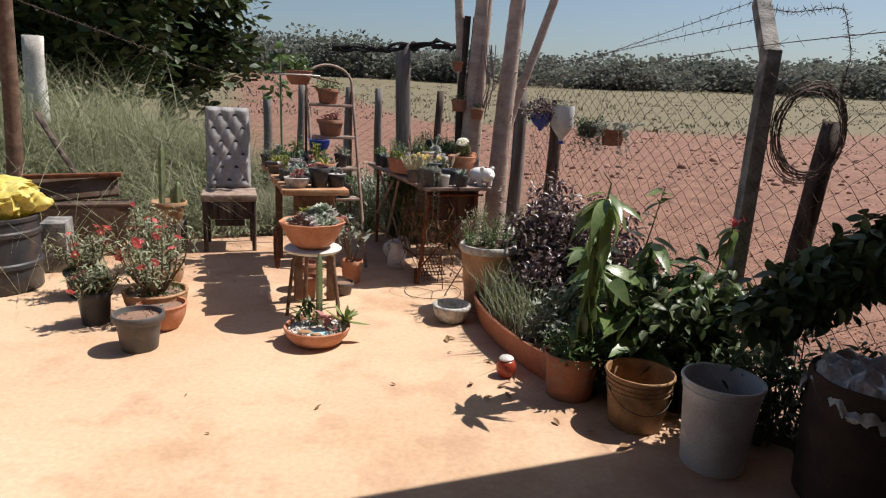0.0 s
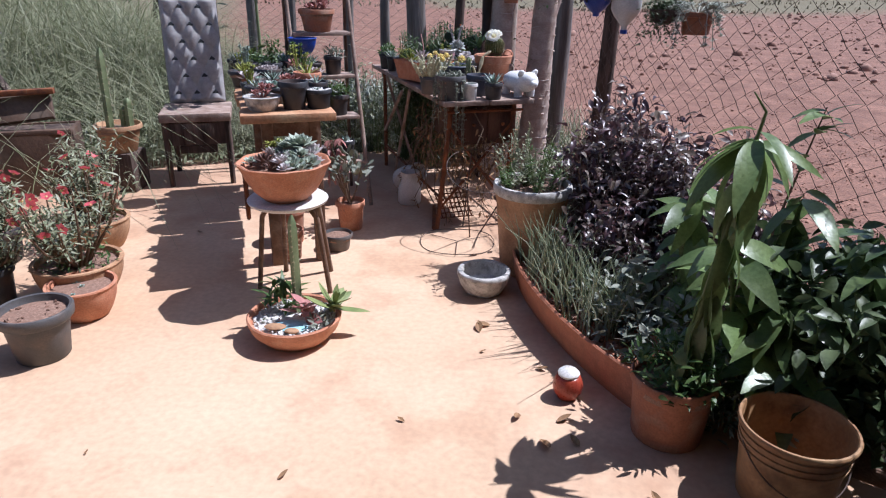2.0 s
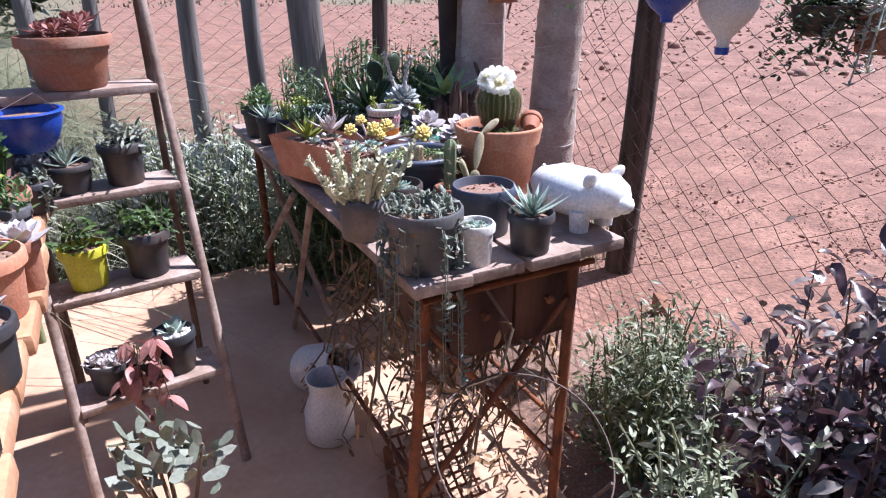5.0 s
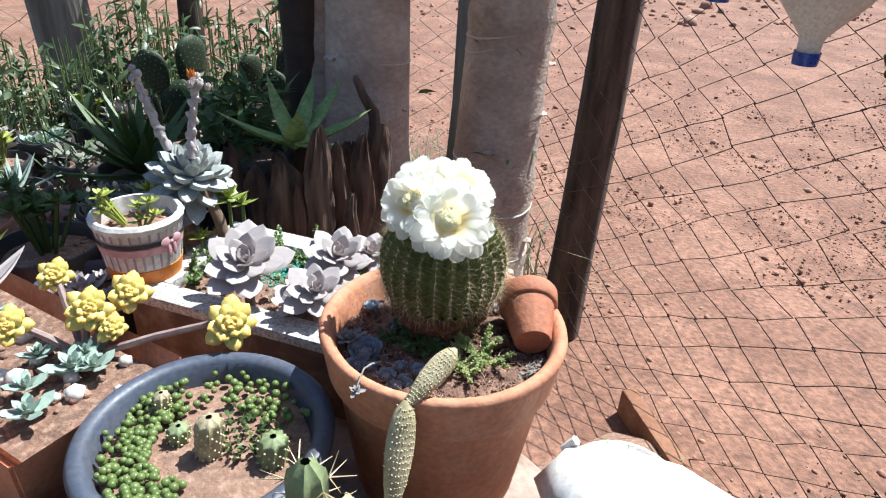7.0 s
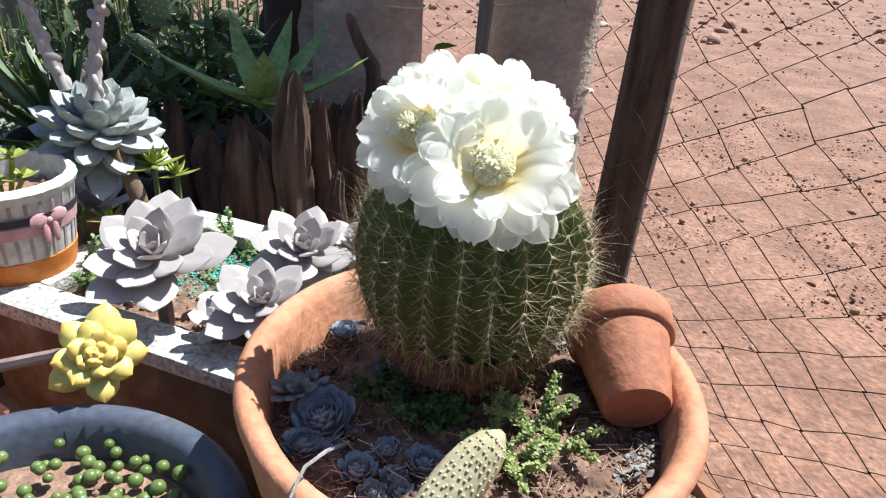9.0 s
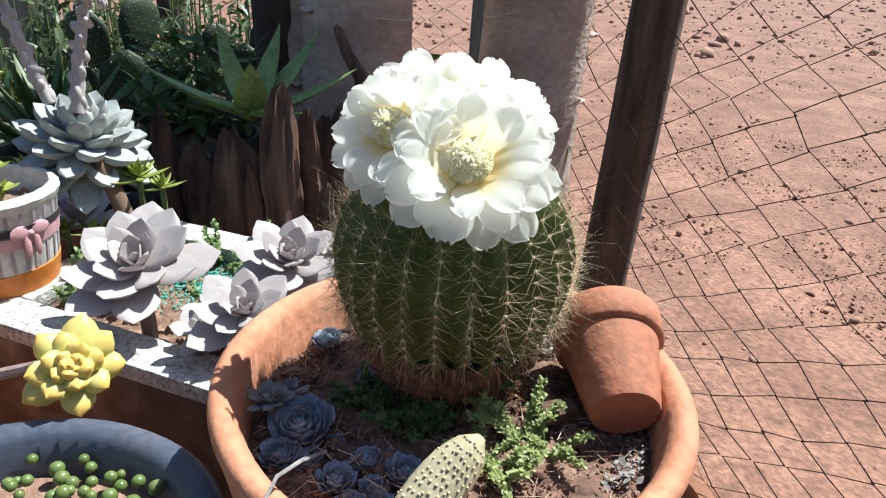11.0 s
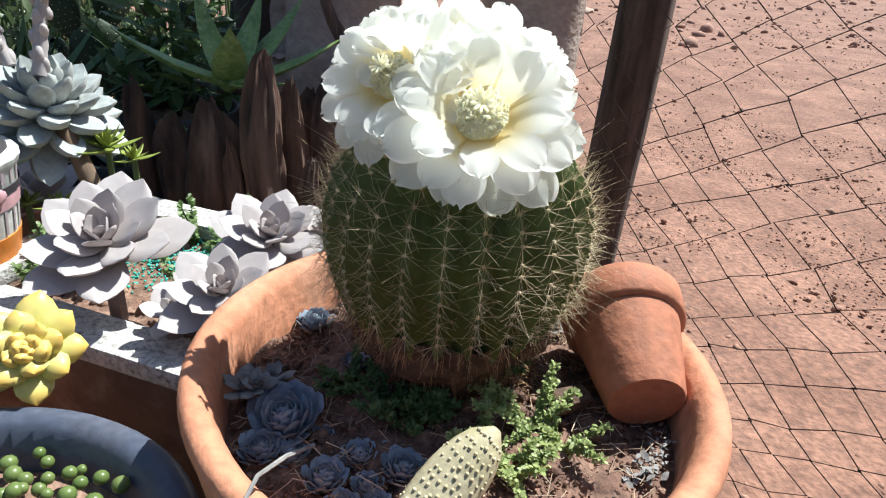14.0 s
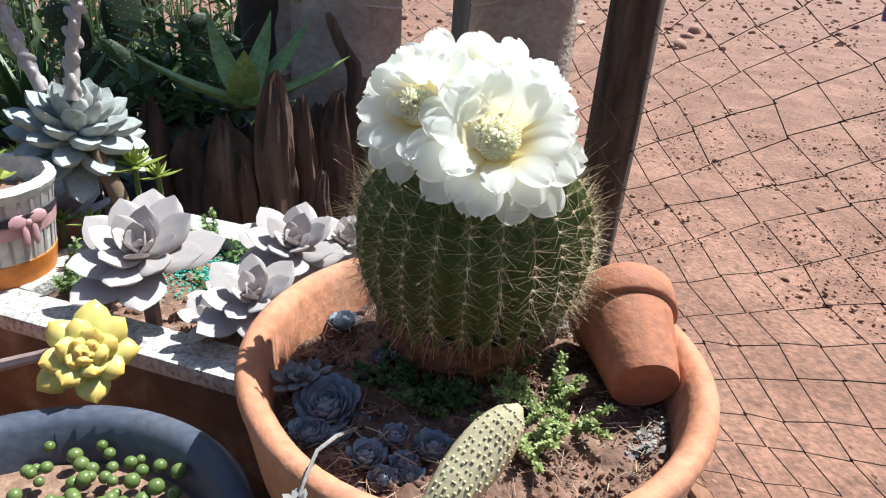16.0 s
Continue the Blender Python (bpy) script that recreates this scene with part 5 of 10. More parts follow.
    for k in range(ribs):
        a0 = 6.283185 * (k + 0.5 + 0.5) / ribs
        for s in np.arange(0.40, 0.97, 0.042):
            s = s + rng.normal(0, 0.004)
            r = prof_r(s) * 1.0
            c = np.array([r * math.cos(a0), r * math.sin(a0), H * s])
            slope = (prof_r(s + 0.02) - prof_r(s - 0.02)) / (0.04 * H)
            nrm = np.array([math.cos(a0), math.sin(a0), -slope])
            nrm /= np.linalg.norm(nrm)
            side, up = np.array([-math.sin(a0), math.cos(a0), 0]), np.array([0, 0, 1.0])
            tf.many(BLOB1, [c], np.eye(3)[None], [0.0009])
            for j in range(9):
                b = j * 0.785 + rng.normal(0, 0.2)
                d = nrm * rng.uniform(0.25, 0.8) + (side * math.cos(b) + up * math.sin(b)) * 0.85
                sp.tube([c, c + d / np.linalg.norm(d) * rng.uniform(0.006, 0.0135)], [0.00011, 0.00004], 3, False)
            d = nrm + rng.normal(0, 0.25, 3)
            sp.tube([c, c + d * rng.uniform(0.010, 0.019)], [0.00012, 0.00004], 3, False)
    tagged(part("spine_growth", sp, M["spine"], body, "straw coloured spines"), kind="stuff")
    tagged(part("areole_growth", tf, M["tuft"], body), kind="stuff")
    sk = MB()
    for k in range(1300):
        a, z = rng.uniform(0, 6.28), rng.uniform(0.012, 0.052)
        r = prof_r(z / H) + 0.001
        c = np.array([r * math.cos(a), r * math.sin(a), z])
        sk.tube([c, c + np.array([math.cos(a) * 0.35, math.sin(a) * 0.35, rng.normal(-0.4, 0.6)]) * rng.uniform(0.002, 0.008)], [0.00022, 0.0001], 3, False)
    for k in range(420):
        a, d = rng.normal(-0.45, 0.28), rng.uniform(0.036, 0.050)
        c = np.array([d * math.cos(a), d * math.sin(a), 0.003 + 0.9 * (0.05 - d) * rng.uniform(0.2, 1)])
        e = np.array([rng.normal(0.3, 0.5), rng.normal(0, 0.5), rng.normal(-0.5, 0.5)]) * rng.uniform(0.003, 0.009)
        sk.tube([c, c + e * 0.5 + rng.normal(0, 0.0006, 3), c + e], 0.0002, 3, False)
    tagged(part("dry_collar", sk, M["dry_leaf"], body, "brown dry collar at the base"), kind="stuff")
    ck = MB()
    aa2 = np.linspace(0, 6.283185, 72, endpoint=False)
    cv = []
    for k, z in enumerate(np.linspace(-0.006, 0.046, 10)):
        fade = 1.045 if k < 8 else 1.045 - 0.06 * (k - 7)
        cv.append(np.stack([(prof_r(z / H) * fade * (1 + 0.10 * noise.noise((math.cos(q_) * 3, math.sin(q_) * 3, z * 90)) + 0.06 * noise.noise((math.cos(q_) * 9, math.sin(q_) * 9, z * 220)))) * np.array([math.cos(q_), math.sin(q_)]) for q_ in aa2]))
        cv[-1] = np.concatenate([cv[-1], np.full((72, 1), z + 0.0)], 1)
    ck.add(np.concatenate(cv), None, [(k * 72 + i, k * 72 + (i + 1) % 72, (k + 1) * 72 + (i + 1) % 72, (k + 1) * 72 + i) for k in range(9) for i in range(72)])
    part("corky_base", ck, M["cork"], body, "brown corky base of the cactus")

    # flowers
    petal_m = [flower_petal(k).mesh("petal", M["petal"]) for k in range(4)]
    stam = MB()
    for k in range(300):
        a, d = rng.uniform(0, 6.28), math.sqrt(rng.uniform(0.02, 1))
        e = np.array([0.0100 * d * math.cos(a), 0.0100 * d * math.sin(a), 0.0145 - 0.0055 * d * d + rng.uniform(-0.001, 0.002)])
        b = np.array([0.0052 * d * math.cos(a), 0.0052 * d * math.sin(a), 0.003])
        mid = (b + e) / 2 + np.array([math.cos(a), math.sin(a), 0]) * 0.0012
        stam.tube([b, mid, e], 0.00030, 3, False)
        stam.many(BLOB1, [e], np.eye(3)[None], [0.00062])
    for k in range(11):
        a = k * 0.571
        stam.tube([(0, 0, 0.012), (math.cos(a) * 0.0012, math.sin(a) * 0.0012, 0.0180), (math.cos(a) * 0.0045, math.sin(a) * 0.0045, 0.0200)], 0.00055, 5)
    stam_m = stam.mesh("stamens", M["stamen"])
    throat_m = MB().lathe([(0.0078, 0.001), (0.0092, 0.005), (0.0086, 0.0088), (0.0060, 0.0112), (0.0, 0.0124)], 28).mesh("throat", M["throat"])
    for k, (fx, fy, fz, dx, dy, dz, sc) in enumerate(FLOWERS):
        d = Vector((dx, dy, dz)).normalized()
        m = Matrix.Translation((fx - CX, fy - CY, fz - POT_Z)) @ d.to_track_quat("Z", "Y").to_matrix().to_4x4() @ Matrix.Rotation(k * 0.4, 4, "Z") @ Matrix.Scale(sc, 4)
        cup = MB().lathe([(0.003, -0.014), (0.006, -0.006), (0.0085, 0.002), (0.006, 0.003)], 14)
        fl = part("flower", cup, M["tuft"], t, "cream white open cactus flower", m=m)
        for ring, count, pitch, length in ((0, 11, 2, 0.0316), (1, 11, 15, 0.0306), (2, 8, 30, 0.0285)):
            for j in range(count):
                yaw = 6.283 * (j + 0.5 * ring) / count + rng.normal(0, 0.06)
                tt = turns_of(np.array([yaw]), np.radians([pitch + rng.normal(0, 3.5)]), np.array([rng.normal(0, 0.05)]))[0]
                pm = Matrix(tt.tolist()).to_4x4()
                pm.translation = Vector((tt[0, 1], tt[1, 1], 0)) * 0.006
                part("petal", petal_m[j % 4], None, fl, m=pm @ Matrix.Scale(length * rng.uniform(0.90, 1.07), 4))
        part("stamen_growth", stam_m, None, fl, "pale yellow stamens", m=Matrix.Diagonal((1, 1, 1.0 if k < 2 else 0.5, 1)))
        part("throat", throat_m, None, fl, "pale yellow flower centre")

    # small plants in the same pot
    blue = FAT_SMALL_BLUE
    for k, (px, py, size, nn) in enumerate(BLUES):
        layered_rosette(t, px - CX, py - CY, zs - 0.001 + size * 0.15, size * (1.20 if size > 0.012 else 1.34), nn + 22, blue, k + 3)
    # low sprigs: the body's shade is painted in as darker leaves, sun as lime
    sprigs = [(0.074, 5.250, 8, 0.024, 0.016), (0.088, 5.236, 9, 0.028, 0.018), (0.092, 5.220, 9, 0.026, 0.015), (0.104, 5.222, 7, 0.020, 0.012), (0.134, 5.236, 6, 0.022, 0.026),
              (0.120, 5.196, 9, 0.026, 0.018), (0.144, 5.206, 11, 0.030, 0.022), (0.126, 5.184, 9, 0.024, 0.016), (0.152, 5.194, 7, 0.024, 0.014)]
    for k, (px, py, cnt, reach, hh) in enumerate(sprigs):
        g = MB()
        for j in range(cnt):
            a = rng.uniform(0, 6.28)
            d = reach * rng.uniform(0.35, 1.0)
            e = np.array([math.cos(a) * d, math.sin(a) * d, hh * rng.uniform(0.45, 1.1)])
            p = np.array([(0, 0, 0), e * [0.55, 0.55, 0.75], e])
            g.tube(p, 0.0005, 4, False)
            for u in np.linspace(0.15, 1, 22):
                c = np.array([np.interp(u, [0, 0.5, 1], p[:, i]) for i in range(3)])
                w = 5 if u < 0.99 else 9
                g.many(LEAFLET, np.repeat(c[None], w, 0) + rng.normal(0, 0.0006, (w, 3)), frames(w, rng, -10, 65), rng.uniform(0.0018, 0.0031, w))
        part("green_sprig", g, M["sprig_sunlit" if k > 4 else "sprig_shaded"], t, "small fresh green sprig", m=Matrix.Translation((px - CX, py - CY, zs + 0.002)))
    # dead rosettes, twig, shard and grey scraps
    for k, (px, py, pz, size) in enumerate(((0.030, 5.253, 0.926, 0.014), (0.041, 5.259, 0.924, 0.011), (0.0345, 5.247, 0.930, 0.010), (0.188, 5.270, 0.924, 0.008))):
        d_ = MB()
        rosette(d_, 0, 0, 0, size, 20, FAT_LOW, 5, 85, 40 + k)
        tagged(part("dead_rosette", d_, M["lichen"], t, "grey withered rosette", m=Matrix.Translation((px - CX, py - CY, pz - POT_Z))), kind="stuff")
    tw = MB().tube([(0.052 - CX, 5.209 - CY, 0.930 - POT_Z), (0.040 - CX, 5.191 - CY, 0.944 - POT_Z), (0.030 - CX, 5.176 - CY, 0.9525 - POT_Z), (0.025 - CX, 5.168 - CY, 0.950 - POT_Z), (0.0212 - CX, 5.163 - CY, 0.945 - POT_Z)], [0.0008, 0.0009, 0.0008, 0.0007, 0.0006], 6)
    rosette(tw, 0.0208 - CX, 5.161 - CY, 0.943 - POT_Z, 0.0080, 16, FAT_LOW, -10, 80, 47)
    part("twig", tw, M["lichen"], t, "grey twig with a dry rosette over the rim")
    # shard takes the dark cork colour: the shadow over it is painted in
    part("clay_shard", MB().box((0.022, 0.010, 0.009), Euler((0.3, 0.2, 0.25)).to_matrix().to_4x4(), 0.0025), M["cork"], t, "clay shard darkened for the shadow it lies in", m=Matrix.Translation((0.165 - CX, 5.214 - CY, zs + 0.010)))
    for px, py, sx in ((0.176, 5.172, 0.016), (0.195, 5.186, 0.010), (0.190, 5.178, 0.007)):
        sc = MB()
        for j in range(30):
            c = rng.normal(0, 1, 3) * [sx * 0.45, sx * 0.3, 0.0008] + [0, 0, 0.001]
            sc.many(LEAFLET, [c], frames(1, rng, -25, 25), [sx * rng.uniform(0.15, 0.35)])
        tagged(part("dry_scrap", sc, M["lichen"], t, "grey papery plant scrap", m=Matrix.Translation((px - CX, py - CY, zs + 0.003))), kind="stuff")
    return t


def layered_rosette(parent, x, y, z, size, n, shape_mesh, seed):
    """A close, domed rosette: short broad leaves in a spiral, each set a little further in and steeper than the last."""
    rng = np.random.default_rng(seed)
    holder = part("blue_rosette", MB().put(BLOB1, Matrix.Diagonal((size * 0.45, size * 0.45, size * 0.25, 1))), shape_mesh.materials[0], parent, "powdery blue succulent rosette", m=Matrix.Translation((x, y, z)) @ Euler((rng.normal(0.06, 0.08), rng.normal(0, 0.1), 0)).to_matrix().to_4x4())
    for k in range(n):
        f = k / (n - 1)
        yaw = k * 2.39996 + rng.normal(0, 0.07)
        tt = turns_of(np.array([yaw]), np.radians([18 + 66 * f ** 0.9 + rng.normal(0, 3)]), np.array([rng.normal(0, 0.05)]))[0]
        out = Vector((tt[0, 1], tt[1, 1], 0)).normalized()
        m = Matrix(tt.tolist()).to_4x4()
        m.translation = out * (size * 0.46 * (1 - f) ** 0.8) + Vector((0, 0, size * 0.20 * f ** 0.8))
        part("leaf", shape_mesh, None, holder, m=m @ Matrix.Scale(size * (0.58 - 0.22 * f) * rng.uniform(0.93, 1.07), 4))


def flower_petal(seed=0):
    """A unit petal along y: a spoon that rises from a narrow foot and rolls outwards, with a broad, rounded, crinkled end."""
    rng = np.random.default_rng(seed)
    ph = rng.uniform(0, 6.28, 3)
    v, q = [], []
    rows, cols = 16, 10
    for k in range(rows + 1):
        s = math.sin(k / rows * math.pi / 2)
        w = 0.268 * (0.30 + 0.70 * min(1, s / 0.66) ** 1.1)
        if s > 0.66:
            w *= max(0.0, 1 - ((s - 0.66) / 0.345) ** 2.9) ** 0.5
        for c in range(cols + 1):
            x = c / cols * 2 - 1
            rim = s ** 6
            y = s + 0.022 * rim * math.sin(5 * x + ph[0]) + 0.012 * rim * math.sin(11 * x + ph[1])
            z = 0.30 * s - 0.27 * s ** 2.6 + 0.07 * x * x * s * (1 - 0.5 * s) + 0.022 * s * s * math.sin(4.2 * x + ph[1]) + 0.014 * rim * math.sin(9 * x + ph[2])
            v.append((x * (w + 0.003), y, z))
    for k in range(rows):
        for c in range(cols):
            a = k * (cols + 1) + c
            q.append((a, a + 1, a + cols + 2, a + cols + 1))
    return MB().add(v, None, q)


BODY = (0.006, 0.030)
FLOWERS = (
    (0.117, 5.234, 1.047, -0.26, -0.74, 0.62, 0.98),
    (0.094, 5.259, 1.055, -0.66, -0.50, 0.60, 0.86),
    (0.136, 5.266, 1.061, 0.22, -0.40, 1.0, 0.92),
    (0.111, 5.272, 1.062, -0.16, -0.40, 1.0, 0.90),
)
BLUES = ((0.0450, 5.2380, 0.0160, 40), (0.0330, 5.2240, 0.0086, 32), (0.0450, 5.2190, 0.0062, 28), (0.0580, 5.2290, 0.0042, 20), (0.0420, 5.2580, 0.0050, 20), (0.0710, 5.2120, 0.0070, 28), (0.0550, 5.2030, 0.0080, 30), (0.0700, 5.1960, 0.0058, 26), (0.0850, 5.2000, 0.0085, 30),
         (0.0620, 5.2090, 0.0044, 20), (0.0810, 5.2120, 0.0044, 20), (0.0590, 5.1890, 0.0060, 22), (0.0710, 5.1870, 0.0055, 22), (0.0670, 5.3120, 0.0090, 28), (0.0880, 5.3280, 0.0044, 18), (0.0810, 5.2730, 0.0064, 22), (0.1860, 5.2700, 0.0032, 14))
FAT_SMALL_BLUE = MB().add(*fat_leaf(0.92, 0.16, 0.62, 0.40, 0.34, 0.60, 6, 6)).mesh("leaf", M["blue_leaf"])
hero()


def small_clay_pot():
    h, r, b = 0.058, 0.0300, 0.0165
    prof = [(0, 0), (b, 0), (b + 0.001, 0.002), (r - 0.005, h - 0.018), (r - 0.001, h - 0.016), (r, h - 0.002), (r - 0.001, h), (r - 0.005, h), (r - 0.007, h - 0.015), (b - 0.003, 0.005), (0, 0.004)]
    d = Vector((-0.015, -0.049, -0.014)).normalized()
    m = Matrix.Translation((0.2085, 5.250, 0.949)) @ d.to_track_quat("-Z", "Y").to_matrix().to_4x4() @ Matrix.Translation((0, 0, -h))
    t = thing("small_clay_pot", m, "small terracotta pot lying tipped on the cactus soil", "pot")
    part("body", MB().lathe(prof[:4] + [(r - 0.008, h - 0.018), (b - 0.003, 0.005), (0, 0.004)], 40), M["clay_brown"], t)
    part("rim", MB().lathe([(r - 0.009, h - 0.0175), (r - 0.003, h - 0.0175), (r - 0.0015, h - 0.016), (r, h - 0.002), (r - 0.001, h), (r - 0.005, h), (r - 0.0075, h - 0.015), (r - 0.009, h - 0.0175)], 40), M["clay_brown"], t)


small_clay_pot()


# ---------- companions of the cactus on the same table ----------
# wall colour darkened: the shade below the trough's rim is put into it
M["trough_side"] = mat("shade_dark_stained_cement", (0.17, 0.10, 0.065), (0.10, 0.058, 0.04), 25, 0.9, 0.5, 200, dirt=(0.30, 0.24, 0.19), dirt_scale=30, dirt_amount=0.4)


M["sprig_fresh"] = mat("green_sprig_leaf", (0.16, 0.24, 0.08), (0.10, 0.17, 0.05), 60, 0.5, 0.05, 160, island=(0.26, 0.33, 0.14), through_light=0.3)


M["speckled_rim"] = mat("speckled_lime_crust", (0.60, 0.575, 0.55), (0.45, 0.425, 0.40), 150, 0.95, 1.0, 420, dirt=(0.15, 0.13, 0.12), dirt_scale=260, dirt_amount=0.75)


def trough_planter():
    a = -38.0
    t = thing("cement_trough", at(0.0, 5.486, 0.76, a), "pale speckled cement trough of mauve rosettes and turquoise gravel", "planter")
    L_, W_, H_, w = 0.31, 0.21, 0.10, 0.034
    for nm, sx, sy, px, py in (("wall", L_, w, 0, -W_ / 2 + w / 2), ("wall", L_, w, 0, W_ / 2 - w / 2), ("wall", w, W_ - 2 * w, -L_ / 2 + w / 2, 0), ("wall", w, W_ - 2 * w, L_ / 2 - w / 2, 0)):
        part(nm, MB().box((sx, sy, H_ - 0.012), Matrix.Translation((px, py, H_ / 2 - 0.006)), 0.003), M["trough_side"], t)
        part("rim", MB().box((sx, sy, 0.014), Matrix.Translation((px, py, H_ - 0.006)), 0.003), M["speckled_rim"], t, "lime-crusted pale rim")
    rng = np.random.default_rng(50)
    so = MB().box((L_ - 2 * w, W_ - 2 * w, 0.07), Matrix.Translation((0, 0, 0.05)))
    n = 160
    so.many(BLOB1, np.stack([rng.uniform(-0.13, 0.13, n), rng.uniform(-0.075, 0.075, n), np.full(n, 0.085)], 1), frames(n, rng), rng.uniform(0.002, 0.006, n))
    part("soil", so, M["soil"], t)
    gr = MB()
    n = 2600
    gr.many(BLOB1, np.stack([rng.normal(0.0, 0.045, n), rng.normal(0.03, 0.020, n), rng.uniform(0.084, 0.088, n)], 1), frames(n, rng), rng.uniform(0.0006, 0.0015, n))
    tagged(part("gravel", gr, M["turquoise"], t, "turquoise gravel"), kind="stuff")
    inv = t.matrix_basis.inverted()
    gm = MB().add(*FAT_GHOST).mesh("leaf", M["ghost"])
    for k, (x, y, z, s, nn, lean) in enumerate(((-0.050, 5.455, 0.900, 0.060, 26, 27), (0.057, 5.452, 0.898, 0.048, 24, 27), (0.022, 5.398, 0.888, 0.042, 22, 27), (0.098, 5.458, 0.895, 0.036, 18, 16), (-0.010, 5.402, 0.876, 0.025, 13, 24), (0.000, 5.428, 0.880, 0.022, 13, 20), (0.03, 5.420, 0.880, 0.02, 12, 20))):
        p = inv @ Vector((x, y, z))
        st = MB().tube([(p.x * 0.95, p.y, 0.07), (p.x, p.y, p.z)], 0.006, 6)
        part("stem", st, M["stem_pink"], t)
        rosette_part(t, "mauve_rosette", p.x, p.y, p.z, s, nn, gm, -2, 70, 60 + k, Matrix.Rotation(radians(34), 4, "Z") @ Euler((radians(lean), 0, 0)).to_matrix().to_4x4() @ Matrix.Rotation(k * 1.1, 4, "Z"), "pale mauve ghost succulent rosette")
    for k, (x, y) in enumerate(((-0.10, 0.04), (-0.11, 0.0), (0.0, 0.065), (0.04, 0.07), (-0.05, 0.07), (-0.08, -0.02), (0.07, 0.06), (-0.12, -0.04), (0.02, -0.02))):
        g = MB()
        for j in range(9):
            b_, d_ = rng.uniform(0, 6.28), rng.uniform(0.012, 0.034)
            e_ = np.array([math.cos(b_) * d_, math.sin(b_) * d_, 0.085 + rng.uniform(0.012, 0.045)])
            g.tube([(0, 0, 0.08), e_], 0.0006, 4, False)
            for u_ in np.linspace(0.2, 1, 12):
                g.many(LEAFLET, np.repeat((np.array([0, 0, 0.08]) * (1 - u_) + e_ * u_)[None], 4, 0), frames(4, rng, -10, 60), rng.uniform(0.004, 0.007, 4))
        part("green_sprig", g, M["sprig_fresh"], t, "small green ground cover", m=Matrix.Translation((x, y, 0)))


trough_planter()


M["stripe"] = mat("lilac_stripe", (0.42, 0.33, 0.36), (0.34, 0.27, 0.30), 40, 0.5, 0.0, 120)


def striped_cup():
    t = thing("striped_cup", at(-0.168, 5.548, 0.848), "white ribbed cup with pink bow band and orange foot", "cup")
    r, h = 0.052, 0.094
    b = 0.040
    rib = lambda a, s: 0.012 * np.sign(np.sin(20 * a)) * 0.5
    rad = lambda z: b + (r - b) * z / h
    part("cup", MB().lathe([(0, 0.012), (rad(0.03), 0.030), (rad(0.05), 0.05), (rad(h - 0.012), h - 0.012), (r, h - 0.01), (r + 0.002, h - 0.004), (r - 0.001, h), (r - 0.005, h), (r - 0.006, h - 0.006), (rad(0.06) - 0.005, 0.06), (0, 0.058)], 80, None, rib), M["white_paint"], t)
    part("foot_band", MB().lathe([(0, 0), (b, 0), (rad(0.012), 0.012), (rad(0.032) + 0.001, 0.032), (rad(0.03) - 0.004, 0.034)], 48), M["band_orange"], t, "orange painted foot")
    part("pink_band", MB().lathe([(rad(0.054) + 0.0012, 0.054), (rad(0.064) + 0.0014, 0.064)], 48), M["band_pink"], t, "pink painted band")
    for k in range(30):
        a = k * 6.2832 / 30
        for z0, z1 in ((0.034, 0.0535), (0.0735, h - 0.011)):
            v = [((rad(z) + 0.0009) * math.cos(a + e), (rad(z) + 0.0009) * math.sin(a + e), z) for z in (z0, z1) for e in (-0.028, 0.028)]
            part("stripe", MB().add(v, None, [(0, 1, 3, 2)]), M["stripe"], t)
    part("lace_band", MB().lathe([(rad(0.0655) + 0.0016, 0.0655), (rad(0.0715) + 0.0016, 0.0715)], 48, None, lambda a, s: 0.006 * np.sin(24 * a)), M["band_dark"], t, "dark lace painted band")
    bow = MB()
    for sx in (-1, 1):
        bow.many(BLOB2, [(sx * 0.008, 0, 0.004)], np.eye(3)[None], [[0.008, 0.0015, 0.006]])
        bow.many(BLOB2, [(sx * 0.004, 0, -0.008)], np.eye(3)[None], [[0.003, 0.0012, 0.010]])
    bow.many(BLOB2, [(0, 0, 0.002)], np.eye(3)[None], [[0.003, 0.002, 0.003]])
    aa = radians(-42)
    part("bow", bow, M["band_pink"], t, "pink painted bow", m=Matrix.Translation((math.cos(aa) * 0.0495, math.sin(aa) * 0.0495, 0.063)) @ Matrix.Rotation(aa + math.pi / 2, 4, "Z"))
    soil_part(t, r - 0.009, 0.075, seed=3)
    rng = np.random.default_rng(51)
    g = MB()
    for k in range(9):
        a = rng.uniform(2.2, 5.6)
        e = np.array([math.cos(a) * 0.035, math.sin(a) * 0.03, 0.075 + rng.uniform(0.01, 0.045)])
        g.tube([(e[0] * 0.3, e[1] * 0.3, 0.07), e], 0.002, 5)
        rosette(g, *e, 0.017, 8, FAT_LOW, 0, 70, k)
    part("jade_sprig", g, M["lime_leaf"], t)


striped_cup()


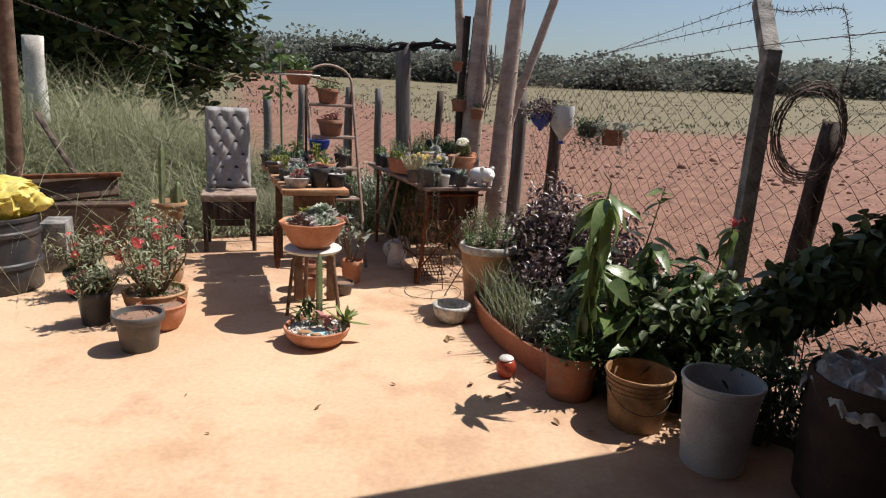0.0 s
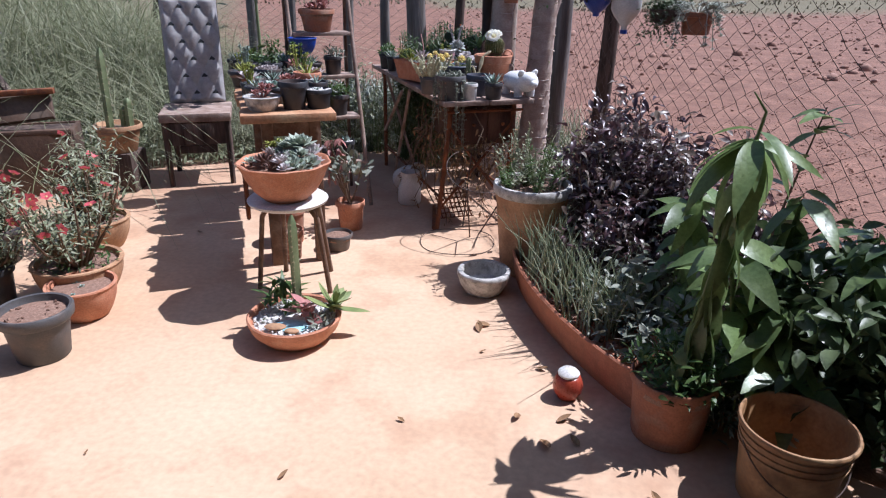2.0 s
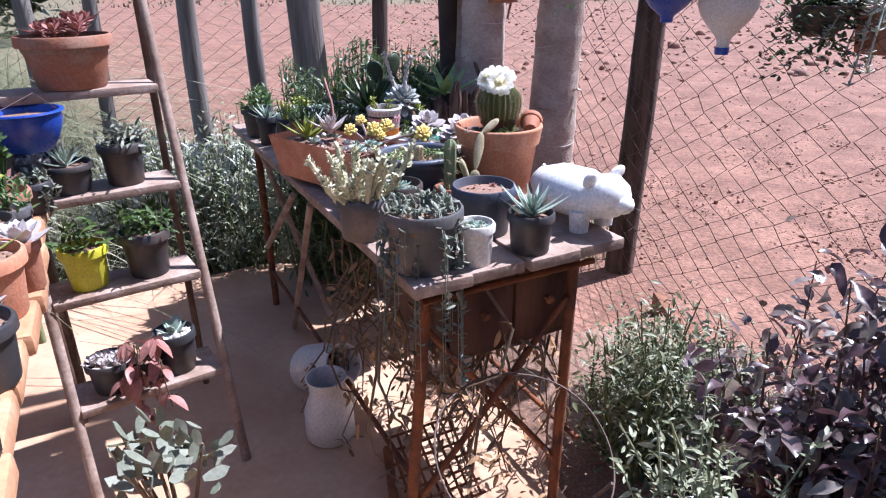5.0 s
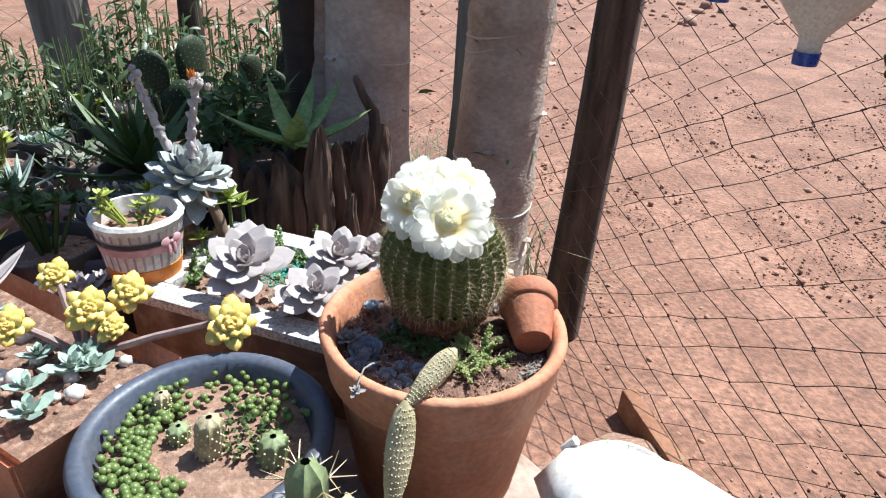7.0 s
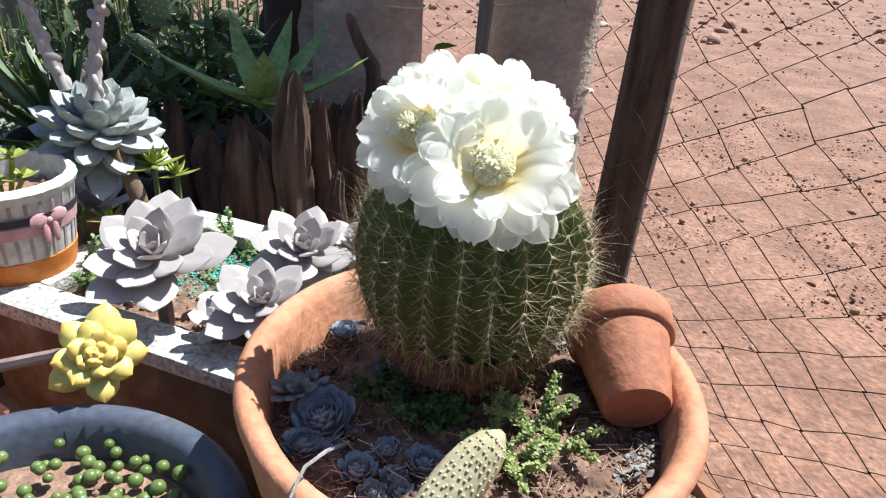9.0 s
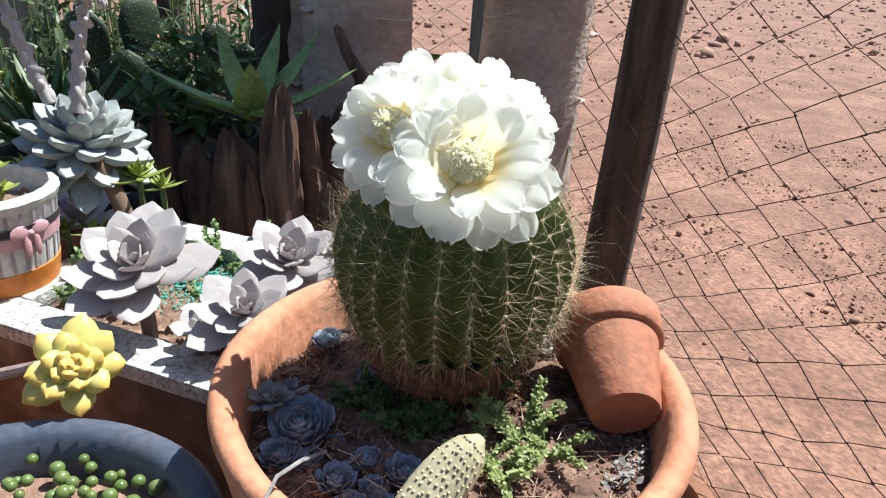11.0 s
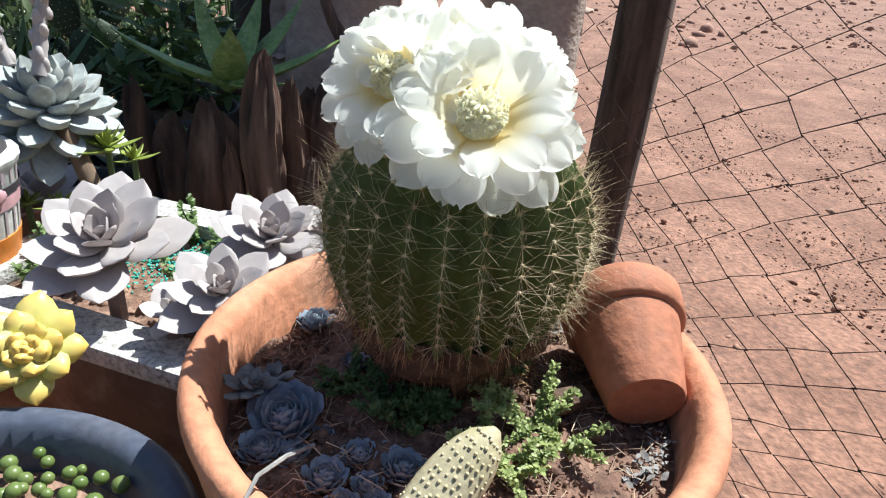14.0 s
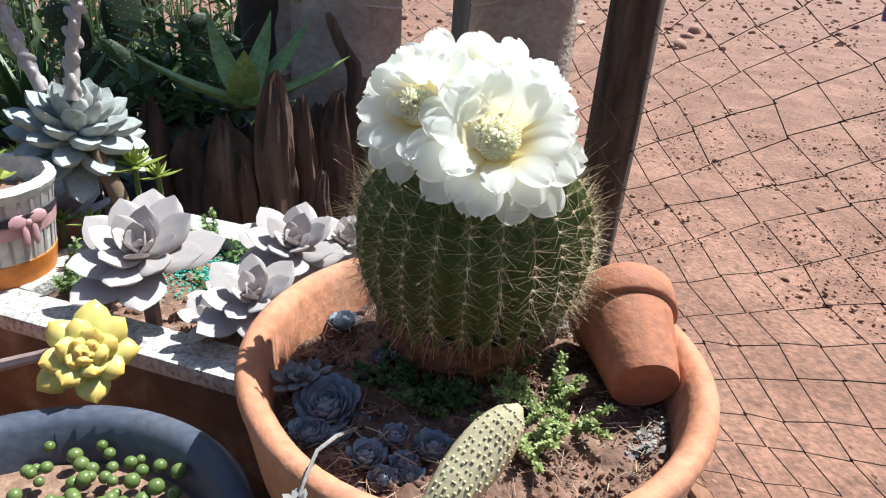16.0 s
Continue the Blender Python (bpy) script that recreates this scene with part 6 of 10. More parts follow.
def pearl_pot():
    """Blue-grey round pot of string-of-pearls and little cacti."""
    x, y, z0, r, h = -0.098, 5.215, 0.76, 0.107, 0.125
    t = thing("string_of_pearls_pot", at(x, y, z0), "blue grey plastic pot of green pearl succulents", "potted plant", "potted plants")
    part("pot", MB().lathe([(0, 0), (0.075, 0), (0.08, 0.004), (0.094, h - 0.03), (0.099, h - 0.022), (r, h - 0.014), (r + 0.001, h - 0.005), (r - 0.003, h), (r - 0.010, h + 0.001), (r - 0.016, h - 0.004), (r - 0.019, h - 0.02), (0.08, h - 0.04), (0, h - 0.04)], 56), M["blue_grey"], t)
    soil_part(t, r - 0.02, h - 0.022, seed=4, rough=0.004)
    rng = np.random.default_rng(52)
    n = 300
    d = rng.uniform(0.045, 0.086, n)
    a = np.where(rng.uniform(0, 1, n) < 0.75, rng.uniform(2.0, 4.3, n), rng.uniform(0.0, 2.0, n))
    beads = MB()
    beads.many(BLOB2, np.stack([d * np.cos(a), d * np.sin(a), h - 0.015 + rng.uniform(0, 0.006, n)], 1), frames(n, rng), rng.uniform(0.0024, 0.0044, n))
    tagged(part("pearl_growth", beads, M["pearl"], t, "round green pearl leaves"), kind="stuff")
    for k, (px, py, hh, rr, mt) in enumerate(((0.00, -0.01, 0.045, 0.012, "opuntia"), (-0.025, 0.012, 0.022, 0.010, "cactus_pale"), (0.05, -0.03, 0.03, 0.013, "cactus_pale"), (-0.04, 0.05, 0.03, 0.008, "opuntia"))):
        c = MB()
        column_cactus(c, px, py, h - 0.025, hh, rr, 8, (0.1, 0.0))
        part("small_cactus", c, M[mt], t, "small pale ribbed cactus")
        tf = MB()
        for ring in np.arange(0.004, hh * 0.95, 0.0045):
            for b in np.arange(0, 6.28, 0.7):
                rad = rr * (1 if ring < hh * 0.8 else 0.7)
                tf.many(BLOB1, [(px + 0.1 * ring + rad * math.cos(b + ring * 90), py + rad * math.sin(b + ring * 90), h - 0.025 + ring)], np.eye(3)[None], [0.0011])
        tagged(part("tuft_growth", tf, M["tuft"], t), kind="stuff")
    g = MB()
    leafy(g, rng, 160, 0.03, 0.018, FAT_LOW, 0.006, 0, 70, h - 0.02)
    part("green_sprig", g, M["green_leaf"], t, m=Matrix.Translation((0.03, 0.0, 0)))


M["pearl"] = mat("pearl_skin", (0.12, 0.17, 0.045), (0.09, 0.14, 0.035), 30, 0.35, 0.0, 200, island=(0.17, 0.21, 0.07), through_light=0.1)
pearl_pot()


def box_planter(name, x, y, z, lx, ly, h, turn, material, label, wall=0.014):
    t = thing(name, at(x, y, z, turn), label, "planter", "potted plants")
    bm = bmesh.new()
    bmesh.ops.create_cube(bm, size=1.0)
    for v in bm.verts:
        k = 1.0 if v.co.z > 0 else 0.84
        v.co = (v.co.x * lx * k, v.co.y * ly * k, (v.co.z + 0.5) * h)
    top = [f for f in bm.faces if f.normal.z > 0.9]
    ins = bmesh.ops.inset_region(bm, faces=top, thickness=wall)
    bmesh.ops.translate(bm, vec=(0, 0, -0.03), verts=list({v for f in top for v in f.verts}))
    bmesh.ops.bevel(bm, geom=[e for e in bm.edges if e.calc_length() > 0.02], offset=0.003, segments=2, affect="EDGES")
    part("trough", MB().bm(bm), M[material], t)
    rng = np.random.default_rng(int(abs(x * 1000)))
    so = MB().box((lx - 2 * wall - 0.004, ly - 2 * wall - 0.004, 0.012), Matrix.Translation((0, 0, h - 0.024)))
    n = 90
    so.many(BLOB1, np.stack([rng.uniform(-0.45, 0.45, n) * lx * 0.85, rng.uniform(-0.42, 0.42, n) * ly * 0.8, np.full(n, h - 0.017)], 1), frames(n, rng), rng.uniform(0.002, 0.006, n))
    part("soil", so, M["soil"], t)
    return t, h - 0.018


def clay_box():
    t, z = box_planter("clay_box_planter", -0.315, 5.42, 0.76, 0.40, 0.17, 0.12, -48, "terracotta", "rectangular terracotta planter of mixed succulents")
    rng = np.random.default_rng(53)
    ym = MB().add(*FAT_YELLOW).mesh("leaf", M["golden_leaf"])
    inv = t.matrix_basis.inverted()
    for k, (x, y, zz, s) in enumerate(((-0.073, 5.340, 0.908, 0.0300), (-0.205, 5.39, 0.915, 0.026), (-0.168, 5.405, 0.92, 0.025), (-0.185, 5.375, 0.90, 0.017), (-0.27, 5.37, 0.92, 0.022), (-0.24, 5.44, 0.93, 0.02))):
        p = inv @ Vector((x, y, zz))
        q = inv @ Vector((-0.215, 5.375, 0.875))
        st = MB().tube([(q.x, q.y, z), ((p.x + q.x) / 2, (p.y + q.y) / 2, (p.z + q.z) / 2 - 0.004), p], [0.0042, 0.004, 0.003], 7)
        part("stem", st, M["stem_pink"], t)
        rosette_part(t, "yellow_rosette", p.x, p.y, p.z - 0.008, s, 24, ym, 2, 84, 70 + k, (inv.to_3x3() @ Euler((radians(48), radians(12), 0)).to_matrix()).to_4x4(), "golden yellow plump-leaved succulent", inner=0.5)
    rosette_part(t, "aloe", -0.12, 0.0, z, 0.11, 18, leaf_mesh(FAT_AGAVE, "lime_leaf"), 25, 80, 5, label="green and yellow pointed aloe")
    rosette_part(t, "pale_rosette", -0.04, 0.02, z + 0.03, 0.075, 22, leaf_mesh(FAT_LONG, "ghost"), 20, 82, 6, label="pale silvery rosette")
    sm = MB()
    for k in range(9):
        rosette(sm, rng.uniform(-0.05, 0.16), rng.uniform(-0.05, 0.05), z + 0.01, rng.uniform(0.018, 0.03), 14, FAT_LOW, 10, 80, 80 + k)
    tagged(part("rosette_growth", sm, M["green_grey"], t, "small grey green rosettes"), kind="stuff")
    fl = MB()
    fl.tube([(-0.03, 0.03, z), (-0.06, 0.05, z + 0.10), (-0.10, 0.06, z + 0.17)], 0.004, 5)
    part("flower_stalk", fl, M["pink_leaf"], t, "reddish flower stalk")
    pe = MB()
    pm = pe.put(BLOB1, Matrix.Scale(0.008, 4)).mesh("pebble", M["pebble"])
    for k in range(16):
        part("pebble", pm, None, t, m=Matrix.Translation((rng.uniform(-0.15, 0.18), rng.uniform(-0.06, 0.06), z + 0.004)) @ Matrix.Scale(rng.uniform(0.6, 1.5), 4))


clay_box()


def blue_echeveria():
    o = Vector((-0.112, 5.612, 0.745))
    t = thing("echeveria_pot", at(*o), "tall-stemmed blue grey echeveria with flower spikes in a pot", "potted plant", "potted plants")
    part("pot", MB().lathe(pot_profile(0.065, 0.048, 0.10), 28), M["terracotta_old"], t)
    soil_part(t, 0.055, 0.085, seed=6)
    part("stem", MB().tube([(0.045, -0.035, 0.09), (0.036, -0.032, 0.16), (0.022, -0.012, 0.195), (0.008, 0.004, 0.212)], [0.008, 0.0075, 0.007, 0.007], 8), M["stem_brown"], t)
    em = MB().add(*FAT_BLUE).mesh("leaf", M["blue_grey_leaf"])
    rosette_part(t, "blue_rosette", 0.006, 0.010, 0.202, 0.062, 58, em, -38, 84, 90, Euler((radians(18), radians(8), 0)).to_matrix().to_4x4(), "blue grey echeveria rosette", inner=0.55)
    rng = np.random.default_rng(54)
    spikes = ((Vector((-0.128, 5.632, 0.985)), Vector((-0.140, 5.64, 1.02)), Vector((-0.152, 5.648, 1.068))), (Vector((-0.100, 5.596, 0.985)), Vector((-0.095, 5.606, 1.025)), Vector((-0.085, 5.61, 1.066))))
    for k, (a, b, c) in enumerate(spikes):
        a, b, c = a - o, b - o, c - o
        st = MB().tube([a, b, c], [0.0055, 0.005, 0.004], 8)
        for j in range(16):
            s = 0.08 + 0.92 * j / 15
            q = np.array(a.lerp(b, s * 2) if s < 0.5 else b.lerp(c, s * 2 - 1))
            an = j * 2.4
            st.put(BLOB2, Matrix.Translation(q + np.array([math.cos(an), math.sin(an), 0.2]) * 0.0028) @ Euler((rng.normal(0, 0.4), rng.normal(0, 0.4), an)).to_matrix().to_4x4() @ Matrix.Diagonal((0.0045, 0.0035, 0.0075, 1)))
        part("flower_spike", st, M["ghost"], t, "pale mauve knobbly flower spike")
        for j in range(8 if k else 7):
            q = c + Vector((rng.normal(0.004 if k else 0, 0.006), rng.normal(0, 0.005), 0.003 + abs(rng.normal(0, 0.007))))
            bd = MB()
            for w in range(5):
                bd.put(BLOB1, Euler((0, 0, w * 1.257)).to_matrix().to_4x4() @ Matrix.Translation((0.0022, 0, 0.002)) @ Matrix.Diagonal((0.0024, 0.0026, 0.0052, 1)))
            part("flower_bud", bd, M["ghost"], t, m=Matrix.Translation(q) @ Euler((rng.normal(0, 0.5), rng.normal(0.3, 0.5), 0)).to_matrix().to_4x4())
    bloom = part("bloom", MB().put(BLOB1, Matrix.Scale(0.003, 4)), M["band_orange"], t, "small orange bloom", m=Matrix.Translation(Vector((-0.088, 5.61, 1.078)) - o))
    bm_ = MB().add(*fat_leaf(0.4, 0.2, 0.5, 0.8, 0.2, 0.6, 4, 5)).mesh("petal", M["band_orange"])
    for w in range(6):
        part("petal", bm_, None, bloom, m=Euler((0, 0, w * 1.047)).to_matrix().to_4x4() @ Euler((radians(62), 0, 0)).to_matrix().to_4x4() @ Matrix.Scale(0.016, 4))
    for k, (px, py, pz, sz) in enumerate(((-0.165, 5.674, 0.935, 0.026), (-0.062, 5.60, 0.945, 0.030), (-0.045, 5.615, 0.93, 0.022), (-0.10, 5.575, 0.905, 0.020), (-0.125, 5.585, 0.905, 0.018), (-0.075, 5.585, 0.905, 0.016))):
        q = Vector((px, py, pz)) - o
        part("stem", MB().tube([(q.x, q.y, q.z - 0.08), (q.x, q.y, q.z - 0.02)], 0.0028, 5), M["stem_green"], t)
        rosette_part(t, "lime_shoot", q.x, q.y, q.z - 0.022, sz * 1.05, 20, leaf_mesh(FAT_LONG, "lime_leaf"), 0, 82, k, label="bright lime succulent shoot")


M["blue_grey_leaf"] = mat("blue_grey_leaf", (0.37, 0.39, 0.385), (0.29, 0.32, 0.325), 30, 0.6, 0.06, 200, island=(0.50, 0.50, 0.45), per_object=0.3)
blue_echeveria()


def root_stump():
    o = Vector((0.075, 5.715, 0.745))
    t = thing("root_stump_planter", at(*o), "jagged dark root wood holding a spotted aloe", "planter", "potted plants")
    rng = np.random.default_rng(55)

    def fin(x, y, h, w, lean=0.0, flat=0.6, hook=0.0):
        """One upright root piece, knotted and split, with a ragged head."""
        n, rows = 30, 26
        a = np.linspace(0, 6.283185, n, endpoint=False)
        v = []
        for k in range(rows):
            s = k / (rows - 1)
            r = w * (1.15 - 0.25 * s) * (1 if s < 0.74 else math.sqrt(max(0.10, 1 - ((s - 0.74) / 0.27) ** 2)))
            ridges = np.array([1 + 0.36 * noise.noise((math.cos(q) * 1.8 + x * 90, math.sin(q) * 1.8 + y * 90, s * 2.0)) + 0.20 * noise.noise((math.cos(q) * 5 + x * 30, math.sin(q) * 5, s * 3 + x * 50)) + 0.12 * noise.noise((math.cos(q) * 11, math.sin(q) * 11 + y * 40, s * 9)) for q in a])
            cx = x + lean * s * h + hook * max(0, s - 0.6) ** 2 + 0.006 * noise.noise((x * 60, s * 3, 1))
            v.append(np.stack([cx + r * ridges * np.cos(a), y + r * flat * ridges * np.sin(a) + 0.006 * noise.noise((y * 60, s * 3, 7)), h * s + (0.030 * max(0, s - 0.6) / 0.4) * np.array([noise.noise((math.cos(q) * 2.5 + x * 70, math.sin(q) * 2.5, 4)) for q in a])], 1))
        q = [(k * n + i, k * n + (i + 1) % n, (k + 1) * n + (i + 1) % n, (k + 1) * n + i) for k in range(rows - 1) for i in range(n)]
        top = (rows - 1) * n
        part("root_piece", MB().add(np.concatenate(v), [(top, top + i, top + i + 1) for i in range(1, n - 1)], q), M["root"], t)

    for x, y, h, w, lean in ((-0.012, -0.042, 0.233, 0.0195, 0.03), (0.022, -0.026, 0.212, 0.0150, 0.02), (0.054, -0.008, 0.206, 0.0165, 0.07), (-0.052, -0.014, 0.182, 0.0270, -0.02), (-0.084, 0.012, 0.165, 0.0230, -0.08), (0.080, 0.018, 0.222, 0.0190, 0.12), (-0.108, 0.030, 0.190, 0.0170, -0.12), (-0.118, 0.020, 0.195, 0.0100, -0.04), (0.000, 0.045, 0.165, 0.0260, 0.0), (0.045, 0.045, 0.185, 0.0260, 0.05), (-0.050, 0.045, 0.165, 0.0260, -0.05), (0.036, -0.038, 0.128, 0.0120, 0.06), (-0.034, -0.040, 0.150, 0.0100, -0.04)):
        fin(x, y, h, w, lean)
    st = MB().tube([(0.085, 0.04, 0.14), (0.100, 0.052, 0.21), (0.098, 0.053, 0.235), (0.082, 0.062, 0.262), (0.074, 0.066, 0.284), (0.070, 0.066, 0.292)], [0.012, 0.010, 0.0095, 0.007, 0.006, 0.003], 8)
    part("root_piece", st, M["root"], t)
    base = Vector((0.042, 5.738, 0.948))
    wide, broad = MB().add(*fat_leaf(0.25, 0.11, 0.28, 1.0, 0.20, 0.9, 9, 8)).mesh("leaf", M["aloe"]), MB().add(*fat_leaf(0.44, 0.12, 0.30, 0.95, 0.10, 0.85, 9, 8)).mesh("leaf", M["aloe"])
    rose = part("aloe_rosette", MB().put(BLOB1, Matrix.Scale(0.012, 4)), M["aloe"], t, "spread spotted aloe with pointed leaves", m=Matrix.Translation(base - o))
    for tip, me in (((-0.066, 5.748, 0.992), wide), ((0.160, 5.728, 0.990), wide), ((0.044, 5.690, 1.012), broad), ((0.128, 5.79, 1.022), wide), ((0.012, 5.81, 1.030), wide), ((0.085, 5.80, 1.03), wide), ((0.10, 5.690, 0.955), wide)):
        d = Vector(tip) - base
        m = d.to_track_quat("Y", "Z").to_matrix().to_4x4() @ Matrix.Rotation(radians(-8), 4, "X")
        part("leaf", me, None, rose, m=m @ Matrix.Scale(d.length, 4))
    part("soil", MB().lathe([(0, 0.165), (0.025, 0.16), (0.034, 0.10)], 16), M["soil"], t)


M["aloe"] = mat("aloe_leaf", (0.27, 0.38, 0.12), (0.17, 0.27, 0.08), 60, 0.45, 0.15, 200, dirt=(0.42, 0.46, 0.26), dirt_scale=190, dirt_amount=0.5, through_light=0.25)
root_stump()


def opuntia_pad(h, w, th, material, tufts=True, seed=0):
    rng = np.random.default_rng(seed)
    mb, tf = MB(), MB()
    n, rows = 20, 12
    a = np.linspace(0, 6.283, n, endpoint=False)
    v = []
    for k in range(rows + 1):
        s = k / rows
        ww = w / 2 * (0.25 + 0.75 * math.sin(min(1, s / 0.62) * math.pi / 2)) if s < 0.62 else w / 2 * math.sqrt(max(0.001, 1 - ((s - 0.62) / 0.385) ** 2))
        tt = th / 2 * min(1, ww / (w / 2) + 0.15)
        v.append(np.stack([ww * np.cos(a), tt * np.sin(a), np.full(n, h * s)], 1))
    q = [(k * n + i, k * n + (i + 1) % n, (k + 1) * n + (i + 1) % n, (k + 1) * n + i) for k in range(rows) for i in range(n)]
    mb.add(np.concatenate(v), None, q)
    if tufts:
        small = w < 0.03
        for row in range(17 if small else 10):
            s = 0.08 + row * 0.053 if small else 0.12 + row * 0.09
            ww = w / 2 * (0.25 + 0.75 * math.sin(min(1, s / 0.62) * math.pi / 2)) if s < 0.62 else w / 2 * math.sqrt(max(0.001, 1 - ((s - 0.62) / 0.385) ** 2))
            for c in np.linspace(-0.9, 0.9, 9 if small else 6) + (0.1 if row % 2 else -0.1):
                c = c + (rng.normal(0, 0.03) if small else 0.0)
                if abs(c) < 0.985:
                    for sg in (1, -1):
                        tf.many(BLOB1, [(c * ww, sg * th / 2 * math.sqrt(1 - c * c) * min(1, ww / (w / 2) + 0.15), h * (s + (rng.normal(0, 0.008) if small else 0.0)))], np.eye(3)[None], [w * (0.034 * rng.uniform(0.7, 1.2) if small else 0.012)])
    return mb, tf


def opuntia_pot(name, x, y, z, r, h, pot, pads, label, material="opuntia", seed=0):
    """Pads: rows of place (x, y, z in the pot's frame), height, width, turn, lean."""
    t = thing(name, at(x, y, z), label, "potted cactus", "potted plants")
    part("pot", MB().lathe(pot_profile(r, r * 0.75, h, 0.006, 0.02, 0.004), 28), M[pot], t)
    soil_part(t, r - 0.01, h * 0.88, seed=seed)
    for k, (px, py, pz, ph, pw, turn, lean, tilt) in enumerate(pads):
        mb, tf = opuntia_pad(ph, pw, pw * 0.3, material, True, k)
        pd = part("pad", mb, M[material], t, m=pose(px, py, pz, tilt, lean, turn))
        if tf.n:
            tagged(part("tuft_growth", tf, M["tuft"], pd), kind="stuff")
    return t


def bunny_ears():
    """Slim tufted pads, each grown from the end of another, leaning over the cactus pot."""
    t = thing("bunny_ear_cactus", at(0.03, 5.095, 0.745), "slim bunny ear cactus with pale tufts in a dark pot", "potted cactus", "potted plants")
    part("pot", MB().lathe(pot_profile(0.04, 0.032, 0.09, 0.005, 0.02, 0.004), 28), M["black_plastic"], t)
    soil_part(t, 0.03, 0.078, seed=1)
    o = Vector((0.03, 5.095, 0.745))
    joint = Vector((0.054, 5.136, 0.942))
    tip = Vector((0.098, 5.155, 0.972))
    low = Vector((0.034, 5.102, 0.86))
    for k, (a, b, w) in enumerate(((joint, tip, 0.0195), (low, joint, 0.024), (Vector((0.03, 5.095, 0.82)), low, 0.026), (Vector((0.022, 5.1, 0.82)), Vector((0.0, 5.11, 0.885)), 0.024))):
        d = b - a
        mb, tf = opuntia_pad(d.length * 1.06, w, w * 0.62, "opuntia", True, k)
        m = Matrix.Translation(a - o) @ d.to_track_quat("Z", "Y").to_matrix().to_4x4() @ Matrix.Rotation(radians(35), 4, "Z")
        pd = part("pad", mb, M["opuntia"], t, m=m)
        tagged(part("tuft_growth", tf, M["tuft"], pd), kind="stuff")


bunny_ears()


M["pig_white"] = mat("bright_white_glaze", (0.86, 0.85, 0.83), (0.80, 0.78, 0.75), 12, 0.35, 0.05, 150)


def pig():
    """A plain white glazed animal-shaped planter, one mesh."""
    mb = MB()
    I3 = np.eye(3)[None]
    mb.many(BLOB2, [(0, 0, 0.075)], I3, [[0.145, 0.074, 0.062]])
    mb.many(BLOB2, [(0.10, 0, 0.088)], I3, [[0.058, 0.056, 0.054]])
    mb.many(BLOB2, [(0.152, 0, 0.080)], I3, [[0.020, 0.026, 0.022]])
    for sx, sy in ((-0.07, -0.04), (-0.07, 0.04), (0.06, -0.042), (0.06, 0.042)):
        mb.tube([(sx, sy, 0.0), (sx, sy, 0.05)], [0.022, 0.026], 10)
    for sy in (-1, 1):
        mb.put(BLOB2, Matrix.Translation((0.085, sy * 0.042, 0.130)) @ Euler((radians(-sy * 25), radians(30), 0)).to_matrix().to_4x4() @ Matrix.Diagonal((0.012, 0.022, 0.026, 1)))
    mb.tube([(-0.112, 0, 0.09), (-0.128, 0.008, 0.10), (-0.12, 0.012, 0.112)], 0.005, 6)
    ob = part("pig_planter", mb, M["pig_white"], m=at(0.266, 5.030, 0.745, -62))
    tagged(ob, "white glazed pig-shaped planter", "planter")
    t = potted("aloe_in_clay_pot", 0.250, 5.100, 0.812, 0.055, 0.040, 0.026, "white_paint", "agave", "little aloe in a white-rimmed bowl on the pig planter", seed=31, size=0.045, tint="lime_leaf")


pig()

potted("trailing_plant_pot", *tb(0.075, 0.09), 0.085, 0.066, 0.13, "grey_plastic", "trailing", "dull grey pot of trailing silvery succulent stems", 11, size=0.42, n=56)
potted("white_cup_plant", -0.015, 4.815, 0.745, 0.042, 0.034, 0.09, "white_paint", "rosettes", "small chipped white cup of tiny rosettes", 12, size=0.03, n=6)
potted("black_pot_seedling", 0.035, 4.99, 0.745, 0.075, 0.058, 0.115, "blue_grey", "rosettes", "dark plastic pot with bare soil and a red seedling", 13, size=0.018, n=4, tint="pink_leaf")
potted("spiky_agave_pot", 0.115, 4.862, 0.745, 0.052, 0.042, 0.09, "black_plastic", "agave", "black pot with a spiky grey agave", 14, size=0.10, n=34)
potted("dark_pot_far", -0.625, 6.10, 0.745, 0.06, 0.045, 0.11, "black_plastic", "leafy", "black pot of thin green shoots", 15, size=0.08)


def pale_cluster():
    """A crowd of pale knobbly upright stems, some leaning out over the rim."""
    t = thing("pale_stem_pot", at(-0.245, 5.0, 0.745), "grey pot crowded with pale straw-green knobbly stems", "potted plant", "potted plants")
    part("pot", MB().lathe(pot_profile(0.062, 0.05, 0.10, 0.007, 0.02, 0.004), 28), M["grey_plastic"], t)
    soil_part(t, 0.052, 0.088, seed=16)
    rng = np.random.default_rng(16)
    for k in range(26):
        a, d = k * 2.4, 0.05 * math.sqrt((k + 0.5) / 26)
        out, hh = rng.uniform(0.4, 1.5), rng.uniform(0.06, 0.13)
        p = np.array([(d * math.cos(a), d * math.sin(a), 0.085), (d * math.cos(a) * (1 + out), d * math.sin(a) * (1 + out), 0.085 + hh * 0.6), (d * math.cos(a) * (1 + 1.3 * out) + rng.normal(0, 0.01), d * math.sin(a) * (1 + 1.3 * out) - 0.01, 0.085 + hh)])
        mb = MB().tube(p, [0.006, 0.0065, 0.005], 7)
        n = 70
        u = rng.uniform(0.05, 1.0, n)
        c = np.stack([np.interp(u, [0, 0.5, 1], p[:, i]) for i in range(3)], 1)
        mb.many(FAT_LOW, c + rng.normal(0, 0.003, (n, 3)), frames(n, rng, 0, 70), rng.uniform(0.010, 0.017, n))
        part("stem", mb, M["pale_straw"], t)


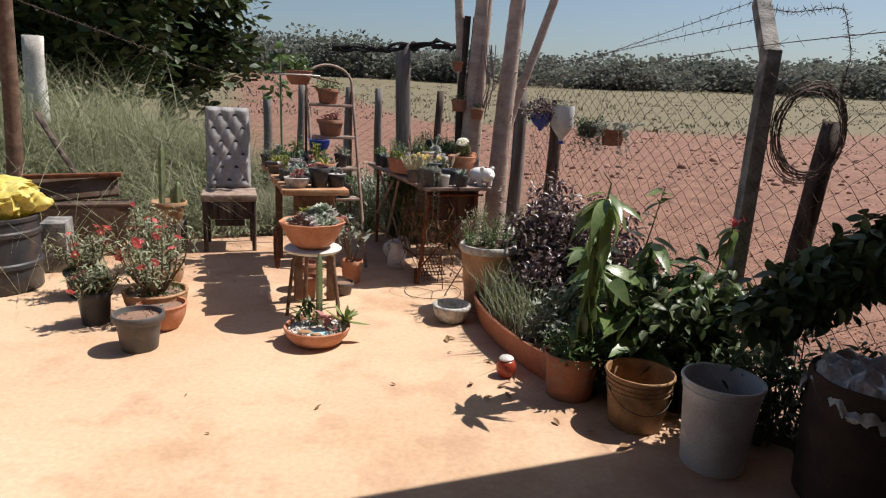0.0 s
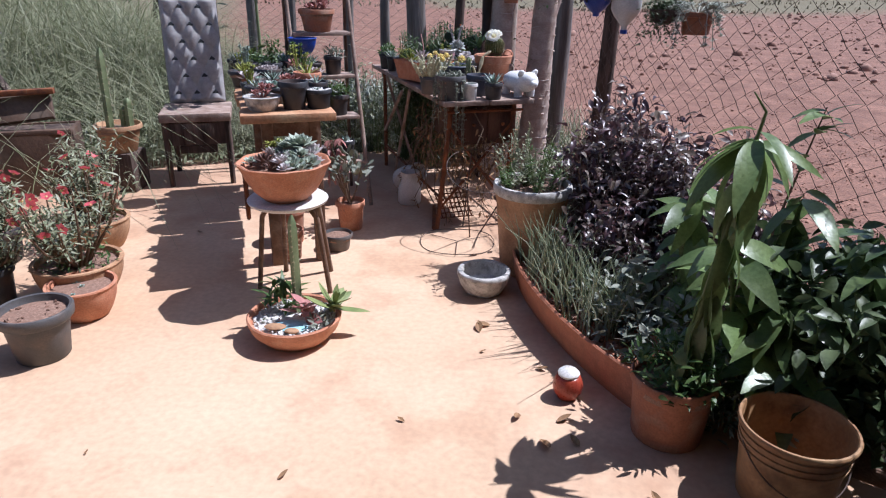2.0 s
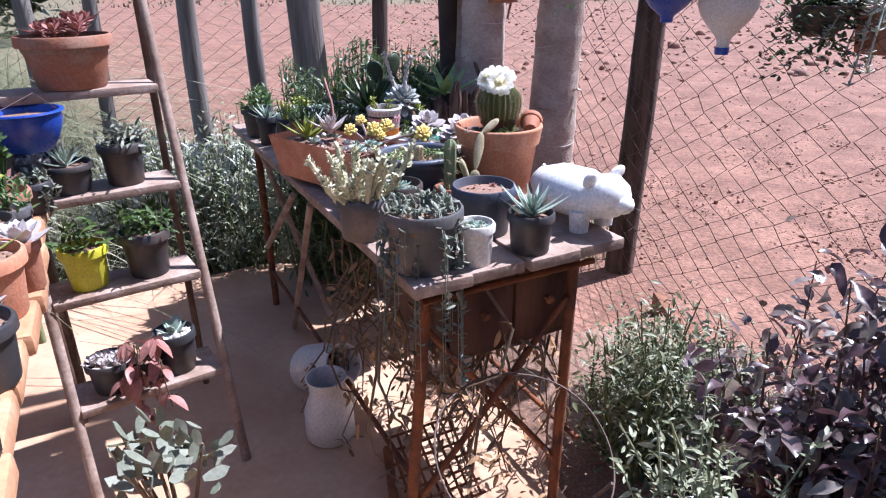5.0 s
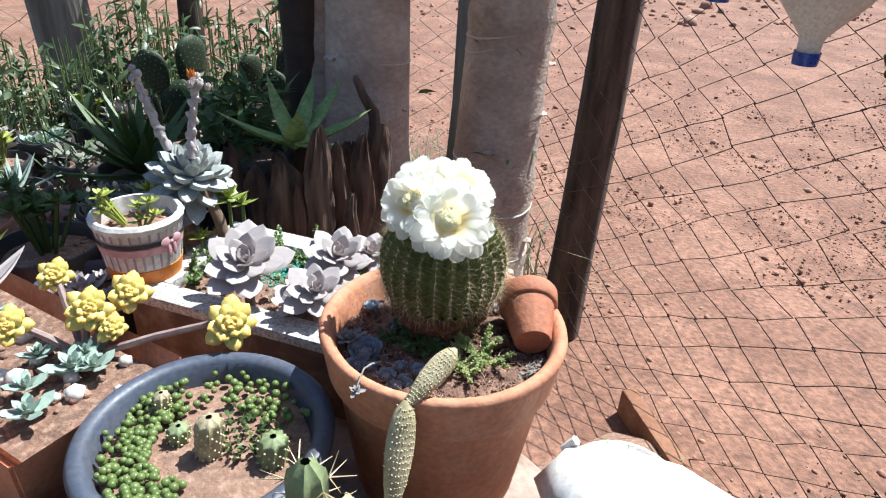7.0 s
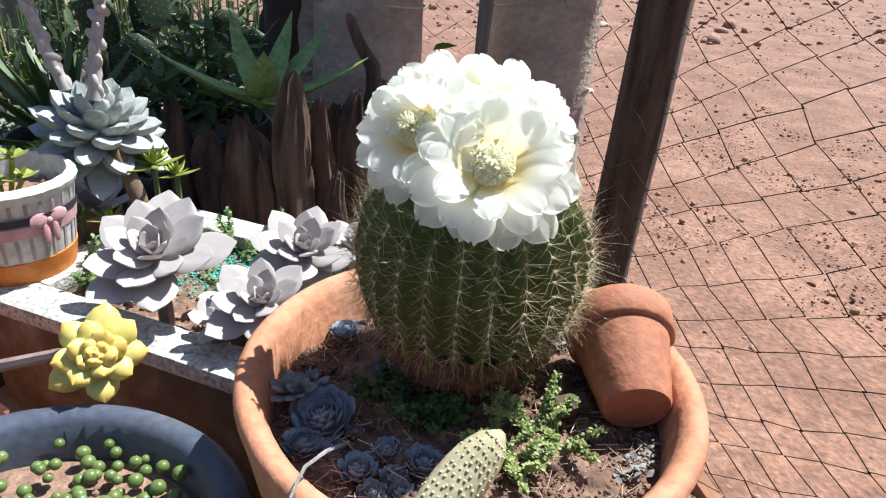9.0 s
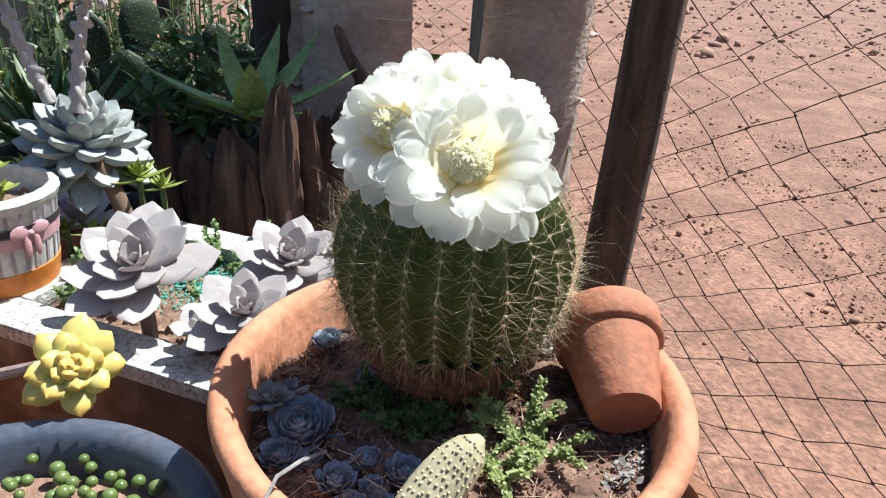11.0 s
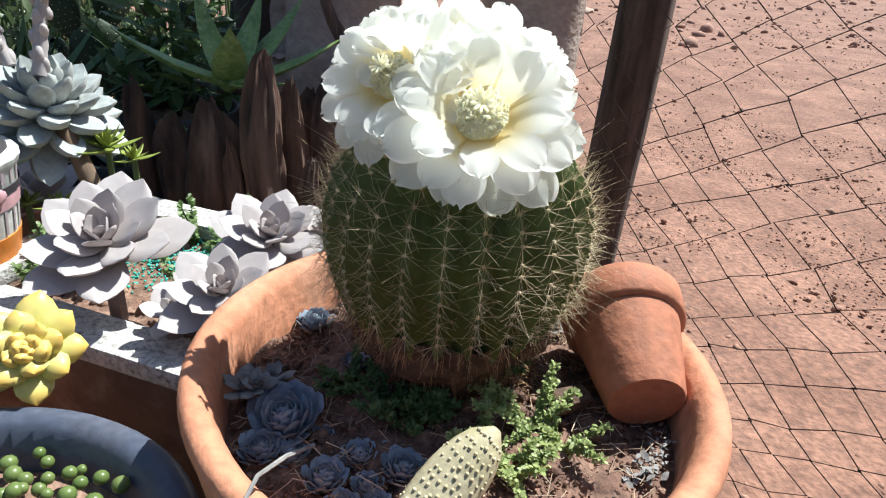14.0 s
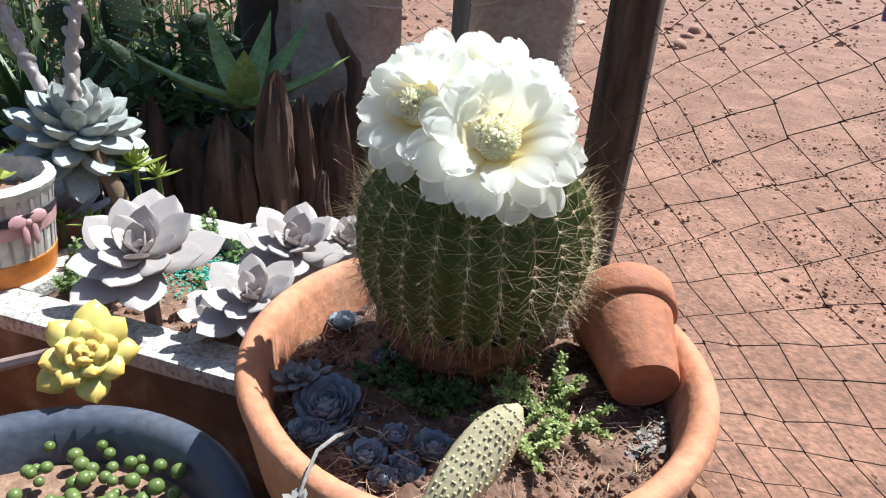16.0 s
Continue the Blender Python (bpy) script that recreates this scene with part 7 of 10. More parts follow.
M["pale_straw"] = mat("pale_straw_stem", (0.56, 0.52, 0.34), (0.40, 0.39, 0.22), 30, 0.7, 0.2, 160, island=(0.68, 0.64, 0.48), through_light=0.1)
pale_cluster()
potted("rosette_pot_mid", -0.16, 5.05, 0.745, 0.06, 0.05, 0.11, "black_plastic", "rosettes", "black pot crowded with grey green rosettes", 17, size=0.035, n=8)
potted("cactus_pot_mid", -0.03, 5.10, 0.745, 0.04, 0.034, 0.08, "terracotta_old", "cactus", "thin column cactus in a clay pot", 18, size=0.13)
potted("low_green_pot", -0.245, 5.56, 0.745, 0.06, 0.05, 0.10, "blue_grey", "rosettes", "blue grey pot of small white rosettes", 19, size=0.04, n=6, tint="ghost")
potted("jade_pot_back", -0.30, 5.66, 0.745, 0.07, 0.055, 0.11, "black_plastic", "jade", "black pot of green jade plant", 20, size=0.10, tint="green_leaf")
potted("agave_pot_back", -0.42, 5.76, 0.745, 0.065, 0.05, 0.11, "terracotta_old", "agave", "old clay pot with dark agave", 21, size=0.12, tint="green_leaf")
potted("leafy_pot_back", -0.02, 5.93, 0.745, 0.08, 0.06, 0.13, "black_plastic", "leafy", "black pot of bright green leaves", 22, size=0.16, n=240)
potted("grassy_pot_back", -0.20, 5.90, 0.745, 0.07, 0.06, 0.12, "black_plastic", "agave", "black pot of narrow upright grassy leaves", 23, size=0.20, n=30, tint="green_leaf")
opuntia_pot("prickly_pear_cactus", -0.14, 6.12, 0.745, 0.08, 0.10, "black_plastic", ((0, 0, 0.09, 0.12, 0.075, 10, 5, 0), (0.02, 0.02, 0.19, 0.10, 0.07, 40, 18, 0), (-0.02, 0, 0.18, 0.09, 0.065, -20, -18, 5), (-0.04, 0.03, 0.08, 0.11, 0.07, 80, -25, 0), (0.045, 0.0, 0.08, 0.12, 0.07, -60, 25, 0)), "dark prickly pear pads in a black pot", "cactus_dark", 5)
opuntia_pot("prickly_pear_cactus", 0.05, 6.18, 0.745, 0.075, 0.12, "black_plastic", ((0, 0, 0.1, 0.11, 0.07, -20, 0, 0), (0.02, 0.02, 0.17, 0.09, 0.06, 20, 22, 0), (-0.03, 0, 0.17, 0.08, 0.055, 30, -22, 5), (0.04, 0.0, 0.1, 0.10, 0.06, 60, 32, 0)), "prickly pear cactus in a black plastic pot", "cactus_dark", 6)

KINDS = (
    ("succulent_pot", "black_plastic", "rosettes", "small black pot crowded with grey green rosettes", dict(size=0.048, n=7)),
    ("succulent_pot", "black_plastic", "jade", "small black pot of lime green succulent shoots", dict(size=0.07, tint="lime_leaf", n=8)),
    ("succulent_pot", "terracotta_old", "rosette", "small old clay pot with a pale rosette", dict(size=0.072, tint="ghost", n=24)),
    ("succulent_pot", "black_plastic", "agave", "small black pot with slim grey agave leaves", dict(size=0.09, n=22)),
    ("succulent_pot", "grey_plastic", "leafy", "small grey pot of fine green leaves", dict(size=0.08, n=110)),
    ("succulent_pot", "black_plastic", "rosette", "small black pot with a pinkish rosette", dict(size=0.06, tint="pink_leaf", n=18)),
    ("succulent_pot", "black_plastic", "rosettes", "small black pot of silvery white rosettes", dict(size=0.055, tint="ghost", n=6)),
    ("succulent_pot", "black_plastic", "trailing", "small black pot of trailing silvery stems", dict(size=0.12, n=22)),
)


def crowd(place, u0, u1, v0, v1, z, n, seed, keep_out=()):
    """Fills the free room between the larger pots of a table with small ones."""
    rng = np.random.default_rng(seed)
    made = 0
    for k in range(900):
        if made >= n:
            break
        x, y, _ = place(rng.uniform(u0, u1), rng.uniform(v0, v1))
        r = rng.uniform(0.034, 0.058)
        if any((x - a) ** 2 + (y - b) ** 2 < (r + c) ** 2 * 0.92 for a, b, zz, c in PLACED if abs(zz - z) < 0.25) or any((x - a) ** 2 + (y - b) ** 2 < (r + c) ** 2 for a, b, c in keep_out):
            continue
        nm, pot, plant, label, kw = KINDS[made % len(KINDS)]
        potted(nm, x, y, z, r, r * 0.76, rng.uniform(0.07, 0.105), pot, plant, label, seed=seed * 10 + made, **kw)
        made += 1


BIG_THINGS = ((CX, CY, 0.12), (-0.098, 5.215, 0.11), (0.0, 5.486, 0.17), (-0.168, 5.548, 0.06), (-0.315, 5.42, 0.10), (-0.40, 5.52, 0.10), (-0.23, 5.33, 0.10), (-0.112, 5.612, 0.07), (0.03, 5.70, 0.10), (0.12, 5.73, 0.09), (0.27, 5.0, 0.09), (0.23, 5.08, 0.09), (0.31, 4.93, 0.09), (0.03, 5.095, 0.05), (-0.14, 6.12, 0.08), (0.05, 6.18, 0.08))
crowd(tb, 0.05, 0.50, 0.30, 1.62, 0.745, 30, 41, BIG_THINGS)


# ---------- the second plant table, on a sewing machine stand ----------
A0, TURN_A, KA = Vector((-1.000, 4.030, 0)), 20.0, 0.86


def ta(u, v, z=0.79):
    u, v = u * KA, v * KA
    c, s = math.cos(radians(TURN_A)), math.sin(radians(TURN_A))
    return (A0.x + u * c - v * s, A0.y + u * s + v * c, z)


def bench():
    t = thing("plant_bench", at(A0.x, A0.y, 0, TURN_A), "orange brown plank table on an old iron treadle stand", "table")
    for k in range(11):
        part("plank", MB().box((0.42 + 0.02 * math.sin(k * 5.1), 0.144, 0.040), Matrix.Translation((0.182, 0.030 + 0.148 * k, 0.770)) @ Matrix.Rotation(radians(1.2 * math.sin(k * 3.3)), 4, "Z"), 0.010), M["wood_plank"], t)
    for u, v in ((0.09, 0.14), (0.31, 0.14), (0.09, 1.40), (0.31, 1.40)):
        part("leg", MB().box((0.055, 0.055, 0.75), Matrix.Translation((u, v, 0.375)), 0.008), M["wood_mid"], t)
    part("rail", MB().box((0.26, 0.03, 0.07), Matrix.Translation((0.20, 0.14, 0.69)), 0.004), M["wood_mid"], t)
    wh = MB()
    a = np.linspace(0, 6.2832, 41)
    wh.tube(np.stack([np.zeros(41), 0.14 * np.cos(a), 0.14 * np.sin(a)], 1), 0.011, 8)
    for k in range(5):
        b = k * 1.2566
        wh.tube([(0, 0, 0), (0, 0.14 * math.cos(b), 0.14 * math.sin(b))], 0.007, 6)
    part("flywheel", wh, M["rust"], t, "spoked iron flywheel", m=Matrix.Translation((-0.03, 0.33, 0.34)))


bench()

for nm, u, v, z, r, b, h, pot, plant, label, kw in (
    ("white_bowl_plant", 0.09, 0.09, 0.79, 0.092, 0.065, 0.075, "white_stone", "jade", "shallow white cement bowl of small pink succulents", dict(size=0.05, tint="pink_leaf", bowl=True)),
    ("empty_black_pot", 0.255, 0.10, 0.79, 0.080, 0.058, 0.145, "black_plastic", "rosettes", "black plastic pot with soil and a sprig", dict(size=0.02, n=2)),
    ("pebble_pot", 0.385, 0.11, 0.79, 0.075, 0.060, 0.10, "black_plastic", "pebbles", "black pot topped with white pebbles", dict(size=0.06)),
    ("aloe_clay_pot", 0.385, 0.58, 0.79, 0.085, 0.065, 0.13, "terracotta", "agave", "clay pot with yellow green aloe", dict(size=0.12, tint="lime_leaf", n=14)),
    ("aloe_dark_pot", 0.07, 0.27, 0.79, 0.065, 0.05, 0.10, "black_plastic", "agave", "dark pot with a striped aloe", dict(size=0.09, n=16)),
    ("rosette_black_pot", 0.17, 0.30, 0.79, 0.07, 0.055, 0.09, "black_plastic", "rosette", "black pot with one grey rosette", dict(size=0.075)),
    ("rosette_clay_pot", 0.30, 0.30, 0.79, 0.07, 0.055, 0.09, "black_plastic", "rosettes", "black pot of small grey rosettes", dict(size=0.045)),
    ("opening_pot", 0.40, 0.32, 0.79, 0.07, 0.055, 0.11, "black_plastic", "agave", "black pot with slim pointed leaves", dict(size=0.09, n=12)),
    ("yellow_sedum_pot", 0.05, 0.47, 0.79, 0.06, 0.05, 0.09, "black_plastic", "jade", "dark pot with bright yellow green shoots", dict(size=0.12, tint="lime_leaf")),
    ("pink_rosette_pot", 0.26, 0.50, 0.79, 0.075, 0.06, 0.09, "terracotta_old", "rosette", "old clay pot with a pinkish rosette", dict(size=0.09, tint="pink_leaf")),
    ("pale_rosette_pot", 0.15, 0.50, 0.79, 0.06, 0.05, 0.09, "black_plastic", "rosettes", "black pot of pale rosettes", dict(size=0.04, tint="ghost")),
    ("wide_black_pot", 0.20, 0.79, 0.72, 0.085, 0.065, 0.10, "black_plastic", "rosette", "wide black pot with a silvery rosette", dict(size=0.10, tint="ghost")),
    ("grey_rosette_pot", 0.08, 0.70, 0.79, 0.07, 0.055, 0.09, "grey_plastic", "rosettes", "grey pot of mixed rosettes", dict(size=0.05)),
    ("lime_plant_pot", 0.36, 0.82, 0.79, 0.075, 0.06, 0.12, "black_plastic", "jade", "black pot with upright lime succulent", dict(size=0.16, tint="lime_leaf")),
    ("silver_rosette_pot", 0.18, 0.95, 0.79, 0.09, 0.07, 0.11, "black_plastic", "rosettes", "black pot of large silvery rosettes", dict(size=0.08, tint="ghost")),
    ("agave_bowl", 0.03, 0.95, 0.79, 0.10, 0.07, 0.10, "black_plastic", "agave", "wide black bowl with green agave", dict(size=0.11, tint="lime_leaf", n=26)),
    ("back_jade_pot", 0.38, 1.05, 0.79, 0.07, 0.055, 0.12, "terracotta_old", "jade", "old clay pot with leggy jade plant", dict(size=0.16, tint="green_leaf")),
    ("back_cactus_pot", 0.22, 1.18, 0.79, 0.07, 0.055, 0.12, "black_plastic", "leafy", "black pot of dull green leaves", dict(size=0.2, n=140)),
    ("back_green_pot", 0.06, 1.18, 0.79, 0.075, 0.06, 0.12, "black_plastic", "jade", "black pot of low green succulents", dict(size=0.12)),
):
    x, y, _ = ta(u, v)
    kw["size"] *= KA
    potted(nm, x, y, z, r * KA, b * KA, h * KA, pot, plant, label, seed=int(u * 100 + v * 1000), **kw)

crowd(ta, -0.01, 0.45, 0.20, 1.80, 0.79, 44, 43)

# ---------- ladder shelf ----------
LB = Vector((-0.665, 5.14, 0))


def ladder_at(z, side=0.0, front=0.0):
    """A place on the ladder: side from the right rail (metres to its left), at height z."""
    c, s = math.cos(radians(27)), math.sin(radians(27))
    x, y = LB.x - 0.135 * z, LB.y + 0.28 * z
    return (x - side * c + front * s, y - side * s - front * c, z)


STEPS = (0.285, 0.555, 0.795, 1.045, 1.30)


def ladder():
    t = thing("ladder_shelf", at(0, 0, 0), "wooden ladder shelf with a bent arched top", "shelf")
    for side in (-0.042, 0.342):
        part("rail", MB().tube([ladder_at(z, side, 0.0) for z in np.linspace(0, 1.48, 8)], [0.014, 0.013, 0.014, 0.013, 0.013, 0.012, 0.012, 0.012], 8), M["wood_pale"], t)
        part("back_rail", MB().tube([(ladder_at(0, side)[0] - 0.20, ladder_at(0, side)[1] + 0.42, 0), ladder_at(1.40, side, -0.03)], 0.011, 8), M["wood_mid"], t)
    arch = [ladder_at(1.47 + 0.14 * math.sin(a), 0.15 - 0.192 * math.cos(a)) for a in np.linspace(0, math.pi, 14)]
    part("arch", MB().tube(arch, 0.011, 8), M["wood_pale"], t)
    for z in STEPS:
        m = Matrix.Translation(ladder_at(z - 0.012, 0.15, -0.055)) @ Matrix.Rotation(radians(27), 4, "Z")
        part("step", MB().box((0.36, 0.15, 0.022), m, 0.004), M["wood_pale"], t)


ladder()
for nm, k, side, r, b, h, pot, plant, label, kw in (
    ("white_rosette_pot", 0, 0.24, 0.06, 0.045, 0.09, "black_plastic", "rosettes", "black pot of white green rosettes", dict(size=0.06, tint="ghost")),
    ("pebbled_dark_pot", 0, 0.07, 0.058, 0.046, 0.12, "black_plastic", "pebbles", "dark pot with pebbles and a spiky sprig", dict(size=0.11)),
    ("yellow_pot", 1, 0.235, 0.06, 0.044, 0.115, "yellow_plastic", "leafy", "bright yellow pot of green leaves", dict(size=0.09, n=90)),
    ("black_ladder_pot", 1, 0.085, 0.066, 0.05, 0.125, "black_plastic", "leafy", "black pot of sprawling green leaves", dict(size=0.09, n=120)),
    ("low_agave_pot", 2, 0.225, 0.065, 0.05, 0.075, "black_plastic", "agave", "low black pot with a pale agave", dict(size=0.09)),
    ("label_black_pot", 2, 0.09, 0.058, 0.045, 0.11, "black_plastic", "leafy", "black pot of thin grey foliage", dict(size=0.07, tint="silver_leaf")),
    ("wide_clay_pot", 3, 0.16, 0.112, 0.08, 0.13, "terracotta_old", "jade", "wide old clay pot of orange red succulents", dict(size=0.05, tint="pink_leaf", n=14)),
    ("top_clay_pot", 4, 0.16, 0.095, 0.07, 0.12, "terracotta_old", "leafy", "clay bowl of green leaves at the ladder top", dict(size=0.10, n=110)),
):
    x, y, z = ladder_at(STEPS[k] + 0.0, side, -0.05)
    potted(nm, x, y, z, r, b, h, pot, plant, label, seed=200 + int(side * 100) + k * 7, **kw)


def pink_leaf_plant():
    """Drooping pinkish leaves over the lowest step."""
    x, y, z = ladder_at(STEPS[0], 0.155, -0.03)
    t = thing("pink_leaf_pot", at(x, y, z), "small dark pot of drooping pinkish red leaves", "potted plant", "potted plants")
    part("pot", MB().lathe(pot_profile(0.035, 0.028, 0.07, 0.004, 0.015, 0.003), 20), M["black_plastic"], t)
    soil_part(t, 0.027, 0.06, seed=70)
    rng = np.random.default_rng(71)
    lm = MB().add(*thin_leaf(5, 0.42, 0.15, -0.3, 0.45)).mesh("leaf", M["pink_leaf"])
    st = MB()
    for k in range(7):
        a = rng.uniform(3.6, 5.9)
        e = np.array([math.cos(a) * rng.uniform(0.03, 0.10), math.sin(a) * rng.uniform(0.04, 0.11), rng.uniform(-0.16, 0.17)])
        st.tube([(0, 0, 0.06), e * [0.6, 0.6, 0] + [0, 0, 0.13], e], 0.002, 4, False)
        for j in range(6):
            m = Matrix(turns_of(np.array([rng.uniform(0, 6.28)]), np.array([radians(rng.uniform(-70, -5))]), np.array([0.2]))[0].tolist()).to_4x4()
            u = rng.uniform(0.5, 1.0)
            m.translation = Vector(np.array([0, 0, 0.13]) * (1 - u) + e * u)
            part("leaf", lm, None, t, m=m @ Matrix.Scale(rng.uniform(0.05, 0.08), 4))
    part("stem", st, M["stem_brown"], t)


pink_leaf_plant()


def blue_bowl():
    x, y, _ = ladder_at(0.93, 0.29, 0.05)
    t = thing("blue_hanging_bowl", at(x, y, 0.925), "glossy blue bowl hung from the ladder step", "bowl")
    part("bowl", MB().lathe(bowl_profile(0.082, 0.045, 0.095, 0.004), 32), M["blue_plastic"], t)
    w = MB()
    for a in (0, 2.1, 4.2):
        w.tube([(0.08 * math.cos(a), 0.08 * math.sin(a), 0.095), (0.02, 0.03, 0.13)], 0.001, 4, False)
    part("hanger", w, M["wire"], t)
    soil_part(t, 0.07, 0.08, seed=9)


blue_bowl()


def hanging_tray():
    x, y, z = ladder_at(1.48, 0.40, 0.0)
    t = thing("hanging_clay_bowl", at(x, y, 1.44), "clay bowl of green leaves held in a white ring", "potted plant", "potted plants")
    part("bowl", MB().lathe(bowl_profile(0.105, 0.06, 0.11, 0.008), 28), M["terracotta_old"], t)
    a = np.linspace(0, 6.2832, 33)
    part("ring", MB().tube(np.stack([0.165 * np.cos(a), 0.165 * np.sin(a), np.full(33, 0.075)], 1), 0.006, 6), M["white_plastic"], t, "white ring")
    br = MB().tube([(0.10, 0.0, 0.07), (0.30, 0.12, 0.03)], 0.008, 6)
    part("bracket", br, M["wood_mid"], t)
    soil_part(t, 0.09, 0.09, seed=10)
    rng = np.random.default_rng(60)
    lf = MB()
    leafy(lf, rng, 90, 0.08, 0.14, LEAF, 0.06, 0, 70, 0.09)
    part("foliage", lf, M["green_leaf"], t)


hanging_tray()


tall = thing("climbing_shrub", at(-1.52, 5.95, -0.05), "thin grey stem with a tuft of broad green leaves", "shrub")
part("stem", MB().tube([(0, 0, 0), (0.01, 0, 0.9), (0.0, 0, 1.72)], [0.014, 0.012, 0.008], 8), M["cactus_pale"], tall)
lf = MB()
rng = np.random.default_rng(61)
leafy(lf, rng, 46, 0.13, 0.5, LEAF_WIDE, 0.11, -30, 60, 1.35)
part("foliage", lf, M["green_leaf"], tall)


# ---------- chair ----------
def chair():
    t = thing("tufted_chair", at(-1.915, 5.69, 0, 18), "old high-backed chair with tufted grey back and worn seat", "chair")
    for x, y, h in ((-0.20, -0.20, 0.45), (0.20, -0.20, 0.45), (-0.19, 0.20, 0.45), (0.19, 0.20, 0.45)):
        part("leg", MB().tube([(x, y, 0), (x, y, h)], [0.018, 0.022], 8), M["wood_dark"], t)
    part("seat", MB().box((0.46, 0.46, 0.06), Matrix.Translation((0, 0, 0.47)), 0.014), M["wood_pale"], t, "worn peeling seat")
    part("apron", MB().box((0.42, 0.03, 0.15), Matrix.Translation((0, -0.20, 0.36)), 0.005), M["wood_dark"], t)
    part("stretcher", MB().box((0.24, 0.04, 0.05), Matrix.Translation((0.0, -0.18, 0.25)), 0.005), M["wood_dark"], t)
    nx, nz, w, h0, h1 = 48, 80, 0.38, 0.50, 1.22
    v = []
    for k in range(nz + 1):
        for i in range(nx + 1):
            x, z = (i / nx - 0.5) * w, h0 + (h1 - h0) * k / nz
            px, pz = x / 0.125, (z - h0) / 0.23
            d = abs(math.cos(math.pi * (px + pz))) * abs(math.cos(math.pi * (px - pz)))
            edge = min(1, (0.5 - abs(i / nx - 0.5)) * 14, (0.5 - abs(k / nz - 0.5)) * 24)
            v.append((x, 0.20 + 0.12 * (z - h0) / (h1 - h0) - (0.016 + 0.022 * d ** 0.6) * edge, z))
    q = [(k * (nx + 1) + i, k * (nx + 1) + i + 1, (k + 1) * (nx + 1) + i + 1, (k + 1) * (nx + 1) + i) for k in range(nz) for i in range(nx)]
    part("backrest", MB().add(v, None, q), M["fabric"], t, "diamond tufted grey back")
    part("back_board", MB().box((0.385, 0.025, 0.73), Matrix.Translation((0, 0.275, 0.86)) @ Euler((radians(-9.5), 0, 0)).to_matrix().to_4x4(), 0.006), M["wood_dark"], t)
    bt = []
    for j in range(10):
        for i in range(-2, 3):
            x, z = (i + 0.5 * (j % 2)) * 0.125, h0 + 0.23 * (0.5 * j + 0.25)
            if abs(x) < 0.17 and z < h1 - 0.03:
                bt.append((x, z))
    bmh = MB().put(BLOB1, Matrix.Diagonal((0.024, 0.008, 0.036, 1))).mesh("button", M["button"])
    for x, z in bt:
        part("button", bmh, None, t, m=Matrix.Translation((x, 0.196 + 0.12 * (z - h0) / (h1 - h0) - 0.016, z)))


chair()


# ---------- stool with the scalloped bowl ----------
def stool():
    t = thing("round_stool", at(-0.80, 3.885, 0), "round white topped stool with thin metal legs", "stool")
    part("seat", MB().lathe([(0, 0.435), (0.155, 0.435), (0.172, 0.445), (0.175, 0.455), (0.165, 0.463), (0, 0.465)], 48), M["white_plastic"], t, "dirty white round seat")
    for k, (dx, dy) in enumerate(((-0.17, 0.02), (0.165, 0.0), (0.12, 0.24), (-0.10, 0.22))):
        part("leg", MB().tube([(dx * 0.45, dy * 0.45, 0.44), (dx * 0.75, dy * 0.75, 0.36), (dx, dy, 0.0)], 0.012, 8), M["wood_mid"], t)


stool()


FAT_LONG_LOW = fat_leaf(0.26, 0.12, 0.35, 0.9, 0.14, 0.7, 4, 5)


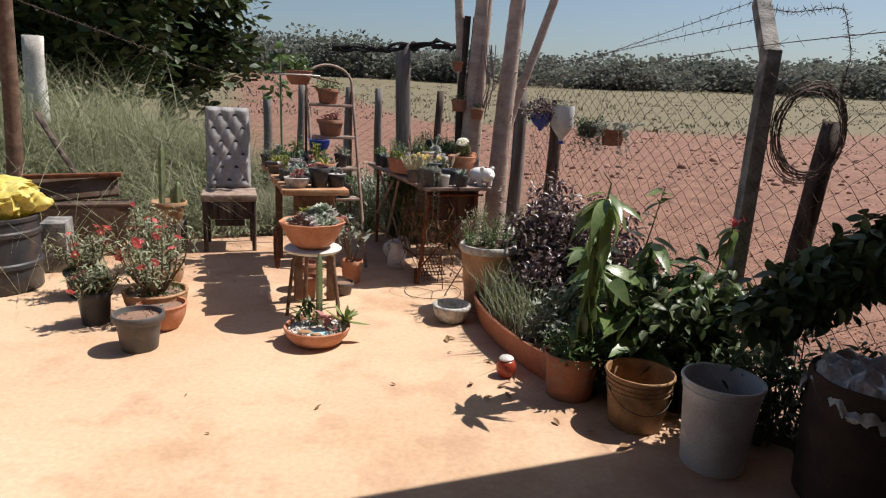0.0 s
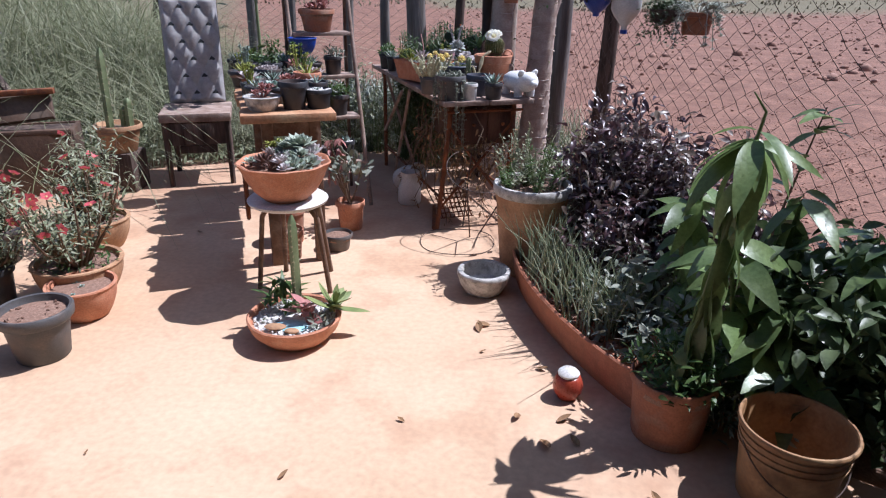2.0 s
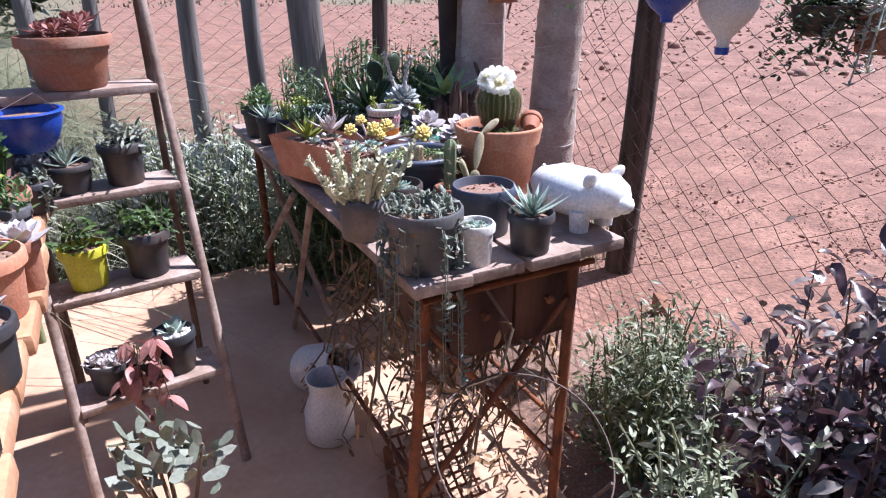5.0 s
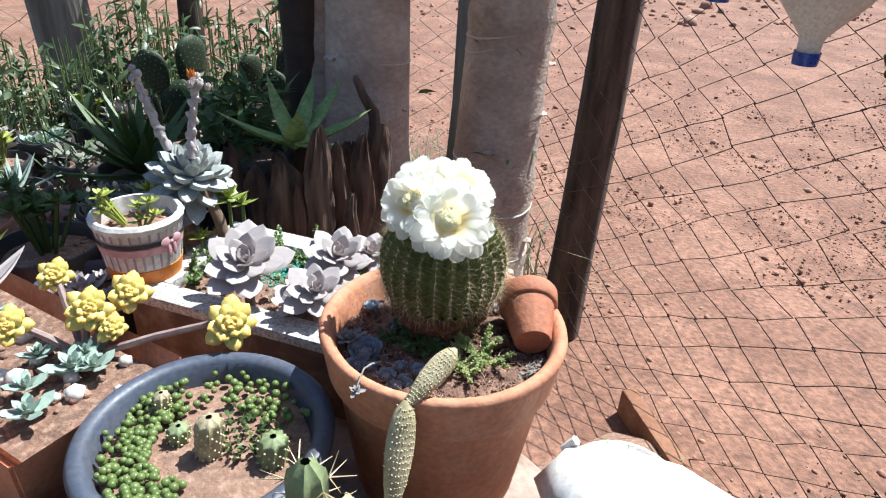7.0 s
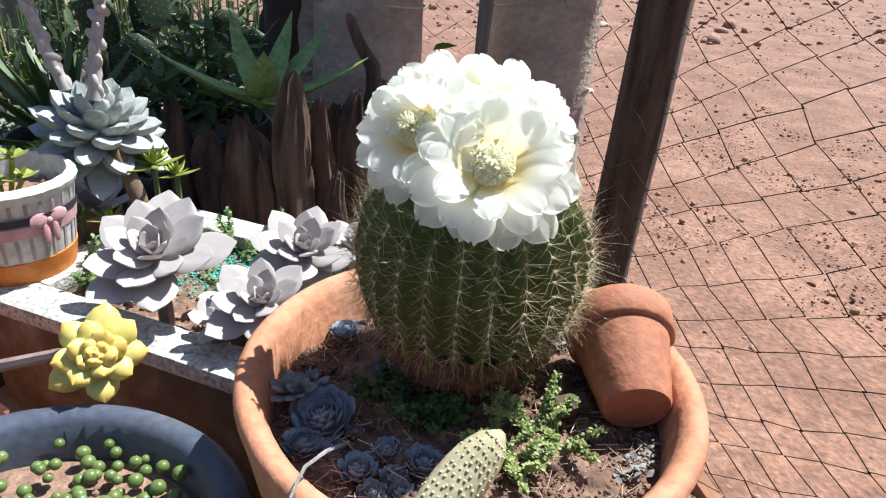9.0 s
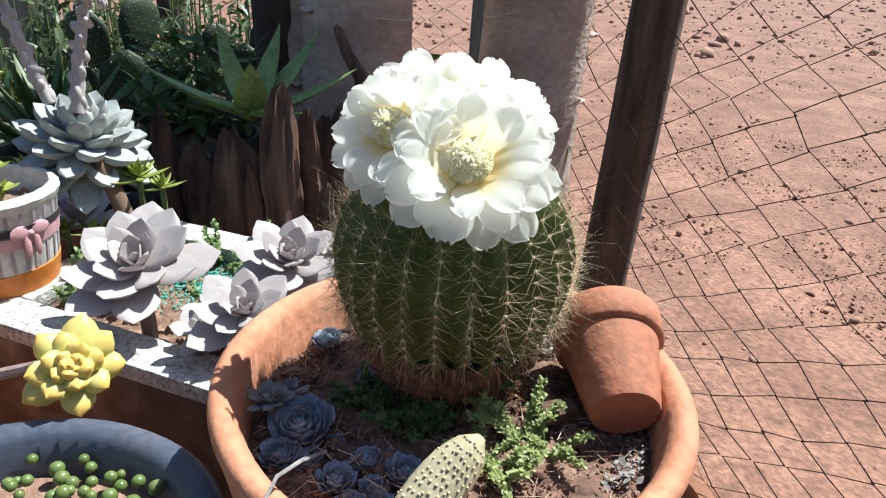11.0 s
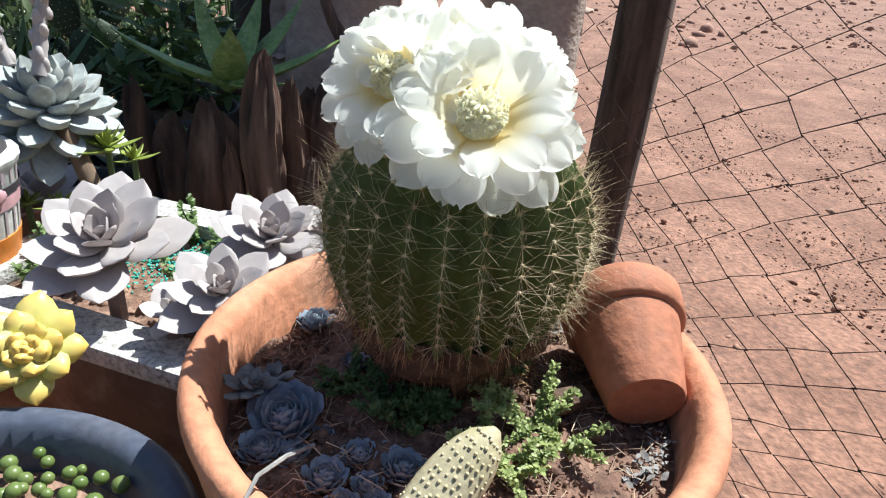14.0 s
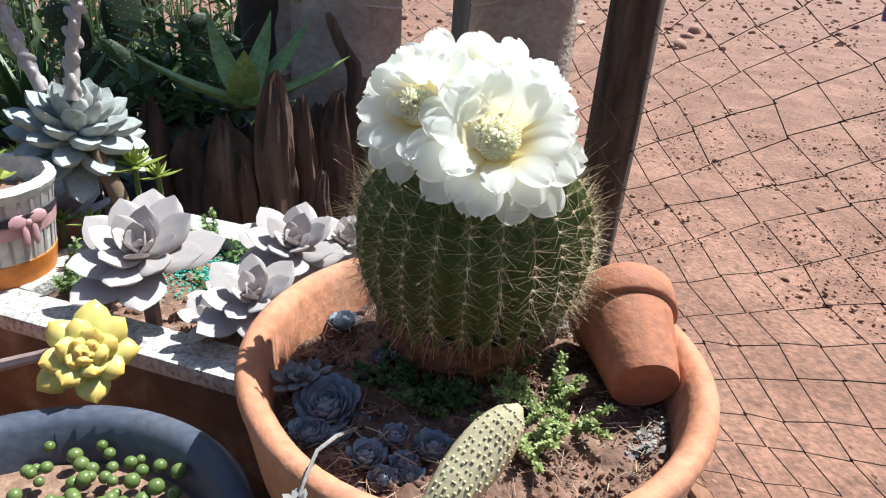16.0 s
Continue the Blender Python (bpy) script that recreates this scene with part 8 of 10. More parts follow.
def scalloped_bowl():
    t = thing("scalloped_bowl", at(-0.80, 3.865, 0.465), "scalloped terracotta bowl crowded with succulents", "potted plant", "potted plants")
    r, h = 0.197, 0.165
    wav = lambda a, s: 0.028 * np.cos(9 * a) * np.clip(s * 2.2 - 0.5, 0, 1) * np.clip(2.4 - s * 1.6, 0, 1)
    prof = [(0, 0), (0.095, 0), (0.10, 0.006), (0.135, 0.04), (0.165, 0.09), (0.180, 0.13), (r - 0.004, h - 0.012), (r, h - 0.004), (r - 0.006, h), (r - 0.016, h - 0.004), (0.165, h - 0.04), (0.12, h - 0.06), (0, h - 0.06)]
    part("bowl", MB().lathe(prof, 108, None, wav), M["terracotta"], t)
    soil_part(t, 0.165, h - 0.03, seed=12, rough=0.01)
    rng = np.random.default_rng(62)
    k = 0
    for x, y, s, mt, z in ((-0.07, -0.03, 0.085, "dark_rosette", 0.0), (-0.11, 0.02, 0.05, "dark_rosette", 0), (-0.03, -0.09, 0.05, "dark_rosette", 0), (-0.02, 0.03, 0.05, "ghost", 0.01), (0.005, -0.06, 0.055, "ghost", 0.01), (0.03, 0.02, 0.07, "green_grey", 0.01), (0.06, -0.07, 0.06, "green_grey", 0), (0.05, 0.09, 0.085, "blue_grey_leaf", 0.05), (0.0, 0.10, 0.07, "blue_grey_leaf", 0.04), (0.10, 0.05, 0.06, "ghost", 0.02), (0.12, -0.01, 0.05, "green_grey", 0), (0.10, 0.10, 0.05, "ghost", 0.03), (-0.07, 0.08, 0.06, "ghost", 0.01), (0.13, 0.04, 0.04, "ghost", 0), (-0.14, -0.02, 0.04, "green_grey", 0), (0.085, -0.03, 0.05, "blue_grey_leaf", 0.0), (0.03, 0.065, 0.045, "ghost", 0.03), (0.075, 0.02, 0.045, "pale_green", 0.03), (-0.035, 0.07, 0.045, "pale_green", 0.02), (0.02, -0.02, 0.04, "ghost", 0.02), (0.045, -0.03, 0.04, "pale_green", 0.015), (0.11, 0.075, 0.04, "pale_green", 0.03), (0.03, -0.11, 0.04, "ghost", 0.0), (0.10, -0.09, 0.035, "pale_green", 0.0), (-0.12, -0.06, 0.035, "dark_rosette", 0.0), (-0.05, 0.13, 0.04, "ghost", 0.02)):
        k += 1
        mt = {"green_grey": "pale_green", "blue_grey_leaf": "pale_green"}.get(mt, mt)
        rosette_part(t, "rosette", x, y, h - 0.012 + z, s * 1.0, 34 if s > 0.06 else 24, leaf_mesh(FAT_LONG_LOW if mt in ("dark_rosette", "green_grey") else FAT_LOW, mt), 12, 80, k, Euler((rng.normal(0.1, 0.2), rng.normal(0, 0.2), 0)).to_matrix().to_4x4())
    jd = MB()
    for j in range(16):
        rosette(jd, rng.normal(-0.07, 0.02), rng.normal(0.12, 0.015), h + rng.uniform(0, 0.06), 0.022, 9, FAT_LOW, 0, 70, j)
    tagged(part("jade_growth", jd, M["lime_leaf"], t), kind="stuff")


M["pale_green"] = mat("pale_green_leaf", (0.42, 0.46, 0.37), (0.32, 0.37, 0.28), 25, 0.6, 0.06, 160, per_object=0.3)
M["dark_rosette"] = mat("dark_maroon_leaf", (0.10, 0.055, 0.045), (0.06, 0.035, 0.03), 30, 0.5, 0.05, 160, island=(0.17, 0.10, 0.08))
scalloped_bowl()

potted("under_stool_pot", -0.93, 4.27, 0, 0.085, 0.065, 0.16, "terracotta_old", "soil", "old clay pot standing under the stool", 41)
potted("dark_low_pot", -0.70, 4.42, 0, 0.08, 0.06, 0.09, "grey_plastic", "soil", "low dark pot of dry soil on the floor", 42)
potted("stemmed_pot", -0.685, 4.74, 0, 0.085, 0.065, 0.17, "terracotta", "stems", "clay pot with bare stems and grey green leaves", 43, size=0.30, n=9, tint="silver_leaf")
potted("dark_stem_pot", -0.98, 4.50, 0, 0.09, 0.07, 0.20, "terracotta_old", "soil", "old brown pot under the plank table", 44)


# ---------- dish garden ----------
M["soft_pink"] = mat("soft_pink_leaf", (0.55, 0.24, 0.22), (0.42, 0.16, 0.15), 30, 0.5, 0.05, 90, island=(0.62, 0.36, 0.32), through_light=0.3)
M["pale_blue"] = mat("pale_blue_slab", (0.30, 0.58, 0.62), (0.46, 0.64, 0.66), 30, 0.6, 0.2, 120)


FAT_DISH = fat_leaf(0.36, 0.08, 0.5, 0.8, 0.05, 0.6)
M["dish_leaf"] = mat("yellow_green_agave_leaf", (0.30, 0.34, 0.13), (0.21, 0.26, 0.09), 14, 0.5, 0.05, 160, through_light=0.2, per_object=0.35)


def dish_garden():
    t = thing("dish_garden", at(-0.695, 3.485, 0), "shallow terracotta dish with cactus, agave and pale gravel", "potted plant", "potted plants")
    part("dish", MB().lathe([(0, 0), (0.12, 0), (0.135, 0.008), (0.172, 0.05), (0.186, 0.085), (0.188, 0.097), (0.182, 0.102), (0.172, 0.098), (0.168, 0.08), (0.13, 0.06), (0, 0.06)], 56), M["terracotta"], t)
    soil_part(t, 0.168, 0.078, "pebble", seed=13, rough=0.008)
    rng = np.random.default_rng(63)
    n = 260
    st = MB()
    a, d = rng.uniform(0, 6.28, n), 0.16 * np.sqrt(rng.uniform(0.1, 1, n))
    st.many(BLOB1, np.stack([d * np.cos(a), d * np.sin(a), np.full(n, 0.085)], 1), frames(n, rng), np.stack([rng.uniform(0.004, 0.011, n)] * 2 + [rng.uniform(0.003, 0.007, n)], 1))
    part("gravel", st, M["pebble"], t)
    fl = MB()
    fl.many(BLOB2, [(-0.05, -0.10, 0.095), (0.02, -0.12, 0.09)], np.repeat(np.eye(3)[None], 2, 0), [[0.045, 0.025, 0.008], [0.03, 0.02, 0.008]])
    pb = MB()
    pb.many(BLOB2, [(0.015, -0.075, 0.088)], np.eye(3)[None], [[0.075, 0.05, 0.007]])
    part("blue_stone", pb, M["pale_blue"], t, "pale blue flat stone")
    part("flat_stone", fl, M["terracotta_pale"], t, "flat tan stone")
    c = MB()
    column_cactus(c, 0.0, 0.06, 0.07, 0.43, 0.019, 4, (0.0, 0.0))
    part("column_cactus", c, M["cactus_pale"], t, "pale green column cactus")
    part("spine_growth", spines_column(MB(), 0.0, 0.06, 0.07, 0.43, 0.019, 4, (0, 0), rng, 0.022, 0.009), M["spine"], t)
    rosette_part(t, "agave", 0.15, 0.02, 0.12, 0.16, 13, leaf_mesh(FAT_DISH, "dish_leaf"), 8, 75, 5, Euler((radians(-8), radians(22), 0)).to_matrix().to_4x4(), "yellow green agave rosette")
    ca = MB()
    leafy(ca, rng, 14, 0.03, 0.10, LEAF_WIDE, 0.075, -10, 50, 0.08)
    part("pink_leaves", ca, M["soft_pink"], t, "pink caladium leaves", m=Matrix.Translation((0.055, -0.03, 0.0)))
    gr = MB()
    leafy(gr, rng, 60, 0.06, 0.16, LEAF_LONG, 0.07, 10, 80, 0.07)
    part("green_leaves", gr, M["green_leaf"], t, m=Matrix.Translation((-0.07, 0.05, 0)))
    g2 = MB()
    leafy(g2, rng, 50, 0.05, 0.05, LEAF, 0.03, 10, 80, 0.08)
    part("grey_tuft", g2, M["silver_leaf"], t, m=Matrix.Translation((0.12, -0.06, 0)))


dish_garden()

# ---------- basin, planter, trough ----------
bs = thing("stone_basin", at(0.075, 3.955, 0), "round grey white cement basin on the floor", "basin")
part("basin", MB().lathe([(0, 0), (0.075, 0), (0.085, 0.006), (0.112, 0.05), (0.1215, 0.088), (0.099, 0.088), (0.085, 0.05), (0, 0.03)], 48), M["white_stone"], bs)
part("rim", MB().lathe([(0.098, 0.088), (0.1225, 0.088), (0.125, 0.094), (0.124, 0.108), (0.118, 0.113), (0.104, 0.113), (0.098, 0.10), (0.098, 0.088)], 48), M["white_stone"], bs, "thick pale rim")


def big_planter():
    t = thing("clay_planter", at(0.30, 4.215, 0), "large weathered clay planter with a white rim and herbs", "potted plant", "potted plants")
    r, h = 0.19, 0.46
    rib = lambda a, s: 0.012 * np.cos(12 * a) * np.clip(1 - abs(s - 0.25) * 4, 0, 1)
    part("pot", MB().lathe([(0, 0), (0.12, 0), (0.135, 0.012), (0.13, 0.04), (0.14, 0.06), (0.150, 0.16), (0.162, 0.28), (0.170, 0.36), (0.178, 0.40), (0.186, 0.42), (0.17, 0.41), (0.15, 0.35), (0, 0.34)], 96, None, rib), M["terracotta_pale"], t)
    part("rim", MB().lathe([(0.178, 0.405), (0.19, 0.42), (r, h - 0.008), (r - 0.006, h), (r - 0.022, h), (r - 0.026, h - 0.03), (r - 0.02, 0.405)], 72), M["white_stone"], t, "thick pale rim")
    soil_part(t, 0.163, 0.43, seed=14)
    rng = np.random.default_rng(64)
    for k in range(12):
        a, d = rng.uniform(0, 6.28), rng.uniform(0.02, 0.14)
        mb = MB()
        hh = rng.uniform(0.12, 0.34)
        x, y = d * math.cos(a), d * math.sin(a)
        for j in range(5):
            e = np.array([x + rng.normal(0, 0.05), y + rng.normal(0, 0.05), 0.43 + hh * rng.uniform(0.5, 1)])
            mb.tube([(x, y, 0.42), e], 0.0018, 4, False)
            m_ = 34
            u = rng.uniform(0.15, 1, m_)[:, None]
            mb.many(LEAF, np.array([x, y, 0.42]) * (1 - u) + e * u + rng.normal(0, 0.006, (m_, 3)), frames(m_, rng, -10, 70), rng.uniform(0.012, 0.03, m_))
        part("herb", mb, M["dull_leaf" if k % 3 else "green_leaf"], t)


big_planter()


def chive_trough():
    """A long curved clay trough, open above."""
    t = thing("curved_trough", at(0, 0, 0), "long curved terracotta trough of chives and herbs", "planter", "potted plants")
    s = np.linspace(0, 1, 22)
    px = 0.30 + 0.36 * s ** 1.25
    py = 4.22 - 1.20 * s
    wid = 0.15 * (np.sin(np.pi * np.clip(s * 0.90 + 0.06, 0, 1)) ** 0.45)
    tx, ty = np.gradient(px), np.gradient(py)
    ln = np.hypot(tx, ty)
    nx, ny = -ty / ln, tx / ln
    prof = [(-1.06, 0.155), (-1.0, 0.16), (-0.93, 0.155), (-0.85, 0.10), (0.85, 0.10), (0.93, 0.155), (1.0, 0.16), (1.06, 0.155), (0.86, 0.03), (0.78, 0.0), (-0.78, 0.0), (-0.86, 0.03)]
    v = np.stack([np.stack([px + nx * o * wid, py + ny * o * wid, np.full(22, z)], 1) for o, z in prof], 1)
    k = len(prof)
    q = [(i * k + j, i * k + (j + 1) % k, (i + 1) * k + (j + 1) % k, (i + 1) * k + j) for i in range(21) for j in range(k)]
    mb = MB().add(v.reshape(-1, 3), None, q)
    for e in (0, 21):
        c = e * k
        mb.add(v[e], None, [(0, 1, 2, 3), (11, 0, 3, 10), (3, 4, 9, 10), (4, 7, 8, 9), (4, 5, 6, 7)])
    part("trough", mb, M["clay_brown"], t)
    rng = np.random.default_rng(65)
    n = 360
    u = rng.uniform(0.04, 0.97, n)
    o = rng.uniform(-0.8, 0.8, n)
    gx = np.interp(u, s, px) + np.interp(u, s, nx * wid) * o
    gy = np.interp(u, s, py) + np.interp(u, s, ny * wid) * o
    so = MB().many(BLOB1, np.stack([gx, gy, np.full(n, 0.105)], 1), frames(n, rng), rng.uniform(0.006, 0.016, n))
    tagged(part("soil", so, M["soil"], t), kind="stuff")
    ch = MB()
    for c in range(300):
        uu = rng.uniform(0.03, 0.72)
        oo = rng.uniform(-0.75, 0.75)
        x = np.interp(uu, s, px) + np.interp(uu, s, nx * wid) * oo
        y = np.interp(uu, s, py) + np.interp(uu, s, ny * wid) * oo
        h = rng.uniform(0.14, 0.33)
        b = rng.normal(0, 0.30, 2) * h
        ch.tube([(x, y, 0.1), (x + b[0] * 0.35, y + b[1] * 0.35, 0.1 + h * 0.55), (x + b[0], y + b[1], 0.1 + h)], [0.0032, 0.0028, 0.0008], 4, False)
    tagged(part("chive_growth", ch, M["chive"], t, "tubular green chives turning straw"), kind="stuff")
    hb = MB()
    for c in range(520):
        uu = rng.uniform(0.5, 1.0)
        x = np.interp(uu, s, px) + rng.normal(0.06, 0.08)
        y = np.interp(uu, s, py) + rng.normal(0, 0.06)
        hb.many(LEAF, [(x, y, 0.11 + rng.uniform(0, 0.17))], frames(1, rng, -10, 60), [rng.uniform(0.025, 0.05)])
    tagged(part("herb_growth", hb, M["silver_leaf"], t), kind="stuff")


chive_trough()

jar = thing("red_jar", at(0.355, 3.135, 0), "small round red glazed jar with a pale lid", "jar")
part("jar", MB().lathe([(0, 0), (0.034, 0), (0.05, 0.03), (0.053, 0.055), (0.044, 0.082), (0.036, 0.09), (0, 0.09)], 32), M["red_glaze"], jar)
part("lid", MB().lathe([(0.036, 0.088), (0.038, 0.098), (0.030, 0.107), (0, 0.112)], 28), M["white_paint"], jar, "pale lid")
potted("shaded_pot", 0.65, 2.955, 0, 0.135, 0.11, 0.225, "terracotta_old", "leafy", "brown clay pot of trailing green herbs", 45, size=0.14, n=320)


def bucket(name, x, y, r, b, h, material, label, ridges):
    t = thing(name, at(x, y, 0), label, "bucket", "buckets")
    prof = [(0, 0.0), (b - 0.004, 0.0), (b, 0.006)]
    rad = lambda z: b + (r - 0.004 - b) * z / h
    for z in ridges:
        prof += [(rad(z) - 0.0, z - 0.006), (rad(z) + 0.005, z - 0.004), (rad(z) + 0.005, z + 0.002), (rad(z), z + 0.004)]
    prof += [(rad(h) - 0.001, h - 0.012), (r + 0.003, h - 0.010), (r + 0.003, h - 0.002), (r, h), (r - 0.005, h), (r - 0.007, h - 0.006), (b - 0.004, 0.012), (0, 0.010)]
    part("body", MB().lathe(prof, 64), M[material], t)
    part("rim", MB().lathe([(r + 0.0035, h - 0.012), (r + 0.006, h - 0.008), (r + 0.006, h - 0.001), (r + 0.003, h + 0.003), (r - 0.003, h + 0.003), (r - 0.006, h - 0.002)], 64), M[material], t, "rolled rim")
    a = np.linspace(-1.5, 1.5, 21)
    hd = MB().tube(np.stack([rad(h * 0.82) * 1.04 * np.sin(a), -rad(h * 0.8) * 1.05 * np.cos(a), h * 0.82 - 0.10 * np.cos(a)], 1), 0.0022, 5)
    if material == "brown_bucket":
        part("handle", hd, M["wire"], t, "wire handle")
    return t


bucket("stained_bucket", 0.90, 2.685, 0.147, 0.118, 0.25, "brown_bucket", "stained brown plastic bucket stacked in others", (0.222, 0.20, 0.178))
bucket("white_bucket", 1.125, 2.375, 0.152, 0.122, 0.366, "bucket_white", "grimy white plastic bucket in the shade", (0.33,))


def sack_bin():
    t = thing("rubbish_sack", at(1.56, 2.14, 0), "brown bin lined with crumpled pale plastic sheet", "bin")
    rng = np.random.default_rng(66)
    part("bin", MB().lathe([(0, 0), (0.19, 0), (0.205, 0.02), (0.215, 0.25), (0.22, 0.48), (0.215, 0.50), (0.19, 0.49), (0.18, 0.42), (0, 0.40)], 40, None, lambda a, s: 0.02 * np.sin(5 * a + 6 * s)), M["sack"], t)
    v, n = [], 26
    for k in range(n):
        for i in range(n):
            x, y = (k / (n - 1) - 0.5) * 0.44, (i / (n - 1) - 0.5) * 0.44
            d = math.hypot(x, y) / 0.22
            z = 0.47 + 0.05 * noise.noise((x * 14, y * 14, 1)) + 0.03 * noise.noise((x * 34, y * 34, 2)) + (0.04 if d < 0.9 else -0.03)
            if d > 1.08:
                x, y = x / d * 1.08, y / d * 1.08
                z -= 0.03
            v.append((x, y, z))
    q = [(k * n + i, k * n + i + 1, (k + 1) * n + i + 1, (k + 1) * n + i) for k in range(n - 1) for i in range(n - 1)]
    part("plastic_sheet", MB().add(v, None, q), M["film"], t, "crumpled pale plastic sheet", smooth=False)


sack_bin()
M["glossy_leaf"] = mat("glossy_green_leaf", (0.25, 0.34, 0.125), (0.16, 0.24, 0.08), 10, 0.34, 0.12, 90, through_light=0.40, spec=0.6, per_object=0.65)
M["dark_herb"] = mat("dark_herb_leaf", (0.065, 0.105, 0.04), (0.042, 0.072, 0.028), 10, 0.42, 0.1, 120, island=(0.13, 0.16, 0.075), through_light=0.22)


M["mid_herb"] = mat("mid_green_leaf", (0.17, 0.19, 0.085), (0.09, 0.115, 0.05), 10, 0.45, 0.1, 120, island_lo=0.3, island=(0.40, 0.37, 0.22), through_light=0.35, spec=0.6)


# ---------- planted bed along the fence ----------
LEAF_BROAD = thin_leaf(5, 0.46, 0.22, -0.28, 0.45)
LEAF_CRINKLED = thin_leaf(6, 0.40, 0.30, -0.45, 0.42, 0.06)


def bush(name, stems, label, leaf, size, material, stem_mat, seed, per=60, low=-55, high=60, spread=0.05):
    """Stems: rows of foot and tip; leaves crowd along each stem."""
    rng = np.random.default_rng(seed)
    t = thing(name, at(stems[0][0][0], stems[0][0][1], 0), label, "bush")
    o = np.array([stems[0][0][0], stems[0][0][1], 0])
    st, lf = MB(), MB()
    for foot, tip in stems:
        foot, tip = np.array(foot, float) - o, np.array(tip, float) - o
        mid = (foot + tip) / 2 + rng.normal(0, 0.03, 3)
        st.tube([foot, mid, tip], [0.006, 0.004, 0.0015], 5)
        u = rng.uniform(0.12, 1.0, per) ** 0.8
        p = foot[None] * ((1 - u) ** 2)[:, None] + 2 * mid[None] * (u * (1 - u))[:, None] + tip[None] * (u ** 2)[:, None]
        lf.many(leaf, p + rng.normal(0, spread, (per, 3)), frames(per, rng, low, high), rng.uniform(0.6, 1.25, per) * size)
    tagged(part("stem_growth", st, M[stem_mat], t), kind="stuff")
    tagged(part("foliage", lf, M[material], t), kind="stuff")
    return t


def fan(cx, cy, r, zlo, zhi, n, seed, sx=1.0, sy=1.0):
    rng = np.random.default_rng(seed)
    out = []
    for k in range(n):
        a, d = rng.uniform(0, 6.28), math.sqrt(rng.uniform(0, 1))
        x, y = cx + r * d * math.cos(a) * sx, cy + r * d * math.sin(a) * sy
        out.append(((cx + (x - cx) * 0.5, cy + (y - cy) * 0.5, -0.03), (x, y, rng.uniform(zlo, zhi) * (1 - 0.35 * d * d))))
    return out


bush("purple_bush", fan(0.72, 4.30, 0.40, 0.55, 0.92, 46, 1, 0.75, 1.1), "dense purple leaved bush with dark glossy leaves", LEAF_CRINKLED, 0.056, "purple_leaf", "stem_brown", 71, 92)
bush("purple_bush", fan(1.02, 3.98, 0.36, 0.45, 0.85, 34, 21, 0.8, 1.1), "sprawling purple green bush against the fence", LEAF_CRINKLED, 0.058, "purple_leaf", "stem_brown", 171, 80)
bush("purple_bush", fan(0.70, 3.86, 0.24, 0.35, 0.65, 20, 22), "low purple leaved bush beside the chives", LEAF_CRINKLED, 0.050, "purple_leaf", "stem_brown", 172, 76)
bush("dark_weed_thicket", fan(-0.30, 6.16, 0.20, 0.80, 1.06, 30, 25, 1.3, 0.5), "tall dark green weeds crowding the table's end", LEAF, 0.036, "dark_herb", "stem_green", 175, 60, spread=0.045)
bush("dark_weed_thicket", fan(-0.50, 6.40, 0.16, 0.60, 0.98, 20, 26, 1.0, 0.6), "tall dark green weeds by the grey post", LEAF_LONG, 0.055, "dull_leaf", "stem_green", 176, 50, spread=0.05)
bush("dark_weed_thicket", fan(0.0, 6.36, 0.20, 0.75, 1.08, 26, 27, 1.2, 0.5), "tall mixed weeds behind the pale trunks", LEAF, 0.04, "green_leaf", "stem_green", 177, 50, spread=0.05)
def weed_bank(x0, x1, y0, y1, z0, z1, n, leaf, size, material, label, seed):
    """A close stand of weeds: many stems with leaves up to an uneven top."""
    rng = np.random.default_rng(seed)
    t = thing("weed_bank", at((x0 + x1) / 2, (y0 + y1) / 2, -0.05), label, "weeds")
    st, lf = MB(), MB()
    hx, hy = (x1 - x0) / 2, (y1 - y0) / 2
    x, y = rng.uniform(-hx, hx, n), rng.uniform(-hy, hy, n)
    top = z1 - 0.16 * (1 + np.sin(x * 17 + 1) * np.cos(y * 13)) * rng.uniform(0.3, 1, n)
    z = z0 + (top - z0) * rng.uniform(0, 1, n) ** 0.7
    lf.many(leaf, np.stack([x, y, z], 1), frames(n, rng, -50, 70), rng.uniform(0.6, 1.3, n) * size)
    for k in range(n // 22):
        st.tube([(x[k], y[k], 0.0), (x[k] + rng.normal(0, 0.03), y[k] + rng.normal(0, 0.03), top[k])], [0.004, 0.0015], 4, False)
    m_ = n // 90
    blades(lf, np.stack([rng.uniform(-hx, hx, m_), rng.uniform(-hy, hy, m_)], 1), np.full(m_, 0.0), z1 * 0.6, z1 * 1.08, rng, 0.007, 0.9)
    tagged(part("stem_growth", st, M["stem_green"], t), kind="stuff")
    tagged(part("foliage", lf, M[material], t), kind="stuff")


weed_bank(-1.55, -0.55, 6.66, 7.35, 0.0, 0.62, 6500, LEAF_LONG, 0.060, "silver_pale", "dusty pale green weeds crowding behind the ladder shelf", 184)
weed_bank(-0.56, -0.26, 6.30, 6.60, 0.45, 1.05, 2200, LEAF, 0.034, "dark_herb", "close stand of green weeds at the table's end", 181)
weed_bank(-0.34, 0.16, 6.24, 6.62, 0.5, 1.12, 3600, LEAF, 0.036, "dark_herb", "close stand of green weeds behind the prickly pear", 182)
bush("weed_thicket", fan(-0.12, 6.42, 0.34, 0.45, 0.95, 30, 23, 1.2, 0.5), "thicket of dull green weeds behind the plant table", LEAF, 0.05, "dull_leaf", "stem_green", 173, 50)
